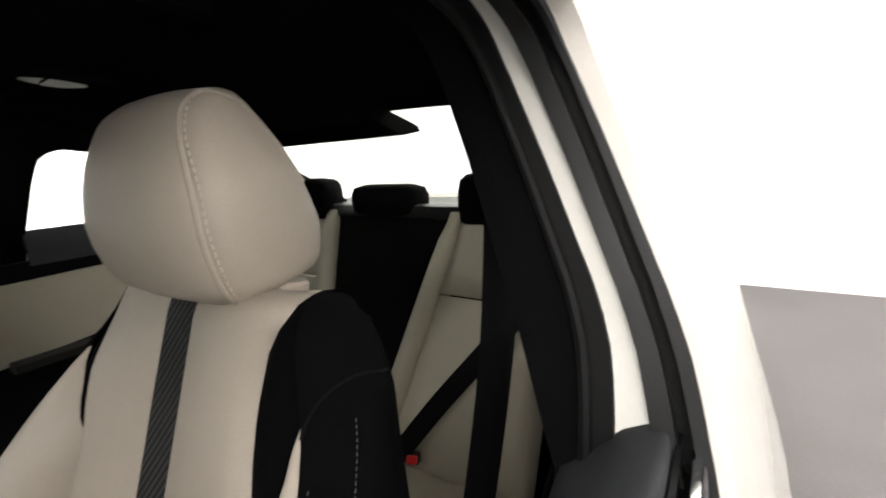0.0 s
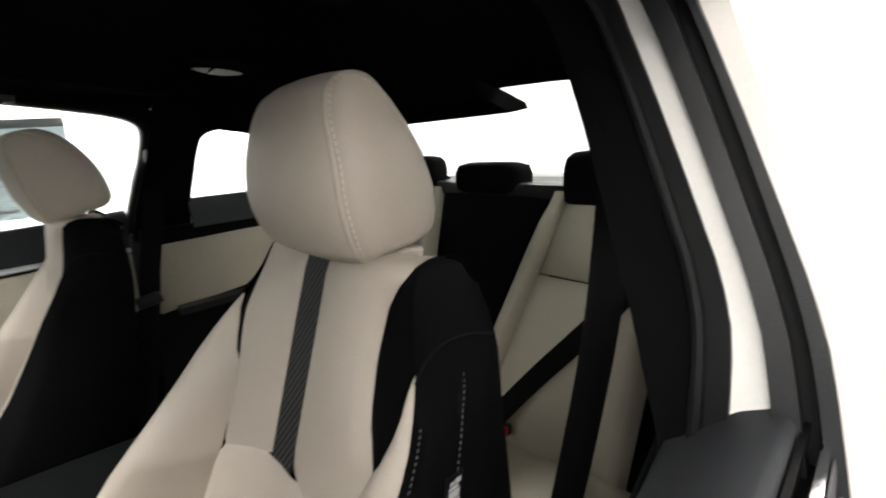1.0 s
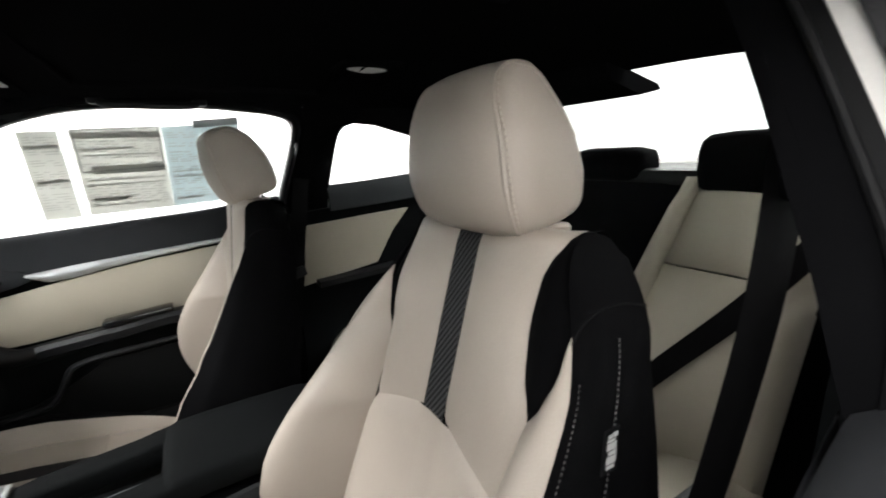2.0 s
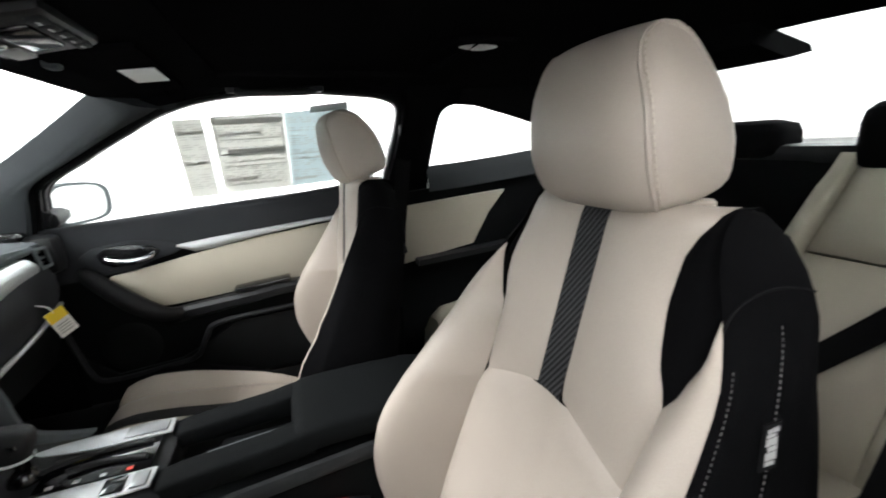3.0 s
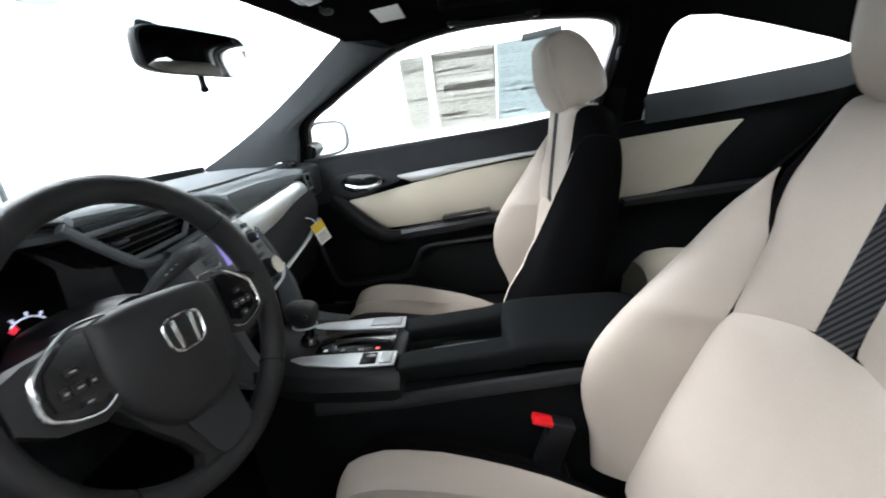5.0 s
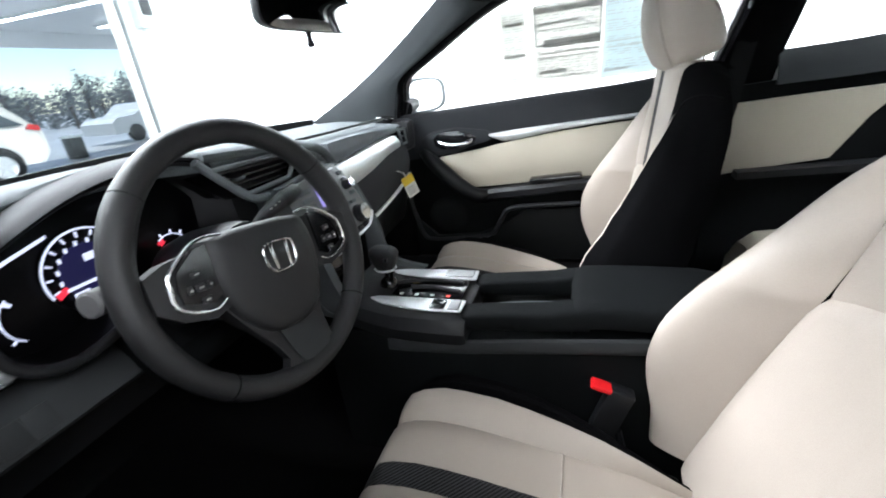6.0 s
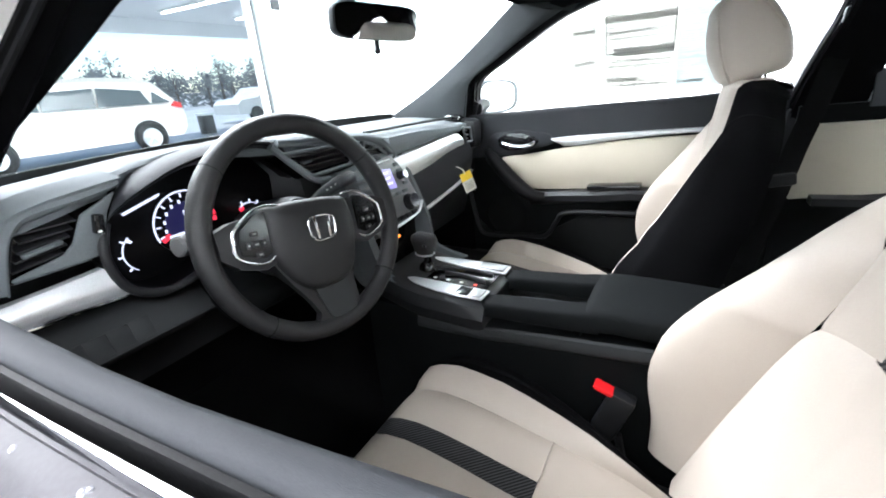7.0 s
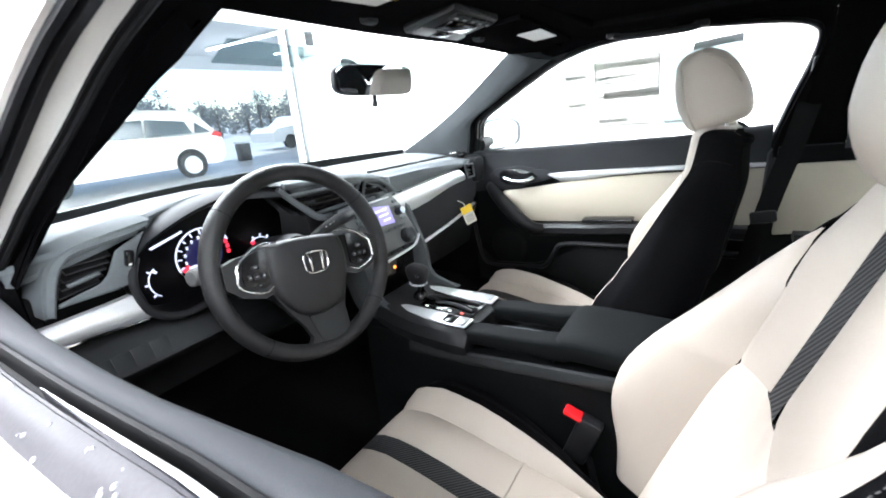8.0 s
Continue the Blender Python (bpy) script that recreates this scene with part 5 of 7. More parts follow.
def slat_vent(name, corners, n, parent, lab, skew=0.0):
    """An air vent: dark box, frame, slats and a tab between four corners (TL, TR, BR, BL)."""
    tl, tr, br, bl = (Vector(c) for c in corners)
    back = Vector((0, 0.05, -0.01))
    bm = slab(quad(tl + back, tr + back, br + back, bl + back, 3, 3), (0, 0.006, 0))
    for a, b in ((tl, tr), (tr, br), (br, bl), (bl, tl)):
        slab([[a, b], [a + back, b + back]], (0, 0.001, 0.0012), bm)
    v = part(name, bm, GLOSSY, parent, lab)
    loop = [tl, tr, br, bl, tl]
    fr = bmesh.new()
    for a, b in zip(loop, loop[1:]):
        tube([a, a.lerp(b, 0.5), b], 0.0045, 8, bm=fr, side=Vector((0.3, 1, 0.2)))
    part("vent_frame", fr, VINYL, v)
    for i in range(n):
        t = (i + 0.7) / (n + 0.4)
        a, b = tl.lerp(bl, t) + Vector((0, 0.010, 0)), tr.lerp(br, t) + Vector((0, 0.010, 0))
        part("slat", slab([[a, b], [a + Vector((0, 0.016, 0.004)), b + Vector((0, 0.016, 0.004))]], (0, 0, -0.0028)), PLASTIC, v)
    c = tl.lerp(br, 0.5) + (tr - tl).normalized() * skew
    part("vent_tab", rbox(c + Vector((0, 0.006, 0)), (0.024, 0.012, 0.006), 0.002), VINYL, v)
    for k in (0.35, 0.65):
        a, b = tl.lerp(tr, k) + Vector((0, 0.034, 0)), bl.lerp(br, k) + Vector((0, 0.034, 0))
        part("vane", slab([[a, b], [a + Vector((0, 0.012, 0)), b + Vector((0, 0.012, 0))]], (0.002, 0, 0)), PLASTIC, v)
    return v


# top pad from the windscreen to the brow
def brow(x):
    """Front edge of the top pad: y, z."""
    y = lerp([(-0.73, 0.985), (-0.60, 0.985), (-0.53, 1.0), (-0.50, 1.03), (-0.40, 1.0), (-0.30, 0.985), (-0.24, 0.965), (0.03, 0.955), (0.10, 0.965), (0.45, 0.965), (0.60, 0.985), (0.73, 1.0)], x)
    z = lerp([(-0.73, 0.942), (-0.66, 0.952), (-0.56, 0.972), (-0.50, 0.975), (-0.42, 0.990), (-0.34, 0.993), (-0.27, 0.984), (-0.10, 0.974), (0.02, 0.960), (0.10, 0.938), (0.30, 0.934), (0.50, 0.922), (0.73, 0.905)], x)
    return y, z


g = []
for i in range(57):
    x = -0.728 + 1.456 * i / 56
    yb, zb = brow(x)
    yw = 1.40 + 0.08 * (1 - (x / 0.7) ** 2)
    zw = 0.922
    row = [Vector((x, yb + 0.004, zb - 0.016)), Vector((x, yb, zb - 0.006))]
    for k in range(8):
        t = k / 7
        row.append(Vector((x, yb + 0.008 + (yw - yb) * t, zb + (zw - zb) * t + 0.012 * math.sin(math.pi * t))))
    g.append(row)
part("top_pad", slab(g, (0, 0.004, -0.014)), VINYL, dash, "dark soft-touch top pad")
# crease across the passenger side
crease = smooth_path([(0.08, 1.02, 0.951), (0.2, 1.01, 0.949), (0.4, 1.01, 0.945), (0.6, 1.04, 0.934), (0.66, 1.07, 0.93)], 5)
part("pad_crease", tube(crease, 0.004, 6), PLASTIC, dash)
# front face: main body behind everything
face = []
for i in range(25):
    x = -0.728 + 1.456 * i / 24
    yb, zb = brow(x)
    mid = lerp([(-0.7, 1.045), (-0.58, 1.06), (-0.5, 1.10), (-0.25, 1.10), (-0.2, 1.0), (0.1, 0.985), (0.7, 1.0)], x)
    face.append([Vector((x, mid, zb - 0.010)), Vector((x, mid, 0.90)), Vector((x, mid - 0.01, 0.83)), Vector((x, mid, 0.78)), Vector((x, mid + 0.03, 0.70)), Vector((x, mid + 0.10, 0.62)), Vector((x, 1.20, 0.52)), Vector((x, 1.42, 0.40))])
part("carrier", slab(face, (0, 0.012, 0)), PLASTIC, dash, "black dashboard body")

# left vent: recess, slats, wheel panel and the ridged lip round it
LV = lambda x, z, y=0.985: Vector((x, y, z))
lv_in = [(-0.534, 0.957), (-0.579, 0.949), (-0.643, 0.942), (-0.662, 0.926), (-0.686, 0.866), (-0.640, 0.866), (-0.580, 0.866), (-0.560, 0.915)]
part("vent_recess", prism([LV(x, z, 1.02) for x, z in lv_in], (0, 0.006, 0)), GLOSSY, dash, "dark vent recess")
rim = bmesh.new()
for (xa, za), (xb, zb) in zip(lv_in, lv_in[1:] + lv_in[:1]):
    slab([[LV(xa, za), LV(xb, zb)], [LV(xa, za, 1.02), LV(xb, zb, 1.02)]], (0, 0, 0.001), rim)
vent = part("left_vent", rim, GLOSSY, dash, "black slatted side vent")
panel = [(-0.538, 0.951), (-0.556, 0.925), (-0.578, 0.868), (-0.600, 0.864), (-0.683, 0.864), (-0.681, 0.870), (-0.622, 0.882), (-0.608, 0.893), (-0.588, 0.929)]
part("wheel_panel", prism([LV(x, z, 0.985) for x, z in panel], (0, 0.008, 0), 0.002), VINYL, vent, "dark grained panel beside the slats")
for k in range(5):
    t = (k + 0.6) / 5.2
    a, b = LV(-0.648, 0.930, 0.996).lerp(LV(-0.680, 0.870, 0.996), t), LV(-0.588, 0.929, 0.996).lerp(LV(-0.622, 0.878, 0.996), t)
    part("slat", slab([[a, b], [a + Vector((0, 0.018, 0.006)), b + Vector((0, 0.018, 0.006))]], (0, 0, -0.0022)), PLASTIC, vent)
part("vent_tab", rbox((-0.640, 0.991, 0.897), (0.046, 0.010, 0.006), 0.002, pose(0, 0, 0, 0, -8, 0)), VINYL, vent, "dark grey sliding tab")
for k in (0.3, 0.55, 0.8):
    a, b = LV(-0.648, 0.930, 1.012).lerp(LV(-0.588, 0.929, 1.012), k), LV(-0.680, 0.870, 1.012).lerp(LV(-0.622, 0.878, 1.012), k)
    part("vane", slab([[a, b], [a + Vector((0, 0.008, 0)), b + Vector((0, 0.008, 0))]], (0.0016, 0, 0)), PLASTIC, vent)
part("thumb_wheel", rbox((-0.574, 0.981, 0.913), (0.013, 0.012, 0.028), 0.003, pose(0, 0, 0, 0, 14, 0)), GLOSSY, vent)
part("wheel_mark", rbox((-0.577, 0.9745, 0.903), (0.005, 0.001, 0.003), 0), PAPER, vent)
lip_o = smooth_path([LV(-0.522, 0.968, 0.990), LV(-0.575, 0.964), LV(-0.630, 0.956), LV(-0.668, 0.944), LV(-0.686, 0.924), LV(-0.700, 0.880), LV(-0.704, 0.855)], 5)
lip_i = smooth_path([LV(-0.530, 0.960, 0.986), LV(-0.577, 0.953, 0.979), LV(-0.640, 0.946, 0.979), LV(-0.664, 0.931, 0.979), LV(-0.678, 0.905, 0.979), LV(-0.690, 0.866, 0.979), LV(-0.693, 0.855, 0.979)], 5)
part("vent_surround", slab([[a + Vector((-0.012, 0.03, 0.012)), a + Vector((-0.004, 0.010, 0.004)), a, a.lerp(b, 0.45) + Vector((0, 0.004, 0)), b, b + Vector((0.002, 0.003, -0.004)), b + Vector((0.002, 0.035, -0.004))] for a, b in zip(lip_o, lip_i)], (0, 0.002, 0)), VINYL, dash, "dark ridged lip round the vent")
part("dash_end", rbox((-0.728, 1.05, 0.875), (0.026, 0.12, 0.10), 0.012), PILLAR, dash)
# silver panels
def band(pts_top, pts_bot, depth, bulge, mt, lab, name="silver_panel"):
    a, b = smooth_path(pts_top, 5), smooth_path(pts_bot, 5)
    n = min(len(a), len(b))
    grid = [[a[i].lerp(b[i], t) + Vector((0, -bulge * math.sin(math.pi * t), 0)) for t in (0, 0.15, 0.4, 0.6, 0.85, 1)] for i in range(n)]
    return part(name, slab(grid, (0, depth, 0)), mt, dash, lab)


band([(-0.73, 0.985, 0.840), (-0.65, 0.985, 0.843), (-0.586, 0.988, 0.846)], [(-0.73, 0.985, 0.804), (-0.65, 0.985, 0.802), (-0.560, 0.988, 0.793)], 0.015, 0.012, SILVER, "brushed silver trim panel")
part("chrome_line", tube(smooth_path([(-0.73, 0.974, 0.806), (-0.65, 0.974, 0.803), (-0.575, 0.977, 0.796)], 4), 0.0025, 6), CHROME, dash, "thin chrome line")
band([(0.075, 0.935, 0.884), (0.25, 0.935, 0.892), (0.42, 0.945, 0.896), (0.50, 0.958, 0.892)], [(0.120, 0.930, 0.820), (0.25, 0.930, 0.832), (0.40, 0.938, 0.850), (0.53, 0.952, 0.852)], 0.02, 0.010, SILVER, "brushed silver trim panel")
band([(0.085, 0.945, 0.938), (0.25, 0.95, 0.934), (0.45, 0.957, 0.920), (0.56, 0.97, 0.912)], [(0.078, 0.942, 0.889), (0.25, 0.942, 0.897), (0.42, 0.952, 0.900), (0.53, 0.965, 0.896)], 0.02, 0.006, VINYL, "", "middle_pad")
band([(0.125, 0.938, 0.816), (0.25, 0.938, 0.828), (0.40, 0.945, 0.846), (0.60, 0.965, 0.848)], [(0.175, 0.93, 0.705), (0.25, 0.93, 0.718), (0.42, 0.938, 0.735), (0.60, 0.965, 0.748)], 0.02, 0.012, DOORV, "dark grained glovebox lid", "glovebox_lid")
part("glovebox_edge", tube(smooth_path([(0.165, 0.928, 0.702), (0.25, 0.926, 0.714), (0.42, 0.932, 0.731), (0.60, 0.960, 0.744)], 4), 0.006, 8), SILVER, dash, "silver lower edge line")
band([(0.17, 0.945, 0.695), (0.3, 0.945, 0.705), (0.45, 0.95, 0.718), (0.66, 0.98, 0.735)], [(0.17, 1.02, 0.56), (0.3, 1.02, 0.56), (0.45, 1.02, 0.56), (0.66, 1.03, 0.56)], 0.02, 0.0, PLASTIC, "", "glovebox")
slat_vent("right_vent", [(0.535, 0.955, 0.905), (0.625, 0.972, 0.897), (0.622, 0.965, 0.850), (0.545, 0.950, 0.856)], 3, dash, "black slatted side vent")
part("dash_end", rbox((0.672, 1.0, 0.87), (0.075, 0.09, 0.11), 0.025), PLASTIC, dash)
part("tweeter_pod", rbox((0.655, 1.05, 0.925), (0.07, 0.06, 0.03), 0.012, pose(0, 0, 0, 0, 8, 0)), GLOSSY, dash, "small gloss black tweeter pod")

# instrument cluster
hoodp = smooth_path([(-0.565, 1.0, 0.905), (-0.535, 0.985, 0.932), (-0.46, 0.965, 0.968), (-0.38, 0.955, 0.984), (-0.31, 0.955, 0.984), (-0.255, 0.965, 0.968), (-0.225, 0.985, 0.935), (-0.205, 1.0, 0.90)], 5)
hood_g = [[p, p + Vector((0, -0.012, 0.004)), p + Vector((0, 0.0, 0.010)), p + Vector((0, 0.06, 0.010))] for p in hoodp]
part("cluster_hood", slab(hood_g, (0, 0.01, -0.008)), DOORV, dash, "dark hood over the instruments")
inner = [[p, p + Vector((0, 0.09, -0.004))] for p in hoodp]
part("cluster_cowl", slab(inner, (0, 0, -0.004)), INSTR, dash)
part("cluster_lens", prism([(-0.578, 1.045, 0.885), (-0.53, 1.05, 0.93), (-0.44, 1.055, 0.965), (-0.33, 1.055, 0.970), (-0.25, 1.055, 0.945), (-0.215, 1.05, 0.90), (-0.23, 1.045, 0.80), (-0.50, 1.04, 0.772), (-0.57, 1.04, 0.80)], (0, 0.012, 0), 0.003), INSTR, dash, "gloss black instrument panel")
rimp = smooth_path([(-0.560, 1.0, 0.905), (-0.576, 0.985, 0.880), (-0.580, 0.980, 0.850), (-0.571, 0.976, 0.812), (-0.545, 0.972, 0.789), (-0.51, 0.970, 0.781), (-0.46, 0.975, 0.786), (-0.42, 0.985, 0.800)], 5)
part("cluster_rim", tube(rimp, 0.0075, 10), PLASTIC, dash, "dark rounded rim of the cluster")
part("cluster_floor", slab([[p, p + Vector((0.004, 0.07, 0.006))] for p in rimp], (0, 0, -0.003)), INSTR, dash)
LED_W, LED_B, LED_R = glow("white_led", (0.78, 0.80, 1.0), 1.0), glow("blue_led", (0.03, 0.025, 0.26), 0.14), glow("red_led", (1.0, 0.03, 0.06), 1.0)


def arc(cx, cz, r0, r1, a0, a1, y, mt, name, parent, n=24, lab=""):
    grid = [[Vector((cx + r * math.cos(radians(a0 + (a1 - a0) * k / n)), y, cz + r * math.sin(radians(a0 + (a1 - a0) * k / n)))) for r in (r0, r1)] for k in range(n + 1)]
    return part(name, slab(grid, (0, 0.002, 0)), mt, parent, lab)


CX, CZ = -0.425, 0.861
cl = part("tachometer", prism([Vector((CX + 0.057 * math.cos(2 * math.pi * k / 40), 1.036, CZ + 0.057 * math.sin(2 * math.pi * k / 40))) for k in range(40)], (0, 0.006, 0)), INSTR, dash, "round lit rev counter")
part("dial", prism([Vector((CX + 0.038 * math.cos(2 * math.pi * k / 40), 1.0335, CZ + 0.038 * math.sin(2 * math.pi * k / 40))) for k in range(40)], (0, 0.002, 0)), LED_B, cl, "dark blue lit display")
arc(CX, CZ, 0.0565, 0.059, 20, 200, 1.032, LED_W, "dial_ring", cl)
for k in range(9):
    a = 195 - 21 * k
    arc(CX, CZ, 0.047, 0.0545, a - 1.3, a + 1.3, 1.031, LED_W, "tick", cl, 1)
for k in range(8):
    a = radians(186 - 22 * k)
    part("numeral", rbox((CX + 0.0405 * math.cos(a), 1.0312, CZ + 0.0405 * math.sin(a)), (0.0045, 0.001, 0.0065), 0.0005), LED_W, cl)
for k in range(3):
    arc(CX, CZ, 0.048, 0.0545, -12 + 13 * k, -3 + 13 * k, 1.031, LED_R, "red_zone", cl, 3)
arc(CX, CZ, 0.038, 0.054, 195, 206, 1.031, LED_R, "needle", cl, 2)
for dx, dz, w, h in ((-0.012, -0.016, 0.052, 0.004), (-0.022, -0.028, 0.020, 0.008), (0.012, -0.028, 0.018, 0.008), (-0.012, -0.040, 0.014, 0.005), (0.004, 0.018, 0.014, 0.010)):
    part("readout", rbox((CX + dx, 1.0315, CZ + dz), (w, 0.002, h), 0), LED_W, cl)
part("telltale_line", prism([(-0.519, 1.033, 0.902), (-0.458, 1.033, 0.919), (-0.457, 1.033, 0.923), (-0.521, 1.033, 0.906)], (0, 0.002, 0)), LED_W, dash, "white lit bar")
part("telltale_line", prism([(-0.372, 1.033, 0.940), (-0.342, 1.033, 0.939), (-0.342, 1.033, 0.943), (-0.372, 1.033, 0.944)], (0, 0.002, 0)), LED_W, dash)
for cx, cz, a0, a1, sx in ((-0.505, 0.838, 125, 235, 1), (-0.300, 0.828, 40, 120, -1)):
    sg = arc(cx, cz, 0.034, 0.0356, a0, a1, 1.031, LED_W, "side_gauge", dash, 16, "small lit side gauge")
    for k in range(3):
        a = a0 + (a1 - a0) * (0.15 + 0.35 * k)
        arc(cx, cz, 0.0365, 0.042, a - 2, a + 2, 1.031, LED_W, "tick", sg, 1)
    arc(cx, cz, 0.026, 0.034, a0 + (2 if sx > 0 else 70), a0 + (12 if sx > 0 else 88), 1.031, LED_W if sx > 0 else LED_R, "tick", sg, 1)
# centre vent with its bezel
slat_vent("centre_vent", [(-0.262, 0.948, 0.955), (-0.030, 0.948, 0.946), (-0.075, 0.943, 0.902), (-0.195, 0.943, 0.900)], 4, dash, "black slatted centre vents", -0.03)
slat_vent("centre_vent", [(-0.012, 0.948, 0.944), (0.040, 0.950, 0.924), (0.068, 0.946, 0.900), (-0.030, 0.944, 0.905)], 3, dash, "black slatted centre vents")
bez = smooth_path([(-0.285, 0.945, 0.975), (-0.235, 0.938, 0.925), (-0.195, 0.935, 0.892), (-0.14, 0.934, 0.886), (-0.06, 0.934, 0.892), (0.02, 0.934, 0.895), (0.085, 0.936, 0.892), (0.075, 0.94, 0.915), (0.042, 0.945, 0.938), (-0.03, 0.946, 0.955), (-0.15, 0.946, 0.968), (-0.27, 0.946, 0.978)], 4)
part("vent_bezel", tube(bez, [0.0075] * len(bez), 8), VINYL, dash, "dark vent bezel")

# centre stack
SK = lambda x, z, d=0.0: Vector((x, 0.912 + (z - 0.898) * 0.345 - d, z + 0.3 * d))
stk = part("audio_unit", prism([SK(-0.155, 0.888), SK(0.045, 0.902), SK(0.075, 0.862), SK(0.100, 0.765), SK(0.085, 0.745), SK(-0.105, 0.738), SK(-0.135, 0.800)], (0, 0.05, -0.02), 0.004), AUDIO, dash, "grey audio and climate unit")
part("display", prism([SK(-0.062, 0.884, 0.002), SK(0.018, 0.872, 0.002), SK(0.020, 0.826, 0.002), SK(-0.064, 0.832, 0.002)], (0, -0.002, 0), 0.0006), glow("lcd", (0.40, 0.34, 0.80), 0.7), stk, "violet lit display")
for j in range(3):
    part("screen_text", rbox(SK(-0.020 + 0.006 * j, 0.866 - 0.013 * j, 0.0048), (0.044 - 0.008 * j, 0.001, 0.005), 0), glow("lcd_text", (0.85, 0.85, 1.0), 1.0), stk)
for j in range(4):
    part("key", rbox(SK(0.046 + 0.004 * j, 0.878 - 0.016 * j, 0.003), (0.018, 0.006, 0.009), 0.002, pose(0, 0, 0, -19)), VINYL, stk)
    part("key", rbox(SK(-0.095 - 0.002 * j, 0.872 - 0.016 * j, 0.003), (0.034, 0.006, 0.010), 0.002, pose(0, 0, 0, -19)), VINYL, stk)
for j in range(6):
    part("key", rbox(SK(-0.085 + 0.026 * j, 0.812, 0.003), (0.020, 0.006, 0.008), 0.002, pose(0, 0, 0, -19)), VINYL, stk)
part("slot", rbox(SK(-0.02, 0.893, 0.002), (0.10, 0.004, 0.003), 0.001, pose(0, 0, 0, -19)), SILVER, stk)
KM = pose(0, 0, 0, 90 - 19, 0, 0)
for kx, kz, r in ((0.045, 0.783, 0.019), (0.046, 0.850, 0.010), (-0.09, 0.779, 0.017)):
    kn = part("knob", lathe([(r * 1.12, 0.0), (r * 1.12, 0.006), (r, 0.008), (r * 0.95, 0.020), (r * 0.8, 0.022), (0.001, 0.022)], Matrix.Translation(SK(kx, kz, 0.001)) @ KM, 24), PLASTIC, stk, "black control knob")
    part("knob_ring", lathe([(r * 0.86, 0.0), (r * 0.98, 0.0), (r * 0.98, 0.002), (r * 0.86, 0.002)], Matrix.Translation(SK(kx, kz, 0.001)) @ KM @ Matrix.Translation((0, 0, 0.0205)), 24), CHROME, kn, "chrome ring")
for j in range(5):
    part("climate_key", rbox(SK(-0.055 + 0.026 * j, 0.756 - 0.0 * j, 0.004), (0.021, 0.008, 0.011), 0.002, pose(0, 0, 0, -19)), PLASTIC, stk)
part("silver_lip", tube(smooth_path([SK(-0.10, 0.741, 0.006), SK(-0.02, 0.744, 0.007), SK(0.06, 0.751, 0.007), SK(0.095, 0.772, 0.006)], 4), 0.0035, 8), SILVER, stk, "silver lower lip")
part("warning_lamp", rbox(SK(-0.045, 0.722, 0.004), (0.008, 0.004, 0.006), 0.001), glow("amber_led", (1.0, 0.25, 0.02), 2.0), dash, "small amber lamp")
for sx in (-1, 1):
    leg = smooth_path([(0.005 + sx * 0.125, 0.945, 0.885), (0.005 + sx * 0.118, 0.90, 0.80), (0.0 + sx * 0.120, 0.865, 0.72), (sx * 0.112, 0.845, 0.650), (sx * 0.106, 0.80, 0.630), (sx * 0.100, 0.74, 0.622)], 5)
    part("console_cheek", slab([[p + Vector((sx * 0.012, 0.03, 0)), p + Vector((sx * 0.012, 0, 0.004)), p + Vector((-sx * 0.006, -0.004, 0.006)), p + Vector((-sx * 0.016, 0.01, 0))] for p in leg], (0, 0.05, -0.03)), VINYL, dash, "dark side of the centre stack")
part("bin_panel", rbox((0, 0.95, 0.66), (0.20, 0.12, 0.16), 0.01), GLOSSY, dash)
# knee panel
knee = slab([[Vector((x, y, z)) for y, z in ((1.05, 0.792), (1.035, 0.780 - 0.06 * (x + 0.73)), (1.010, 0.772 - 0.06 * (x + 0.73)), (0.985, 0.730), (0.978, 0.712), (0.984, 0.704), (1.03, 0.690), (1.10, 0.64))] for x in (-0.73, -0.66, -0.56, -0.47, -0.42)], (0, 0.015, -0.004))
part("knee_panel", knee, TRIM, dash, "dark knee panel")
for j in range(4):
    sw = part("switch_blank", rbox((-0.660 + 0.031 * j, 0.9895, 0.7310), (0.0295, 0.008, 0.034), 0.001, pose(0, 0, 0, -26)), TRIM, dash, "blank switch cover")
    if j == 0:
        part("switch_mark", rbox((-0.660, 0.9845, 0.729), (0.012, 0.002, 0.008), 0.002, pose(0, 0, 0, -26)), INK, sw)
part("column_trim", rbox((-0.352, 0.98, 0.735), (0.20, 0.14, 0.09), 0.03, pose(0, 0, 0, 20)), PADV, dash, "black column trim")

# yellow card on its white loop
tag = thing("hang_tag", (0.47, 0.90, 0.735), "yellow and white card hanging from the glovebox", "tag")
TM = Matrix.Translation((0.462, 0.903, 0.737)) @ pose(0, 0, 0, 0, -20, -38)
TG = lambda x, z, d=0.0: TM @ Vector((x * 1.2 - 0.003, d, z * 1.2 + 0.003))
part("card", prism([TG(-0.018, 0.028), TG(0.018, 0.028), TG(0.018, -0.032), TG(-0.018, -0.032)], TM.to_3x3() @ Vector((0, 0.0012, 0)), 0.0004), PAPER, tag, "white card")
part("card_head", prism([TG(-0.018, 0.028, -0.0006), TG(0.018, 0.028, -0.0006), TG(0.018, 0.004, -0.0006), TG(-0.018, 0.004, -0.0006)], TM.to_3x3() @ Vector((0, -0.0006, 0))), YELLOW, tag, "yellow printed half")
for j in range(4):
    part("print_line", prism([TG(-0.013, -0.004 - 0.006 * j, -0.0006), TG(0.012, -0.004 - 0.006 * j, -0.0006), TG(0.012, -0.006 - 0.006 * j, -0.0006), TG(-0.013, -0.006 - 0.006 * j, -0.0006)], TM.to_3x3() @ Vector((0, -0.0004, 0))), INK, tag)
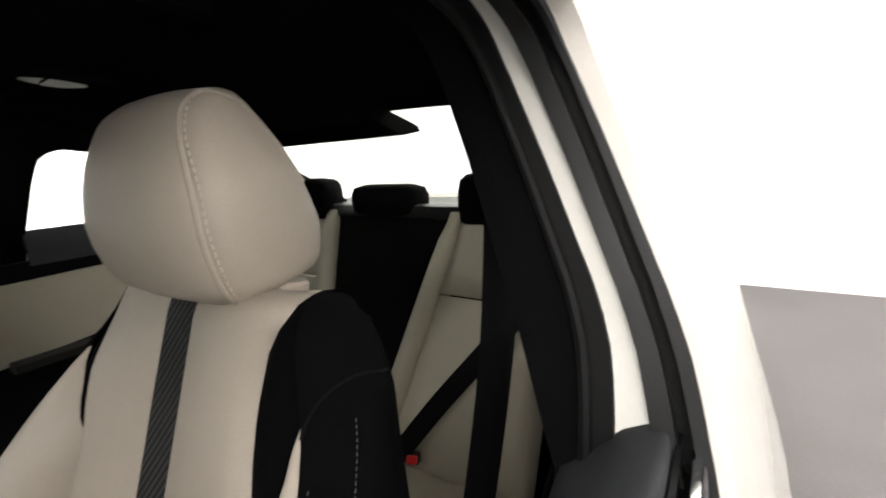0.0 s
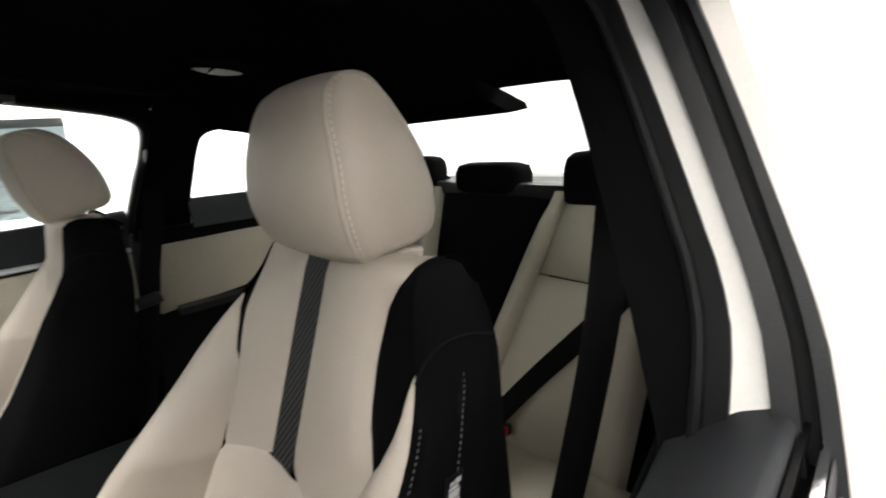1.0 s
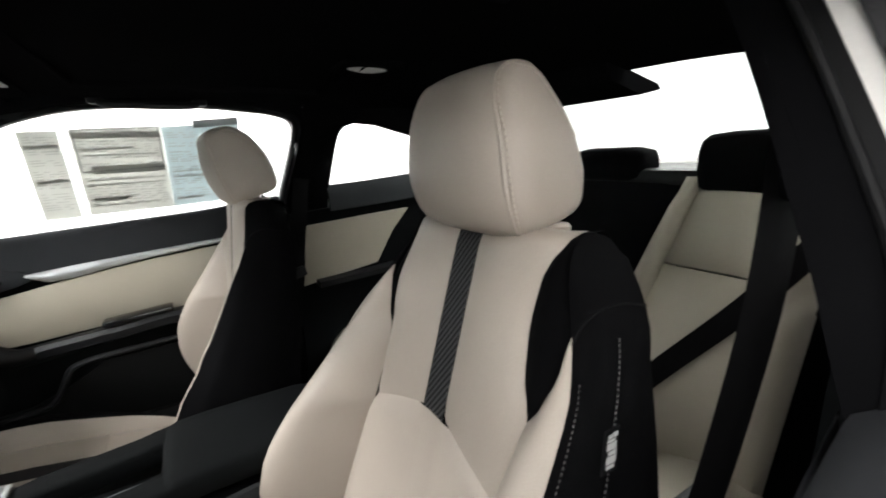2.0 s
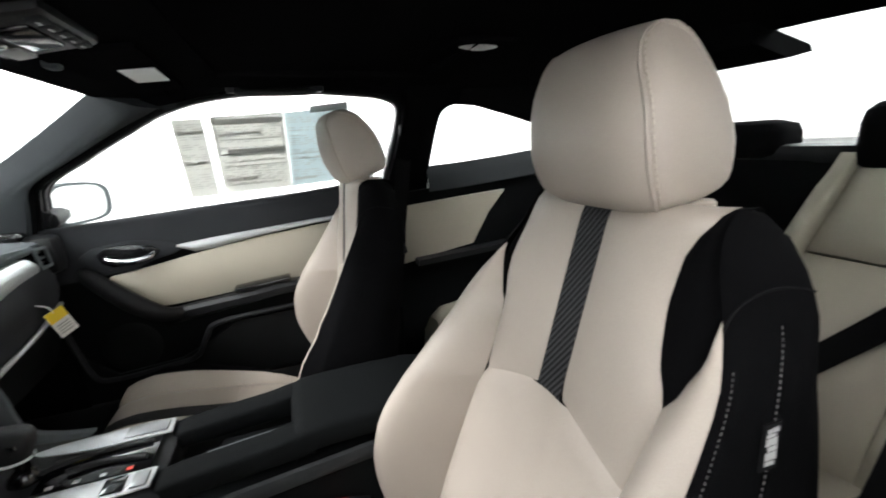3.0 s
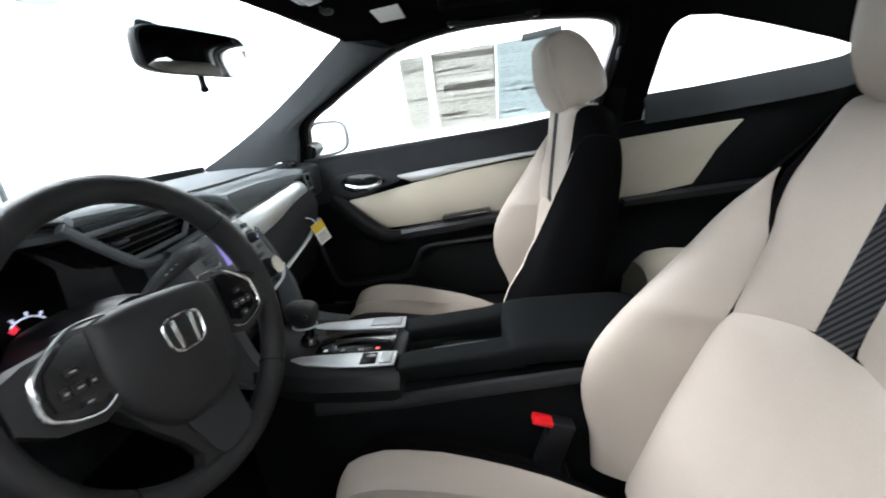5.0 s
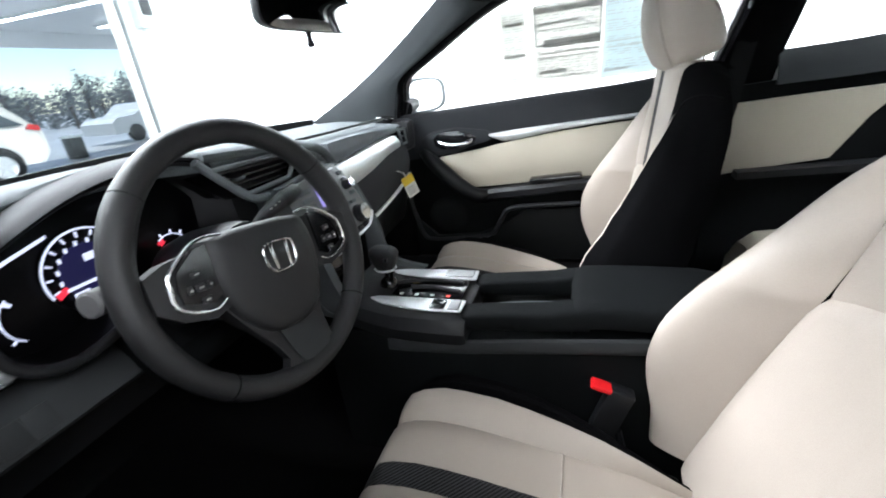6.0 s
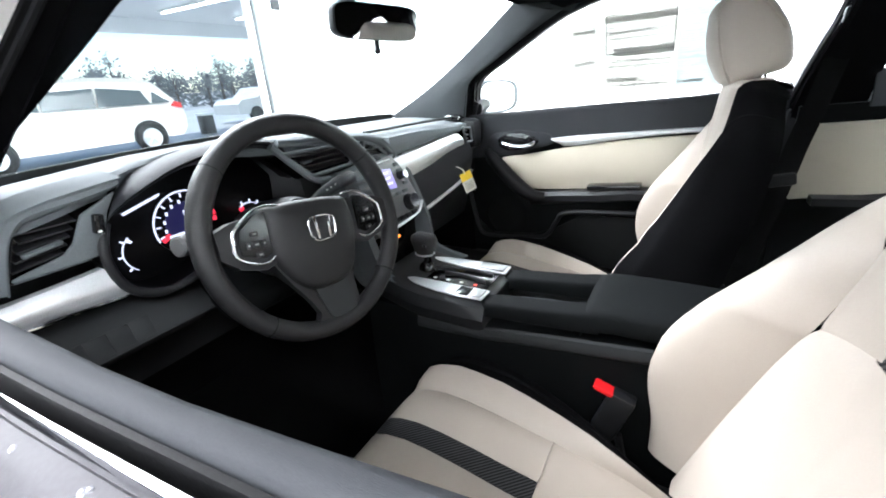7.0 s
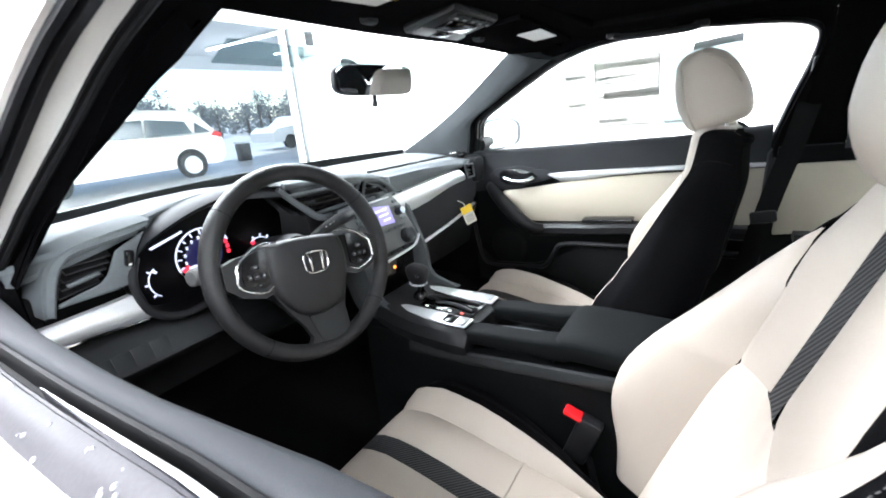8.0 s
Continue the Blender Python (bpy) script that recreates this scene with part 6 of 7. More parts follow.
part("loop", slab([[p + Vector((-0.004, 0, 0)), p + Vector((0.004, 0, 0))] for p in smooth_path([TG(0, 0.022), TG(-0.002, 0.038), TG(-0.012, 0.050), TG(-0.020, 0.060, 0.015)], 4)], (0, 0.001, 0)), PAPER, tag, "white paper loop")

# ---- centre console ----
con = thing("centre_console", (0, 0.5, 0.23), "black centre console with silver shifter trim", "console")
CXC = -0.02
body = []
for i in range(13):
    y = 0.16 + 0.74 * i / 12
    w = lerp([(0.16, 0.092), (0.58, 0.094), (0.70, 0.096), (0.90, 0.105)], y)
    zt = lerp([(0.16, 0.600), (0.40, 0.590), (0.60, 0.572), (0.90, 0.58)], y)
    body.append([Vector((CXC - w, y, 0.24)), Vector((CXC - w - 0.004, y, 0.45)), Vector((CXC - w, y, zt)), Vector((CXC + w, y, zt)), Vector((CXC + w + 0.004, y, 0.45)), Vector((CXC + w, y, 0.24))])
part("console_body", loft(body), PADV, con, "black console body")
for sx in (-1, 1):
    ridge = []
    for y, z in ((0.17, 0.598), (0.27, 0.592), (0.40, 0.579), (0.50, 0.568), (0.60, 0.556), (0.70, 0.550), (0.76, 0.548)):
        x = CXC + sx * 0.095
        ridge.append([Vector((x, y, z + 0.016)), Vector((x + sx * 0.006, y, z + 0.013)), Vector((x + sx * 0.009, y, z)), Vector((x + sx * 0.007, y, z - 0.012)), Vector((x, y, z - 0.018))])
    part("side_ridge", loft(ridge), TRIM, con, "dark grey raised side edge")
# arm pad with side rails
arm = []
for y, z, k in ((0.10, 0.645, 0.75), (0.115, 0.660, 0.96), (0.16, 0.667, 1.0), (0.25, 0.668, 1.0), (0.33, 0.667, 1.0), (0.372, 0.664, 1.0), (0.388, 0.657, 0.985), (0.394, 0.645, 0.96)):
    arm.append([Vector((CXC + 0.096 * k * sgn_pow(math.cos(a), 0.35), y, z - 0.028 + 0.028 * sgn_pow(math.sin(a), 0.5))) for a in (2 * math.pi * q / 28 for q in range(28))])
part("arm_pad", loft(arm), PADV, con, "soft black arm pad", smooth=60)
for sx in (-1, 1):
    rail = []
    for y, z, k in ((0.36, 0.657, 1.0), (0.40, 0.652, 1.0), (0.43, 0.646, 1.0), (0.46, 0.643, 1.0), (0.52, 0.637, 1.0), (0.57, 0.632, 1.0), (0.597, 0.627, 0.97), (0.608, 0.618, 0.88)):
        low = lerp([(0.36, 0.608), (0.61, 0.592)], y)
        rail.append([Vector((CXC + sx * 0.068 + 0.028 * k * sgn_pow(math.cos(a), 0.4), y, (z + low) / 2 + (z - low) / 2 * sgn_pow(math.sin(a), 0.5))) for a in (2 * math.pi * q / 24 for q in range(24))])
    part("side_rail", loft(rail), PADV, con, "soft black side rail", smooth=60)
part("cup_well", slab([[Vector((CXC + x, y, 0.580)) for x in (-0.045, 0, 0.045)] for y in (0.38, 0.48, 0.60)], (0, 0, -0.01)), PADV, con)
part("cup_slider", rbox((CXC + 0.004, 0.46, 0.592), (0.066, 0.12, 0.014), 0.004), PADV, con)
part("well_edge", tube([Vector((CXC - 0.036, 0.40, 0.638)), Vector((CXC - 0.036, 0.47, 0.632)), Vector((CXC - 0.036, 0.53, 0.626))], 0.003, 6), VINYL, con)
part("well_front", rbox((CXC, 0.594, 0.596), (0.09, 0.012, 0.05), 0.004), PLASTIC, con)
# shifter surround
sh = []
for y, w, z in ((0.590, 0.098, 0.622), (0.605, 0.104, 0.626), (0.66, 0.107, 0.628), (0.74, 0.107, 0.630), (0.80, 0.102, 0.638), (0.86, 0.098, 0.652)):
    sh.append([Vector((CXC - w, y, z - 0.062)), Vector((CXC - w - 0.012, y, z - 0.030)), Vector((CXC - w - 0.002, y, z - 0.006)), Vector((CXC - w + 0.010, y, z)), Vector((CXC + w - 0.010, y, z)), Vector((CXC + w + 0.002, y, z - 0.006)), Vector((CXC + w + 0.012, y, z - 0.030)), Vector((CXC + w, y, z - 0.062))])
sur = part("shifter_surround", loft(sh), PLASTIC, con, "dark shifter surround")
for sx in (-1, 1):
    pts = [(0.046, 0.598), (0.090, 0.600), (0.094, 0.65), (0.090, 0.71), (0.080, 0.775), (0.066, 0.81), (0.054, 0.79), (0.046, 0.71)]
    part("silver_plate", prism([Vector((CXC + sx * x, y, 0.6305 + 0.05 * max(0, y - 0.72))) for x, y in pts], (0, 0, 0.004), 0.0015), SILVER, sur, "bright silver side plate")
    for yy, dy, mt in ((0.616, 0.022, SATIN), (0.650, 0.030, GLOSSY)) if sx < 0 else ((0.640, 0.066, SATIN),):
        part("button", rbox((CXC + sx * 0.070, yy, 0.6355), (0.034, dy, 0.005), 0.002), mt, sur)
gate = part("gate_plate", prism([Vector((CXC + x, y, 0.6305)) for x, y in ((-0.042, 0.61), (0.042, 0.61), (0.040, 0.77), (0.026, 0.81), (-0.026, 0.81), (-0.040, 0.77))], (0, 0, 0.003), 0.001), GLOSSY, sur)
part("gate_rib", tube(smooth_path([(CXC + 0.025, 0.62, 0.636), (CXC + 0.028, 0.69, 0.638), (CXC + 0.012, 0.75, 0.640), (CXC - 0.01, 0.78, 0.642)], 4), 0.004, 8), PLASTIC, gate)
part("gate_rib", tube(smooth_path([(CXC - 0.015, 0.62, 0.636), (CXC - 0.005, 0.68, 0.638), (CXC - 0.012, 0.73, 0.640)], 4), 0.005, 8), PLASTIC, gate)
for k in range(4):
    part("gear_mark", rbox((CXC - 0.034, 0.64 + 0.035 * k, 0.6345), (0.006, 0.008, 0.001), 0), PAPER if k else glow("red_mark", (1, 0.08, 0.05), 1.0), gate)
lever = part("shift_lever", lathe([(0.022, 0.0), (0.020, 0.012), (0.010, 0.022), (0.009, 0.050)], Matrix.Translation((CXC, 0.788, 0.634)) @ pose(0, 0, 0, 8, 0, 0), 16), GLOSSY, con, "black shift lever with a chrome ring")
kb = []
for z, w, d in ((0.668, 0.010, 0.010), (0.672, 0.015, 0.018), (0.682, 0.019, 0.024), (0.696, 0.022, 0.029), (0.708, 0.0235, 0.031), (0.716, 0.022, 0.029), (0.721, 0.017, 0.023), (0.723, 0.008, 0.010)):
    kb.append([Vector((CXC - 0.004 + w * sgn_pow(math.cos(a), 0.6), 0.789 + d * sgn_pow(math.sin(a), 0.6), z + 0.006 + 0.10 * d * math.sin(a))) for a in (2 * math.pi * q / 24 for q in range(24))])
part("shift_knob", loft(kb), WHEEL, lever, "dark leather shift knob", smooth=70)
part("knob_band", tube([Vector((CXC - 0.004 + 0.020 * math.cos(a), 0.789 + 0.024 * math.sin(a), 0.679)) for a in (2 * math.pi * q / 24 for q in range(25))], 0.0022, 6), SILVER, lever)
part("release_button", rbox((CXC - 0.0265, 0.775, 0.708), (0.004, 0.010, 0.008), 0.001), CHROME, lever)

# ---- belts and buckles ----
rbk = thing("seat_belt_buckle", (-0.24, -0.515, 0.48), "black rear belt buckle with a red button on the bench", "buckle")
part("buckle_body", rbox((-0.240, -0.500, 0.502), (0.030, 0.060, 0.026), 0.005, pose(0, 0, 0, 25, 0, 25)), PLASTIC, rbk, "black buckle body")
part("red_button", rbox((-0.254, -0.472, 0.516), (0.024, 0.012, 0.018), 0.003, pose(0, 0, 0, 25, 0, 25)), RED, rbk, "red release button")
bk = thing("seat_belt_buckle", (-0.128, 0.322, 0.30), "black belt buckle with a red button beside the driver seat", "buckle")
part("buckle_body", rbox((-0.130, 0.318, 0.455), (0.030, 0.048, 0.11), 0.006, pose(0, 0, 0, 18)), PLASTIC, bk, "black buckle body")
part("red_button", rbox((-0.132, 0.337, 0.512), (0.026, 0.040, 0.012), 0.004, pose(0, 0, 0, 18)), RED, bk, "red release button")
part("stalk", tube([Vector((-0.13, 0.27, 0.28)), Vector((-0.13, 0.29, 0.35)), Vector((-0.13, 0.305, 0.41))], 0.008, 8), PLASTIC, bk)


def strap(path, width, across, bm=None):
    across = Vector(across).normalized() * width / 2
    return slab([[p - across, p, p + across] for p in smooth_path(path, 5)], (0.0005, -0.0015, 0), bm)


for side, shift in ((-1, LSHIFT), (1, 0.0)):
    b = thing("front_seat_belt", (side * 0.62 + shift, -0.1, 0.3), "black front seat belt hanging from the pillar", "seat belt", "front belts")
    X = lambda x, y, z: Vector((side * x + shift, y - 0.070, z))
    if side > 0:
        X = lambda x, y, z: Vector((x, y, z))
        part("webbing", strap([X(0.600, -0.040, 1.150), X(0.612, -0.022, 1.06), X(0.606, -0.004, 0.95), X(0.585, 0.018, 0.85), X(0.555, 0.034, 0.775), X(0.548, 0.060, 0.62), X(0.56, 0.09, 0.40)], 0.047, (0.15, 1, 0.15)), BELT, b, "black webbing")
        part("guide_loop", rbox(X(0.602, -0.045, 1.152), (0.020, 0.066, 0.040), 0.008), PLASTIC, b, "black belt guide")
        part("tongue", rbox(X(0.545, 0.036, 0.775), (0.018, 0.060, 0.032), 0.006, pose(0, 0, 0, -12)), PLASTIC, b, "black belt tongue")
        continue
    part("webbing", strap([X(0.590, -0.105, 1.135), X(0.592, -0.098, 1.06), X(0.590, -0.088, 0.95), X(0.578, -0.070, 0.80), X(0.560, -0.045, 0.62), X(0.555, -0.03, 0.45), X(0.56, -0.02, 0.30)], 0.048, (0.38, 1, 0)), BELT, b, "black webbing")
    part("guide_loop", rbox(X(0.592, -0.105, 1.145), (0.020, 0.066, 0.040), 0.008), PLASTIC, b, "black belt guide")
    part("guide_cover", rbox(X(0.612, -0.12, 1.13), (0.03, 0.06, 0.14), 0.014, pose(0, 0, 0, 0, side * 18, 0)), PILLAR, b)
    part("tongue", rbox(X(0.560, -0.052, 0.73), (0.016, 0.055, 0.035), 0.005), PLASTIC, b, "black belt tongue")
    part("tongue_plate", rbox(X(0.558, -0.046, 0.70), (0.004, 0.034, 0.03), 0.002), CHROME, b)
r = thing("rear_seat_belt", (-0.3, -0.6, 0.45), "black rear seat belt lying over the bench", "seat belt", "rear belts")
part("webbing", strap([Vector((-0.50, RB(0.93) + 0.055, 0.93)), Vector((-0.42, RB(0.80) + 0.06, 0.80)), Vector((-0.30, RB(0.64) + 0.06, 0.64)), Vector((-0.22, RB(0.52) + 0.07, 0.52))], 0.045, (1, 0, 0.8)), BELT, r, "black webbing")
for bx, bz in ((-0.19, 0.49), (-0.15, 0.47)):
    rb = thing("rear_buckle", (bx, -0.47, 0.46), "black rear belt buckle with a red button", "buckle", "rear buckles")
    part("buckle_body", rbox((bx, -0.455, bz), (0.030, 0.05, 0.022), 0.005, pose(0, 0, 0, 25, 0, 20)), PLASTIC, rb)
    part("red_button", rbox((bx + 0.004, -0.432, bz + 0.010), (0.026, 0.014, 0.016), 0.003, pose(0, 0, 0, 25, 0, 20)), RED, rb, "red release button")

# ---- overhead ----
part("sunroof_shade", slab([[Vector((x, y, roof_z(x, y) - 0.003)) for x in (-0.36, -0.18, 0, 0.18, 0.36)] for y in (-0.02, 0.15, 0.30, 0.45)], (0, 0, -0.004)), LINER, car, "black sunroof shade")
edge = [Vector((x, y, roof_z(x, y) - 0.006)) for x, y in ((-0.38, -0.04), (0.38, -0.04), (0.38, 0.47), (-0.38, 0.47), (-0.38, -0.04))]
part("sunroof_frame", tube([p for a, b in zip(edge, edge[1:]) for p in (a, a.lerp(b, 0.5))] + [edge[-1]], 0.012, 8), LINER, car)
dl = thing("dome_lamp", (0.03, -0.06, 1.29), "white dome lamp in a black bezel", "lamp")
zr = roof_z(0.08, -0.06)
part("bezel", rbox((0.085, -0.058, zr - 0.006), (0.10, 0.13, 0.014), 0.006), LINER, dl, "black lamp bezel")
lens = [[Vector((0.085 + 0.030 * math.cos(a) * k, -0.058 + 0.052 * math.sin(a) * k, zr - 0.010 - 0.009 * (1 - k * k))) for a in (2 * math.pi * q / 24 for q in range(24))] for k in (1.0, 0.9, 0.7, 0.4, 0.1)]
part("lens", loft(lens), LENSW, dl, "frosted white lens")
oc = thing("overhead_console", (0.0, 0.65, 1.24), "grey overhead map light console", "map light")
OM = Matrix.Translation((0.010, 0.657, 1.2865)) @ pose(0, 0, 0, -11)
def set_in(bm):
    bmesh.ops.transform(bm, matrix=OM, verts=bm.verts)
    return bm
part("housing", set_in(rbox((0, 0, 0), (0.190, 0.130, 0.022), 0.010)), PLASTIC, oc, "dark grey housing")
part("pocket_door", set_in(rbox((0, -0.008, -0.012), (0.105, 0.044, 0.008), 0.004)), GLOSSY, oc, "black sunglasses pocket door")
for dx in (-0.060, 0.060):
    part("map_lens", set_in(rbox((dx, 0.034, -0.012), (0.052, 0.028, 0.008), 0.004)), LENSG, oc, "frosted map light lens")
part("lamp_switch", set_in(rbox((0, 0.034, -0.012), (0.040, 0.022, 0.008), 0.004)), GLOSSY, oc)
for k in range(5):
    part("button", set_in(rbox((-0.064 + 0.032 * k, -0.046, -0.012), (0.028, 0.020, 0.008), 0.003)), TRIM, oc, "grey push button")
    part("button_mark", set_in(rbox((-0.064 + 0.032 * k, -0.046, -0.0164), (0.012, 0.003, 0.001), 0)), LENSG, oc)


def sun_visor(sx):
    v = thing("sun_visor", (sx * 0.33, 0.66, 1.24), "black folded sun visor with a pale label" , "sun visor", "visors")
    g = [[Vector((sx * (0.13 + 0.37 * i / 8), 0.555 + 0.145 * j / 5 - 0.03 * (i / 8) ** 2 * (j / 5), roof_z(0.13 + 0.37 * i / 8, 0.555 + 0.145 * j / 5) - 0.014)) for j in range(6)] for i in range(9)]
    part("blade", slab(g, (0, 0, 0.010)), LINER, v, "black fabric blade")
    part("clip", rbox((sx * 0.205, 0.700, roof_z(0.205, 0.700) - 0.012), (0.030, 0.024, 0.02), 0.006), TRIM, v)
    if sx > 0:
        lab = [[Vector((x, y, roof_z(x, y) - 0.0165)) for x in (0.272, 0.392)] for y in (0.562, 0.624)]
        part("vanity_cover", slab(lab, (0, 0, -0.002)), LENSW, v, "pale vanity mirror label")
    else:
        lab = [[Vector((x, y, roof_z(x, y) - 0.0165)) for x in (-0.40, -0.265)] for y in (0.565, 0.630)]
        lb = part("warning_label", slab(lab, (0, 0, -0.001)), PAPER, v, "white and yellow warning label")
        part("label_band", slab([[Vector((x, y, roof_z(x, y) - 0.0185)) for x in (-0.33, -0.265)] for y in (0.570, 0.590)], (0, 0, -0.001)), YELLOW, lb)
        for j in range(3):
            part("print_line", slab([[Vector((x, y, roof_z(x, y) - 0.0185)) for x in (-0.39, -0.345)] for y in (0.580 + 0.014 * j, 0.585 + 0.014 * j)], (0, 0, -0.001)), INK, lb)
    return v


sun_visor(1)
sun_visor(-1)
gh = thing("grab_handle", (0.55, 0.37, 1.24), "black roof grab handle over the window", "handle")
part("grip", tube(smooth_path([(0.548, 0.445, 1.276), (0.530, 0.432, 1.267), (0.524, 0.38, 1.264), (0.524, 0.30, 1.264), (0.530, 0.248, 1.267), (0.548, 0.235, 1.276)], 4), 0.009, 10), PLASTIC, gh)
for yy in (0.448, 0.232):
    part("mount", rbox((0.546, yy, 1.277), (0.03, 0.035, 0.02), 0.006), PLASTIC, gh)

# inside mirror
mv = thing("inside_mirror", (-0.02, 0.90, 1.19), "black inside mirror on a windscreen stalk", "mirror")
MM = look((-0.024, 0.857, 1.190), (-0.238, -0.12, 1.125)) @ pose(0, 0, 0, 0, 0, 1)
ML = lambda x, y, z=0.0: MM @ Vector((x, y, z))
def mshape(k, z):
    return [ML(0.113 * k * sgn_pow(math.cos(a), 0.35) , 0.034 * k * sgn_pow(math.sin(a), 0.45) * (1 - 0.06 * math.cos(a)), z) for a in (2 * math.pi * q / 40 for q in range(40))]
part("housing", loft([mshape(1.0, 0.0), mshape(1.02, 0.006), mshape(1.0, 0.016), mshape(0.85, 0.030), mshape(0.45, 0.042)]), PLASTIC, mv, "black mirror housing")
part("mirror_glass", prism([p for p in mshape(0.965, -0.0005)], MM.to_3x3() @ Vector((0, 0, -0.001))), MIRROR, mv, "mirror glass")
part("dip_lever", tube([ML(0.0, -0.030, 0.01), ML(0.004, -0.045, 0.004), ML(0.010, -0.056, -0.004)], [0.006, 0.005, 0.007], 8), PLASTIC, mv)
part("stalk", tube(smooth_path([(-0.03, 0.885, 1.20), (-0.045, 0.905, 1.225), (-0.05, 0.93, 1.235)], 4), 0.011, 10), PLASTIC, mv)
# tint and red sticker at the windscreen
part("windscreen_tint", slab([[Vector((x, 0.895 - 0.05 * (x / 0.5) ** 2 - 0.06 * t, 1.215 + 0.028 * t)) for x in (-0.42, -0.25, -0.1, 0.05, 0.18)] for t in (0, 0.5, 1)], (0, 0.001, 0.001)), glass("tint", (0.60, 0.66, 0.67), 0.02), car, "grey shade band on the windscreen").visible_shadow = False
part("red_sticker", rbox((0.492, 0.827, 1.2165), (0.024, 0.002, 0.013), 0, pose(0, 0, 0, -40, 0, 25)), RED, car, "small red sticker on the windscreen")

# price sheets on the far window
st = thing("window_sticker", (0.70, 0.4, 0.98), "white and blue printed price sheets on the window", "sticker")
def SW(y, z, d=0.0):
    return Vector((side_x(z) + 0.0335 - d, y, z))
def sheet(y0, y1, z0a, z0b, z1a, z1b, mt, name, lab, d=0.0):
    return part(name, slab([[SW(y0 + (y1 - y0) * i / 4, (z0a + (z0b - z0a) * i / 4) * (1 - t) + (z1a + (z1b - z1a) * i / 4) * t, d) for t in (0, 0.5, 1)] for i in range(5)], (0.0006, 0, 0)), mt, st, lab)
SHEET, SHEETB, PRINT = (glass_paper(n, c) for n, c in (("sheet_white", (0.72, 0.72, 0.695)), ("sheet_blue", (0.635, 0.695, 0.71)), ("sheet_print", (0.575, 0.57, 0.555))))
PRINT_D = glass_paper("sheet_dark_print", (0.34, 0.35, 0.35))
sheet(0.628, 0.550, 1.210, 1.213, 0.985, 0.988, SHEET, "sheet", "narrow printed sheet")
sheet(0.530, 0.330, 1.214, 1.222, 0.990, 0.998, SHEET, "sheet", "wide printed sheet")
sheet(0.329, 0.135, 1.222, 1.236, 0.998, 1.008, SHEETB, "sheet", "pale blue printed sheet")
for y0, y1, z, h in ((0.620, 0.556, 1.172, 0.010), (0.620, 0.556, 1.085, 0.008), (0.525, 0.335, 1.200, 0.016), (0.515, 0.40, 1.165, 0.006), (0.515, 0.345, 1.150, 0.004), (0.500, 0.335, 1.112, 0.022), (0.515, 0.34, 1.085, 0.004), (0.515, 0.34, 1.072, 0.004), (0.515, 0.43, 1.030, 0.012), (0.515, 0.36, 1.015, 0.004), (0.320, 0.20, 1.10, 0.004), (0.320, 0.20, 1.085, 0.004), (0.320, 0.25, 1.02, 0.008)):
    sheet(y0, y1, z + h / 2, z + h / 2 + 0.004, z - h / 2, z - h / 2 + 0.004, PRINT, "print_bar", "", 0.001)
sheet(0.252, 0.136, 1.2385, 1.2495, 1.2185, 1.2295, PRINT_D, "heading_bar", "dark printed heading", 0.001)
for y0, y1, z0, z1 in ((0.524, 0.336, 1.216, 1.213), (0.524, 0.336, 1.110, 1.107), (0.524, 0.521, 1.216, 1.107), (0.339, 0.336, 1.216, 1.107)):
    sheet(y0, y1, z0, z0 + 0.008, z1, z1 + 0.008, PRINT_D, "box_rule", "", 0.001)
rng = random.Random(3)
bm = bmesh.new()
for y0, y1, za, zb in ((0.620, 0.556, 1.195, 1.000), (0.522, 0.340, 1.185, 1.005), (0.320, 0.150, 1.205, 1.020)):
    z = za
    while z > zb:
        y = y0
        while y > y1 + 0.01:
            w = min(y - y1, rng.uniform(0.008, 0.035))
            h = rng.uniform(0.0018, 0.0030)
            slab([[SW(y, z + h, 0.0012), SW(y, z, 0.0012)], [SW(y - w, z + h + 0.001, 0.0012), SW(y - w, z + 0.001, 0.0012)]], (0.0003, 0, 0), bm)
            y -= w + rng.uniform(0.003, 0.02)
        z -= rng.choice((0.006, 0.006, 0.008, 0.016))
part("small_print", bm, PRINT, st, "rows of small grey print", kind="stuff")
cu = bpy.data.curves.new("number", "FONT")
cu.body, cu.size, cu.extrude = "34", 0.034, 0.0003
tx = new("number_print", cu)
tx.matrix_world = Matrix.Translation(SW(0.350, 1.185, 0.0015)) @ Matrix(((0, 0.36, 1, 0), (1, 0, 0, 0), (0, 0.93, -0.36, 0), (0, 0, 0, 1)))
dg = bpy.context.evaluated_depsgraph_get()
me = bpy.data.meshes.new_from_object(tx.evaluated_get(dg))
mw = tx.matrix_world.copy()
bpy.data.objects.remove(tx)
bt = bmesh.new()
bt.from_mesh(me)
bmesh.ops.transform(bt, matrix=mw, verts=bt.verts)
part("number_print", bt, PRINT_D, st, "mirrored 34 printed on the sheet")

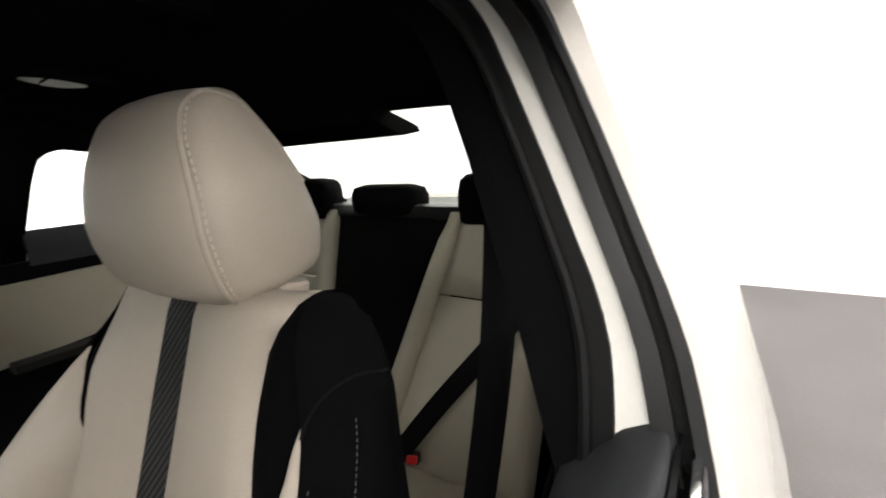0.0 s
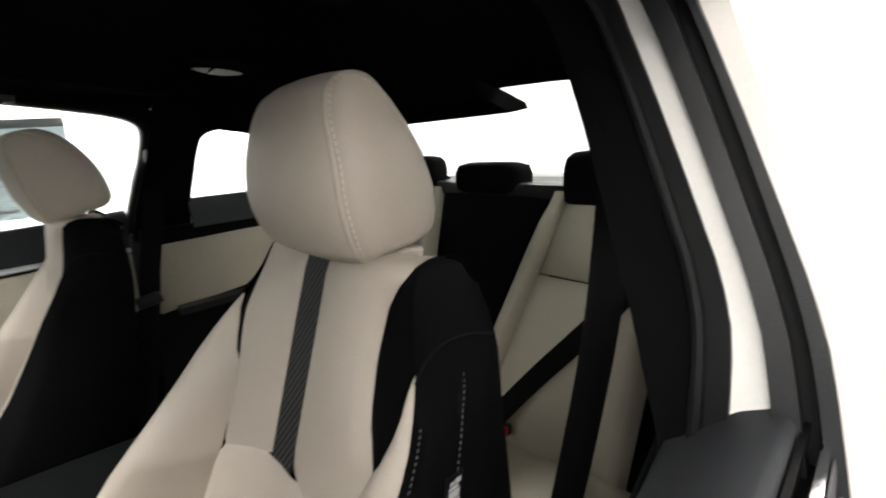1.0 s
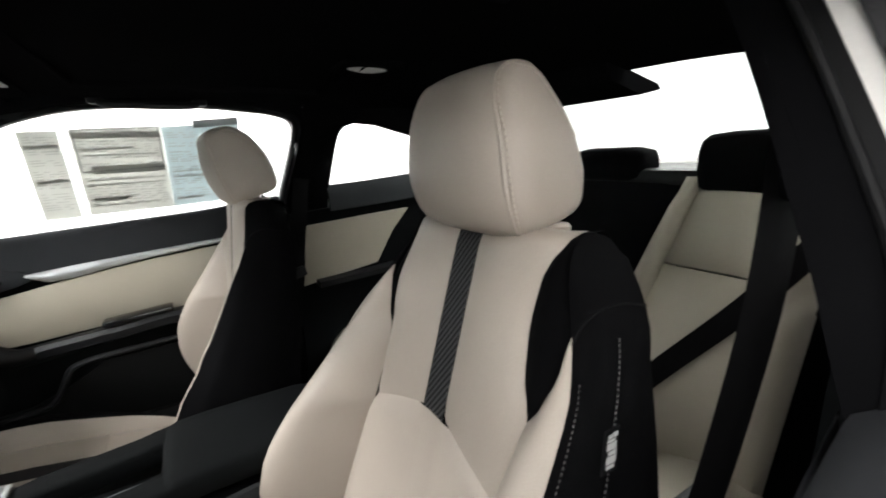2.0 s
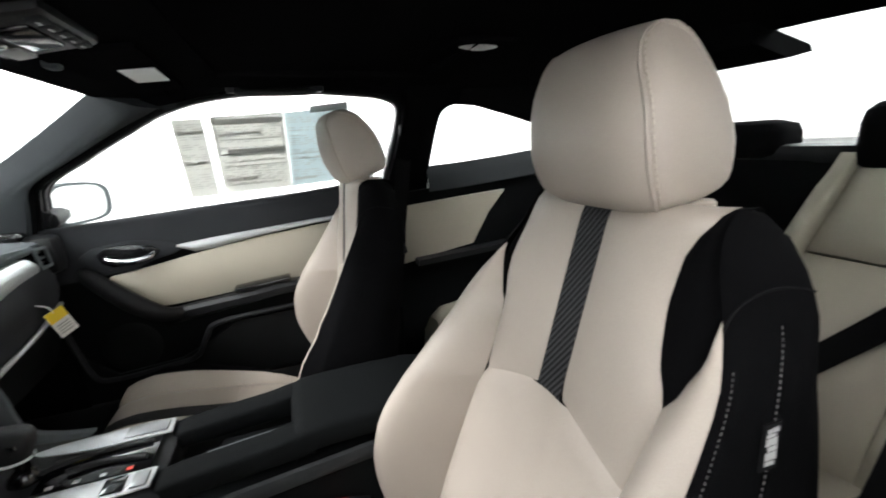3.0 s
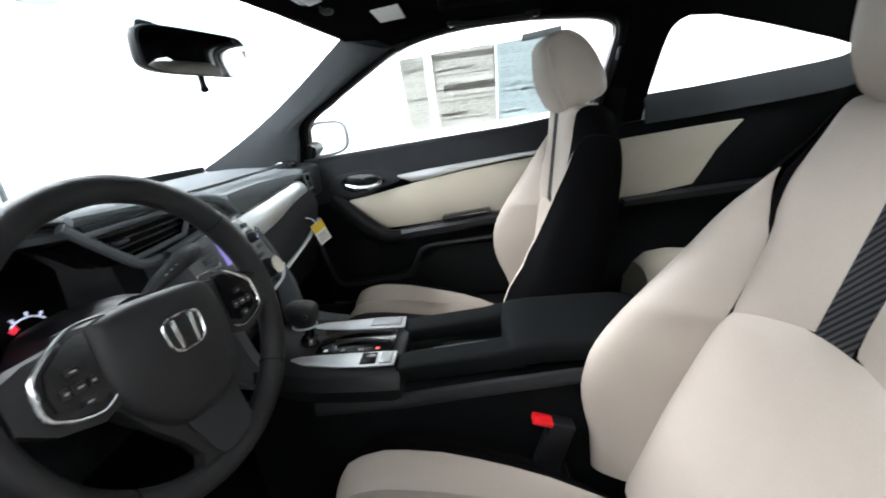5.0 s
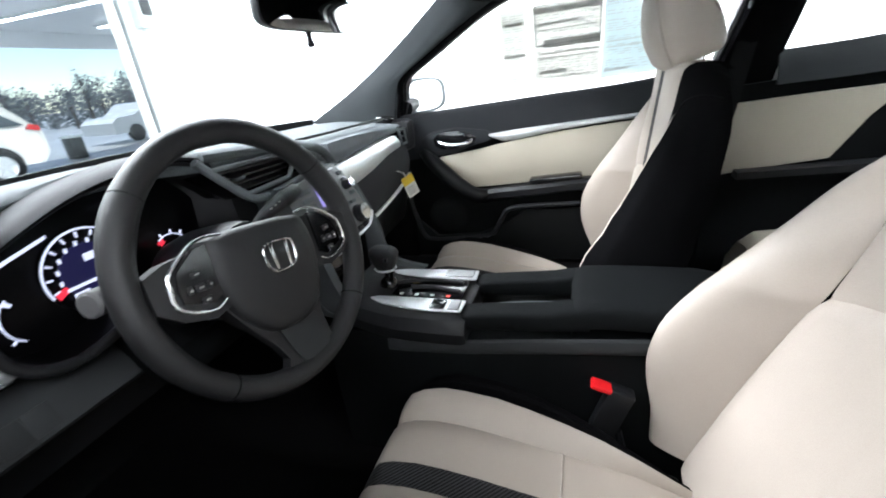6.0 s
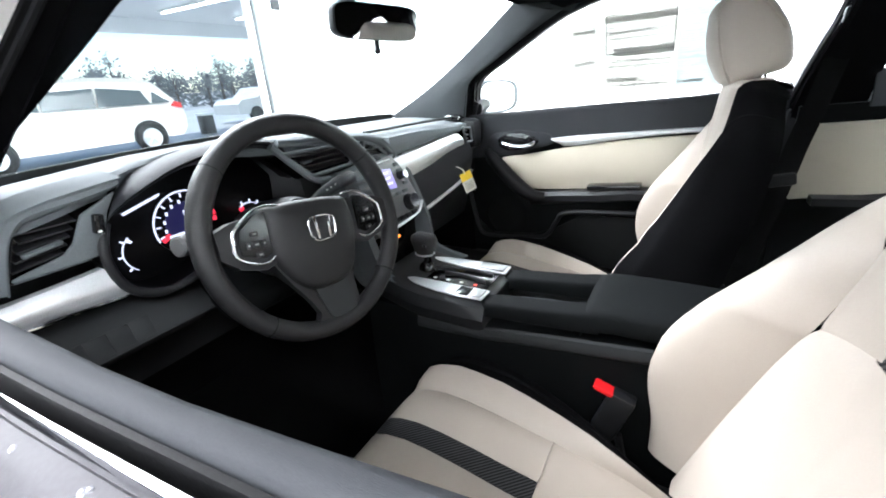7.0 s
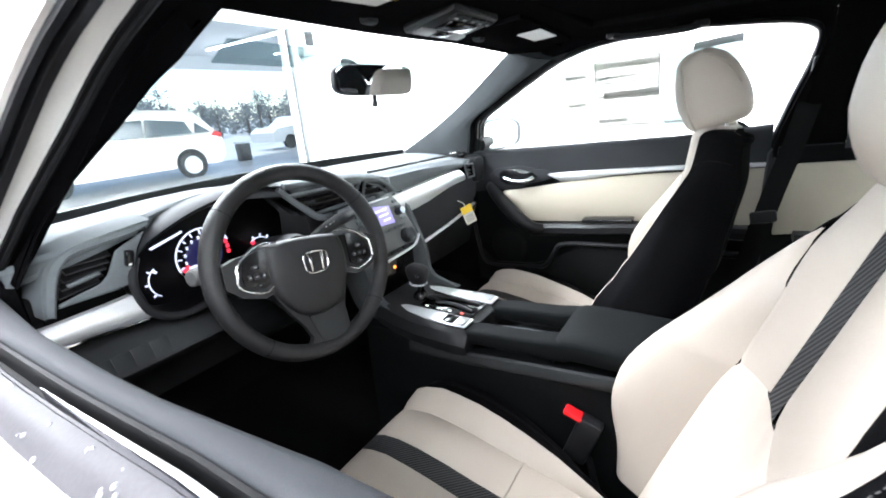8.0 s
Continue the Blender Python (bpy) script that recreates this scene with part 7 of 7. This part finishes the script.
# ---- outside ----
gr = bmesh.new()
for x0, x1, y0, y1 in ((-400, 400, BAY_F + 0.1, 600), (-400, 400, -400, BAY_B - 0.1), (-400, BAY_L - 0.1, BAY_B - 0.1, BAY_F + 0.1), (BAY_R + 0.1, 400, BAY_B - 0.1, BAY_F + 0.1)):
    vs = [gr.verts.new((x, y, YARD)) for x, y in ((x0, y0), (x1, y0), (x1, y1), (x0, y1))]
    gr.faces.new(vs)
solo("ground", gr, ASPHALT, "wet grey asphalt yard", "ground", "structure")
jamb = thing("gate_frame", (6.2, 8.75, GROUND), "grey steel gate frame with a track", "gate frame", kind="structure")
part("post", rbox((DOOR_R + 0.02, 8.74, 1.5), (0.06, 0.10, 3.1), 0.01), STEEL, jamb, "grey steel post")
part("jamb", rbox((DOOR_R - 0.10, 8.80, 1.5), (0.14, 0.10, 3.1), 0.01), WALL, jamb, "white jamb")
part("header", rbox((1.3, 8.74, 3.02), (9.9, 0.08, 0.12), 0.01), GREY, jamb, "grey header rail")
op = thing("gate_motor", (6.65, 8.6, 2.5), "grey box on the wall beside the gate", "motor box")
part("case", rbox((6.62, 8.64, 2.72), (0.34, 0.25, 0.62), 0.03), GREY, op)
part("cover", rbox((6.62, 8.50, 2.78), (0.22, 0.06, 0.30), 0.02), PLASTIC, op)
part("pipe", tube([Vector((6.62, 8.68, 2.42)), Vector((6.62, 8.68, 1.0)), Vector((6.62, 8.68, GROUND))], 0.02, 8), GREY, op)
can = thing("canopy", (2, 12.5, 3.6), "white canopy roof over the yard with tube lamps", "canopy", kind="structure")
part("fascia", rbox((4, 18.05, 3.42), (34, 0.10, 0.60), 0.02), CANOPY, can, "white canopy fascia")
part("deck", rbox((4, 13.6, 3.75), (34, 8.8, 0.25), 0.02), CANOPY, can, "white canopy deck")
TUBE = glow("lit_tube", (0.95, 0.97, 1.0), 14.0)
for x, y in ((5.9, 13.6), (8.6, 13.9), (3.0, 13.6), (11.4, 13.9)):
    lp = part("tube_lamp", rbox((x, y, 3.60), (0.26, 4.4, 0.07), 0.02), CEIL, can, "white tube lamp")
    part("tube", tube([Vector((x, y - 2.1, 3.55)), Vector((x, y, 3.55)), Vector((x, y + 2.1, 3.55))], 0.035, 8), TUBE, lp)
for x in (-12, 19.5):
    part("column", rbox((x, 17.7, 1.8), (0.25, 0.25, 3.8), 0.02), GREY, can)


# ---- the van in the yard ----
def parked_van(x0, y0):
    """A minivan side-on: its tail at x0, its near side at y0, facing -x."""
    van = thing("minivan", (x0 - 2.5, y0 + 1.0, YARD), "white minivan with dark glass parked in the yard", "car")
    V = lambda x, y, z: Vector((x0 - x, y0 + y, YARD + z))
    prof = [(0.02, 0.50), (0.0, 0.75), (0.03, 1.0), (0.12, 1.10), (0.45, 1.50), (0.62, 1.66), (0.95, 1.74), (1.8, 1.79), (2.8, 1.77), (3.3, 1.68), (4.1, 1.22), (4.35, 1.08), (4.9, 0.98), (5.08, 0.80), (5.12, 0.5), (5.0, 0.28), (0.2, 0.30)]
    rings = []
    for y, s in ((0.10, 0.94), (0.02, 0.985), (0.0, 1.0), (2.0, 1.0), (1.98, 0.985), (1.9, 0.94)):
        rings.append([V(2.5 + (x - 2.5) * (1 - (1 - s) * 0.3), y + (0.16 if y < 1 else -0.16) * max(0, (z - 1.05) / 0.7), 0.3 + (z - 0.3) * s) for x, z in prof])
    part("body", loft(rings), PAINT, van, "white van body")
    DARKG = mat("dark_glass", (0.05, 0.07, 0.08), 0.08, coat=0.6)
    for pts in ([(0.80, 1.14), (0.92, 1.46), (1.85, 1.56), (1.95, 1.14)], [(2.0, 1.14), (1.92, 1.56), (2.95, 1.52), (3.0, 1.14)], [(3.05, 1.14), (3.02, 1.50), (3.35, 1.45), (3.85, 1.16)], [(0.30, 1.14), (0.66, 1.42), (0.74, 1.14)]):
        part("side_window", prism([V(x, 0.16 * max(0, (z - 1.05) / 0.7) - 0.006, z) for x, z in pts], (0, 0.03, 0)), DARKG, van, "dark side window")
    part("tail_lamp", prism([V(0.04, -0.012, 1.10), V(0.20, -0.008, 1.16), V(0.30, -0.006, 1.05), V(0.06, -0.012, 0.98)], (0, 0.05, 0)), mat("red_lens", (0.6, 0.03, 0.03), 0.15), van, "red tail lamp")
    part("door_line", rbox(V(2.0, -0.004, 0.98), (2.3, 0.012, 0.012), 0), GREY, van)
    for x in (1.0, 4.05):
        part("wheel_arch", lathe([(0.0, 0.0), (0.40, 0.0), (0.40, 0.03), (0.0, 0.03)], Matrix.Translation(V(x, -0.008, 0.36)) @ pose(0, 0, 0, -90, 0, 0), 32), RUBBER, van, "dark wheel arch")
        w = part("wheel", lathe([(0.0, -0.10), (0.30, -0.10), (0.335, -0.06), (0.335, 0.06), (0.31, 0.08), (0.24, 0.08), (0.235, 0.05), (0.0, 0.05)], Matrix.Translation(V(x, 0.05, 0.335)) @ pose(0, 0, 0, 90, 0, 0), 36), RUBBER, van, "black tyre")
        part("rim", lathe([(0.0, 0.055), (0.06, 0.075), (0.07, 0.06), (0.18, 0.055), (0.225, 0.085), (0.235, 0.07), (0.0, 0.05)], Matrix.Translation(V(x, 0.05, 0.335)) @ pose(0, 0, 0, 90, 0, 0), 36), SILVER, w, "silver rim")
        for k in range(5):
            a = 2 * math.pi * k / 5 + 0.3
            part("spoke", tube([V(x, -0.03, 0.335), V(x + 0.11 * math.cos(a), -0.035, 0.335 + 0.11 * math.sin(a)), V(x + 0.22 * math.cos(a), -0.03, 0.335 + 0.22 * math.sin(a))], 0.03, 6), SILVER, w)
    return van


parked_van(6.20, 12.2)
low = thing("parked_car", (13.3, 17.6, YARD), "white low car parked further off", "car")
lp = [(0.0, 0.35), (0.0, 0.75), (0.25, 0.92), (1.0, 0.98), (1.6, 1.38), (2.7, 1.42), (3.4, 1.0), (4.3, 0.90), (4.45, 0.6), (4.4, 0.3)]
part("body", loft([[Vector((11.2 + x, 16.8 + y, YARD + z)) for x, z in lp] for y in (0.0, 1.7)]), PAINT, low, "white car body")
for x in (0.85, 3.6):
    part("wheel", lathe([(0.0, -0.1), (0.31, -0.1), (0.32, 0.0), (0.31, 0.1), (0.0, 0.1)], Matrix.Translation((11.2 + x, 16.85, YARD + 0.32)) @ pose(0, 0, 0, 90, 0, 0), 28), RUBBER, low, "black tyre")
part("side_window", prism([Vector((11.2 + x, 16.79, YARD + z)) for x, z in ((1.15, 1.02), (1.65, 1.32), (2.6, 1.35), (3.15, 1.02))], (0, 0.02, 0)), GLOSSY, low, "dark side window")
bin_ = thing("waste_bin", (8.25, 14.6, YARD), "small dark bin with a pale lid in the yard", "bin")
part("bin_body", rbox((8.25, 14.6, YARD + 0.30), (0.38, 0.38, 0.60), 0.04), PLASTIC, bin_, "dark bin body")
part("bin_lid", rbox((8.25, 14.6, YARD + 0.635), (0.43, 0.43, 0.07), 0.03), LENSW, bin_, "pale lid")

# ---- trees beyond the yard ----
BARK = mat("bark", (0.09, 0.075, 0.06), 0.9, grain=0.3, scale=30, bump=0.5, var=0.2)
# bluish grey foliage: the haze of distance is put into its colour
LEAF = mat("hazed_leaves", (0.115, 0.13, 0.138), 0.7, grain=0.4, scale=9, var=0.35, vscale=1.2)


def tree(x, y, h, seed):
    rng = random.Random(seed)
    t = thing("tree", (x, y, YARD), "grey-green leafy roadside tree beyond the yard", "tree", "trees beyond the yard")
    bm = bmesh.new()
    top = Vector((x + rng.uniform(-0.2, 0.2), y, YARD + h * 0.92))
    tube([Vector((x, y, YARD)), Vector((x, y, YARD + h * 0.4)), top], [0.13, 0.09, 0.02], 7, bm=bm)
    ends = [top]
    for _ in range(9):
        z0 = rng.uniform(0.3, 0.8) * h
        a, l = rng.uniform(0, 6.28), rng.uniform(0.5, 1.1) * (1.15 - z0 / h) * 1.2
        p = Vector((x, y, YARD + z0))
        e = p + Vector((l * math.cos(a), l * math.sin(a), l * 0.7))
        tube([p, p.lerp(e, 0.5) + Vector((0, 0, 0.05)), e], [0.04, 0.025, 0.01], 5, bm=bm)
        ends += [e, p.lerp(e, 0.6)]
    part("trunk", bm, BARK, t, "grey trunk and limbs")
    verts, faces = [], []
    for e in ends:
        for _ in range(28):
            d = Vector((rng.gauss(0, 0.30), rng.gauss(0, 0.30), rng.gauss(0, 0.26)))
            c, s = e + d, rng.uniform(0.07, 0.16)
            u = Vector((rng.gauss(0, 1), rng.gauss(0, 1), rng.gauss(0, 1))).normalized()
            v = u.orthogonal().normalized()
            n = len(verts)
            verts += [c + u * s, c + v * s * 0.6, c - u * s, c - v * s * 0.6]
            faces.append((n, n + 1, n + 2, n + 3))
    me = bpy.data.meshes.new("crown")
    me.from_pydata([tuple(p) for p in verts], [], faces)
    me.materials.append(LEAF)
    ob = new("crown", me)
    ob.parent = t
    ob.matrix_parent_inverse = Matrix.Translation(-t.location)
    tagged(ob, "loose grey-green leaf clumps")
    return t


rng = random.Random(11)
for k in range(16):
    tree(9.5 + 1.75 * k + rng.uniform(-0.5, 0.5), 38 + rng.uniform(-2.5, 2.5), rng.uniform(2.9, 4.6), 100 + k)
verts, faces = [], []
for k in range(9000):
    c = Vector((rng.uniform(0, 42), 42 + rng.uniform(-0.8, 0.8), YARD + rng.uniform(0.0, 1.0) ** 0.8 * (2.2 + 0.5 * math.sin(k * 0.013))))
    u = Vector((rng.gauss(0, 1), rng.gauss(0, 1), rng.gauss(0, 1))).normalized()
    v = u.orthogonal().normalized()
    s = rng.uniform(0.12, 0.24)
    n = len(verts)
    verts += [c + u * s, c + v * s * 0.6, c - u * s, c - v * s * 0.6]
    faces.append((n, n + 1, n + 2, n + 3))
me = bpy.data.meshes.new("hedge")
me.from_pydata([tuple(p) for p in verts], [], faces)
me.materials.append(LEAF)
tagged(new("hedge", me), "dense grey-green hedge along the road", "hedge", kind="stuff")
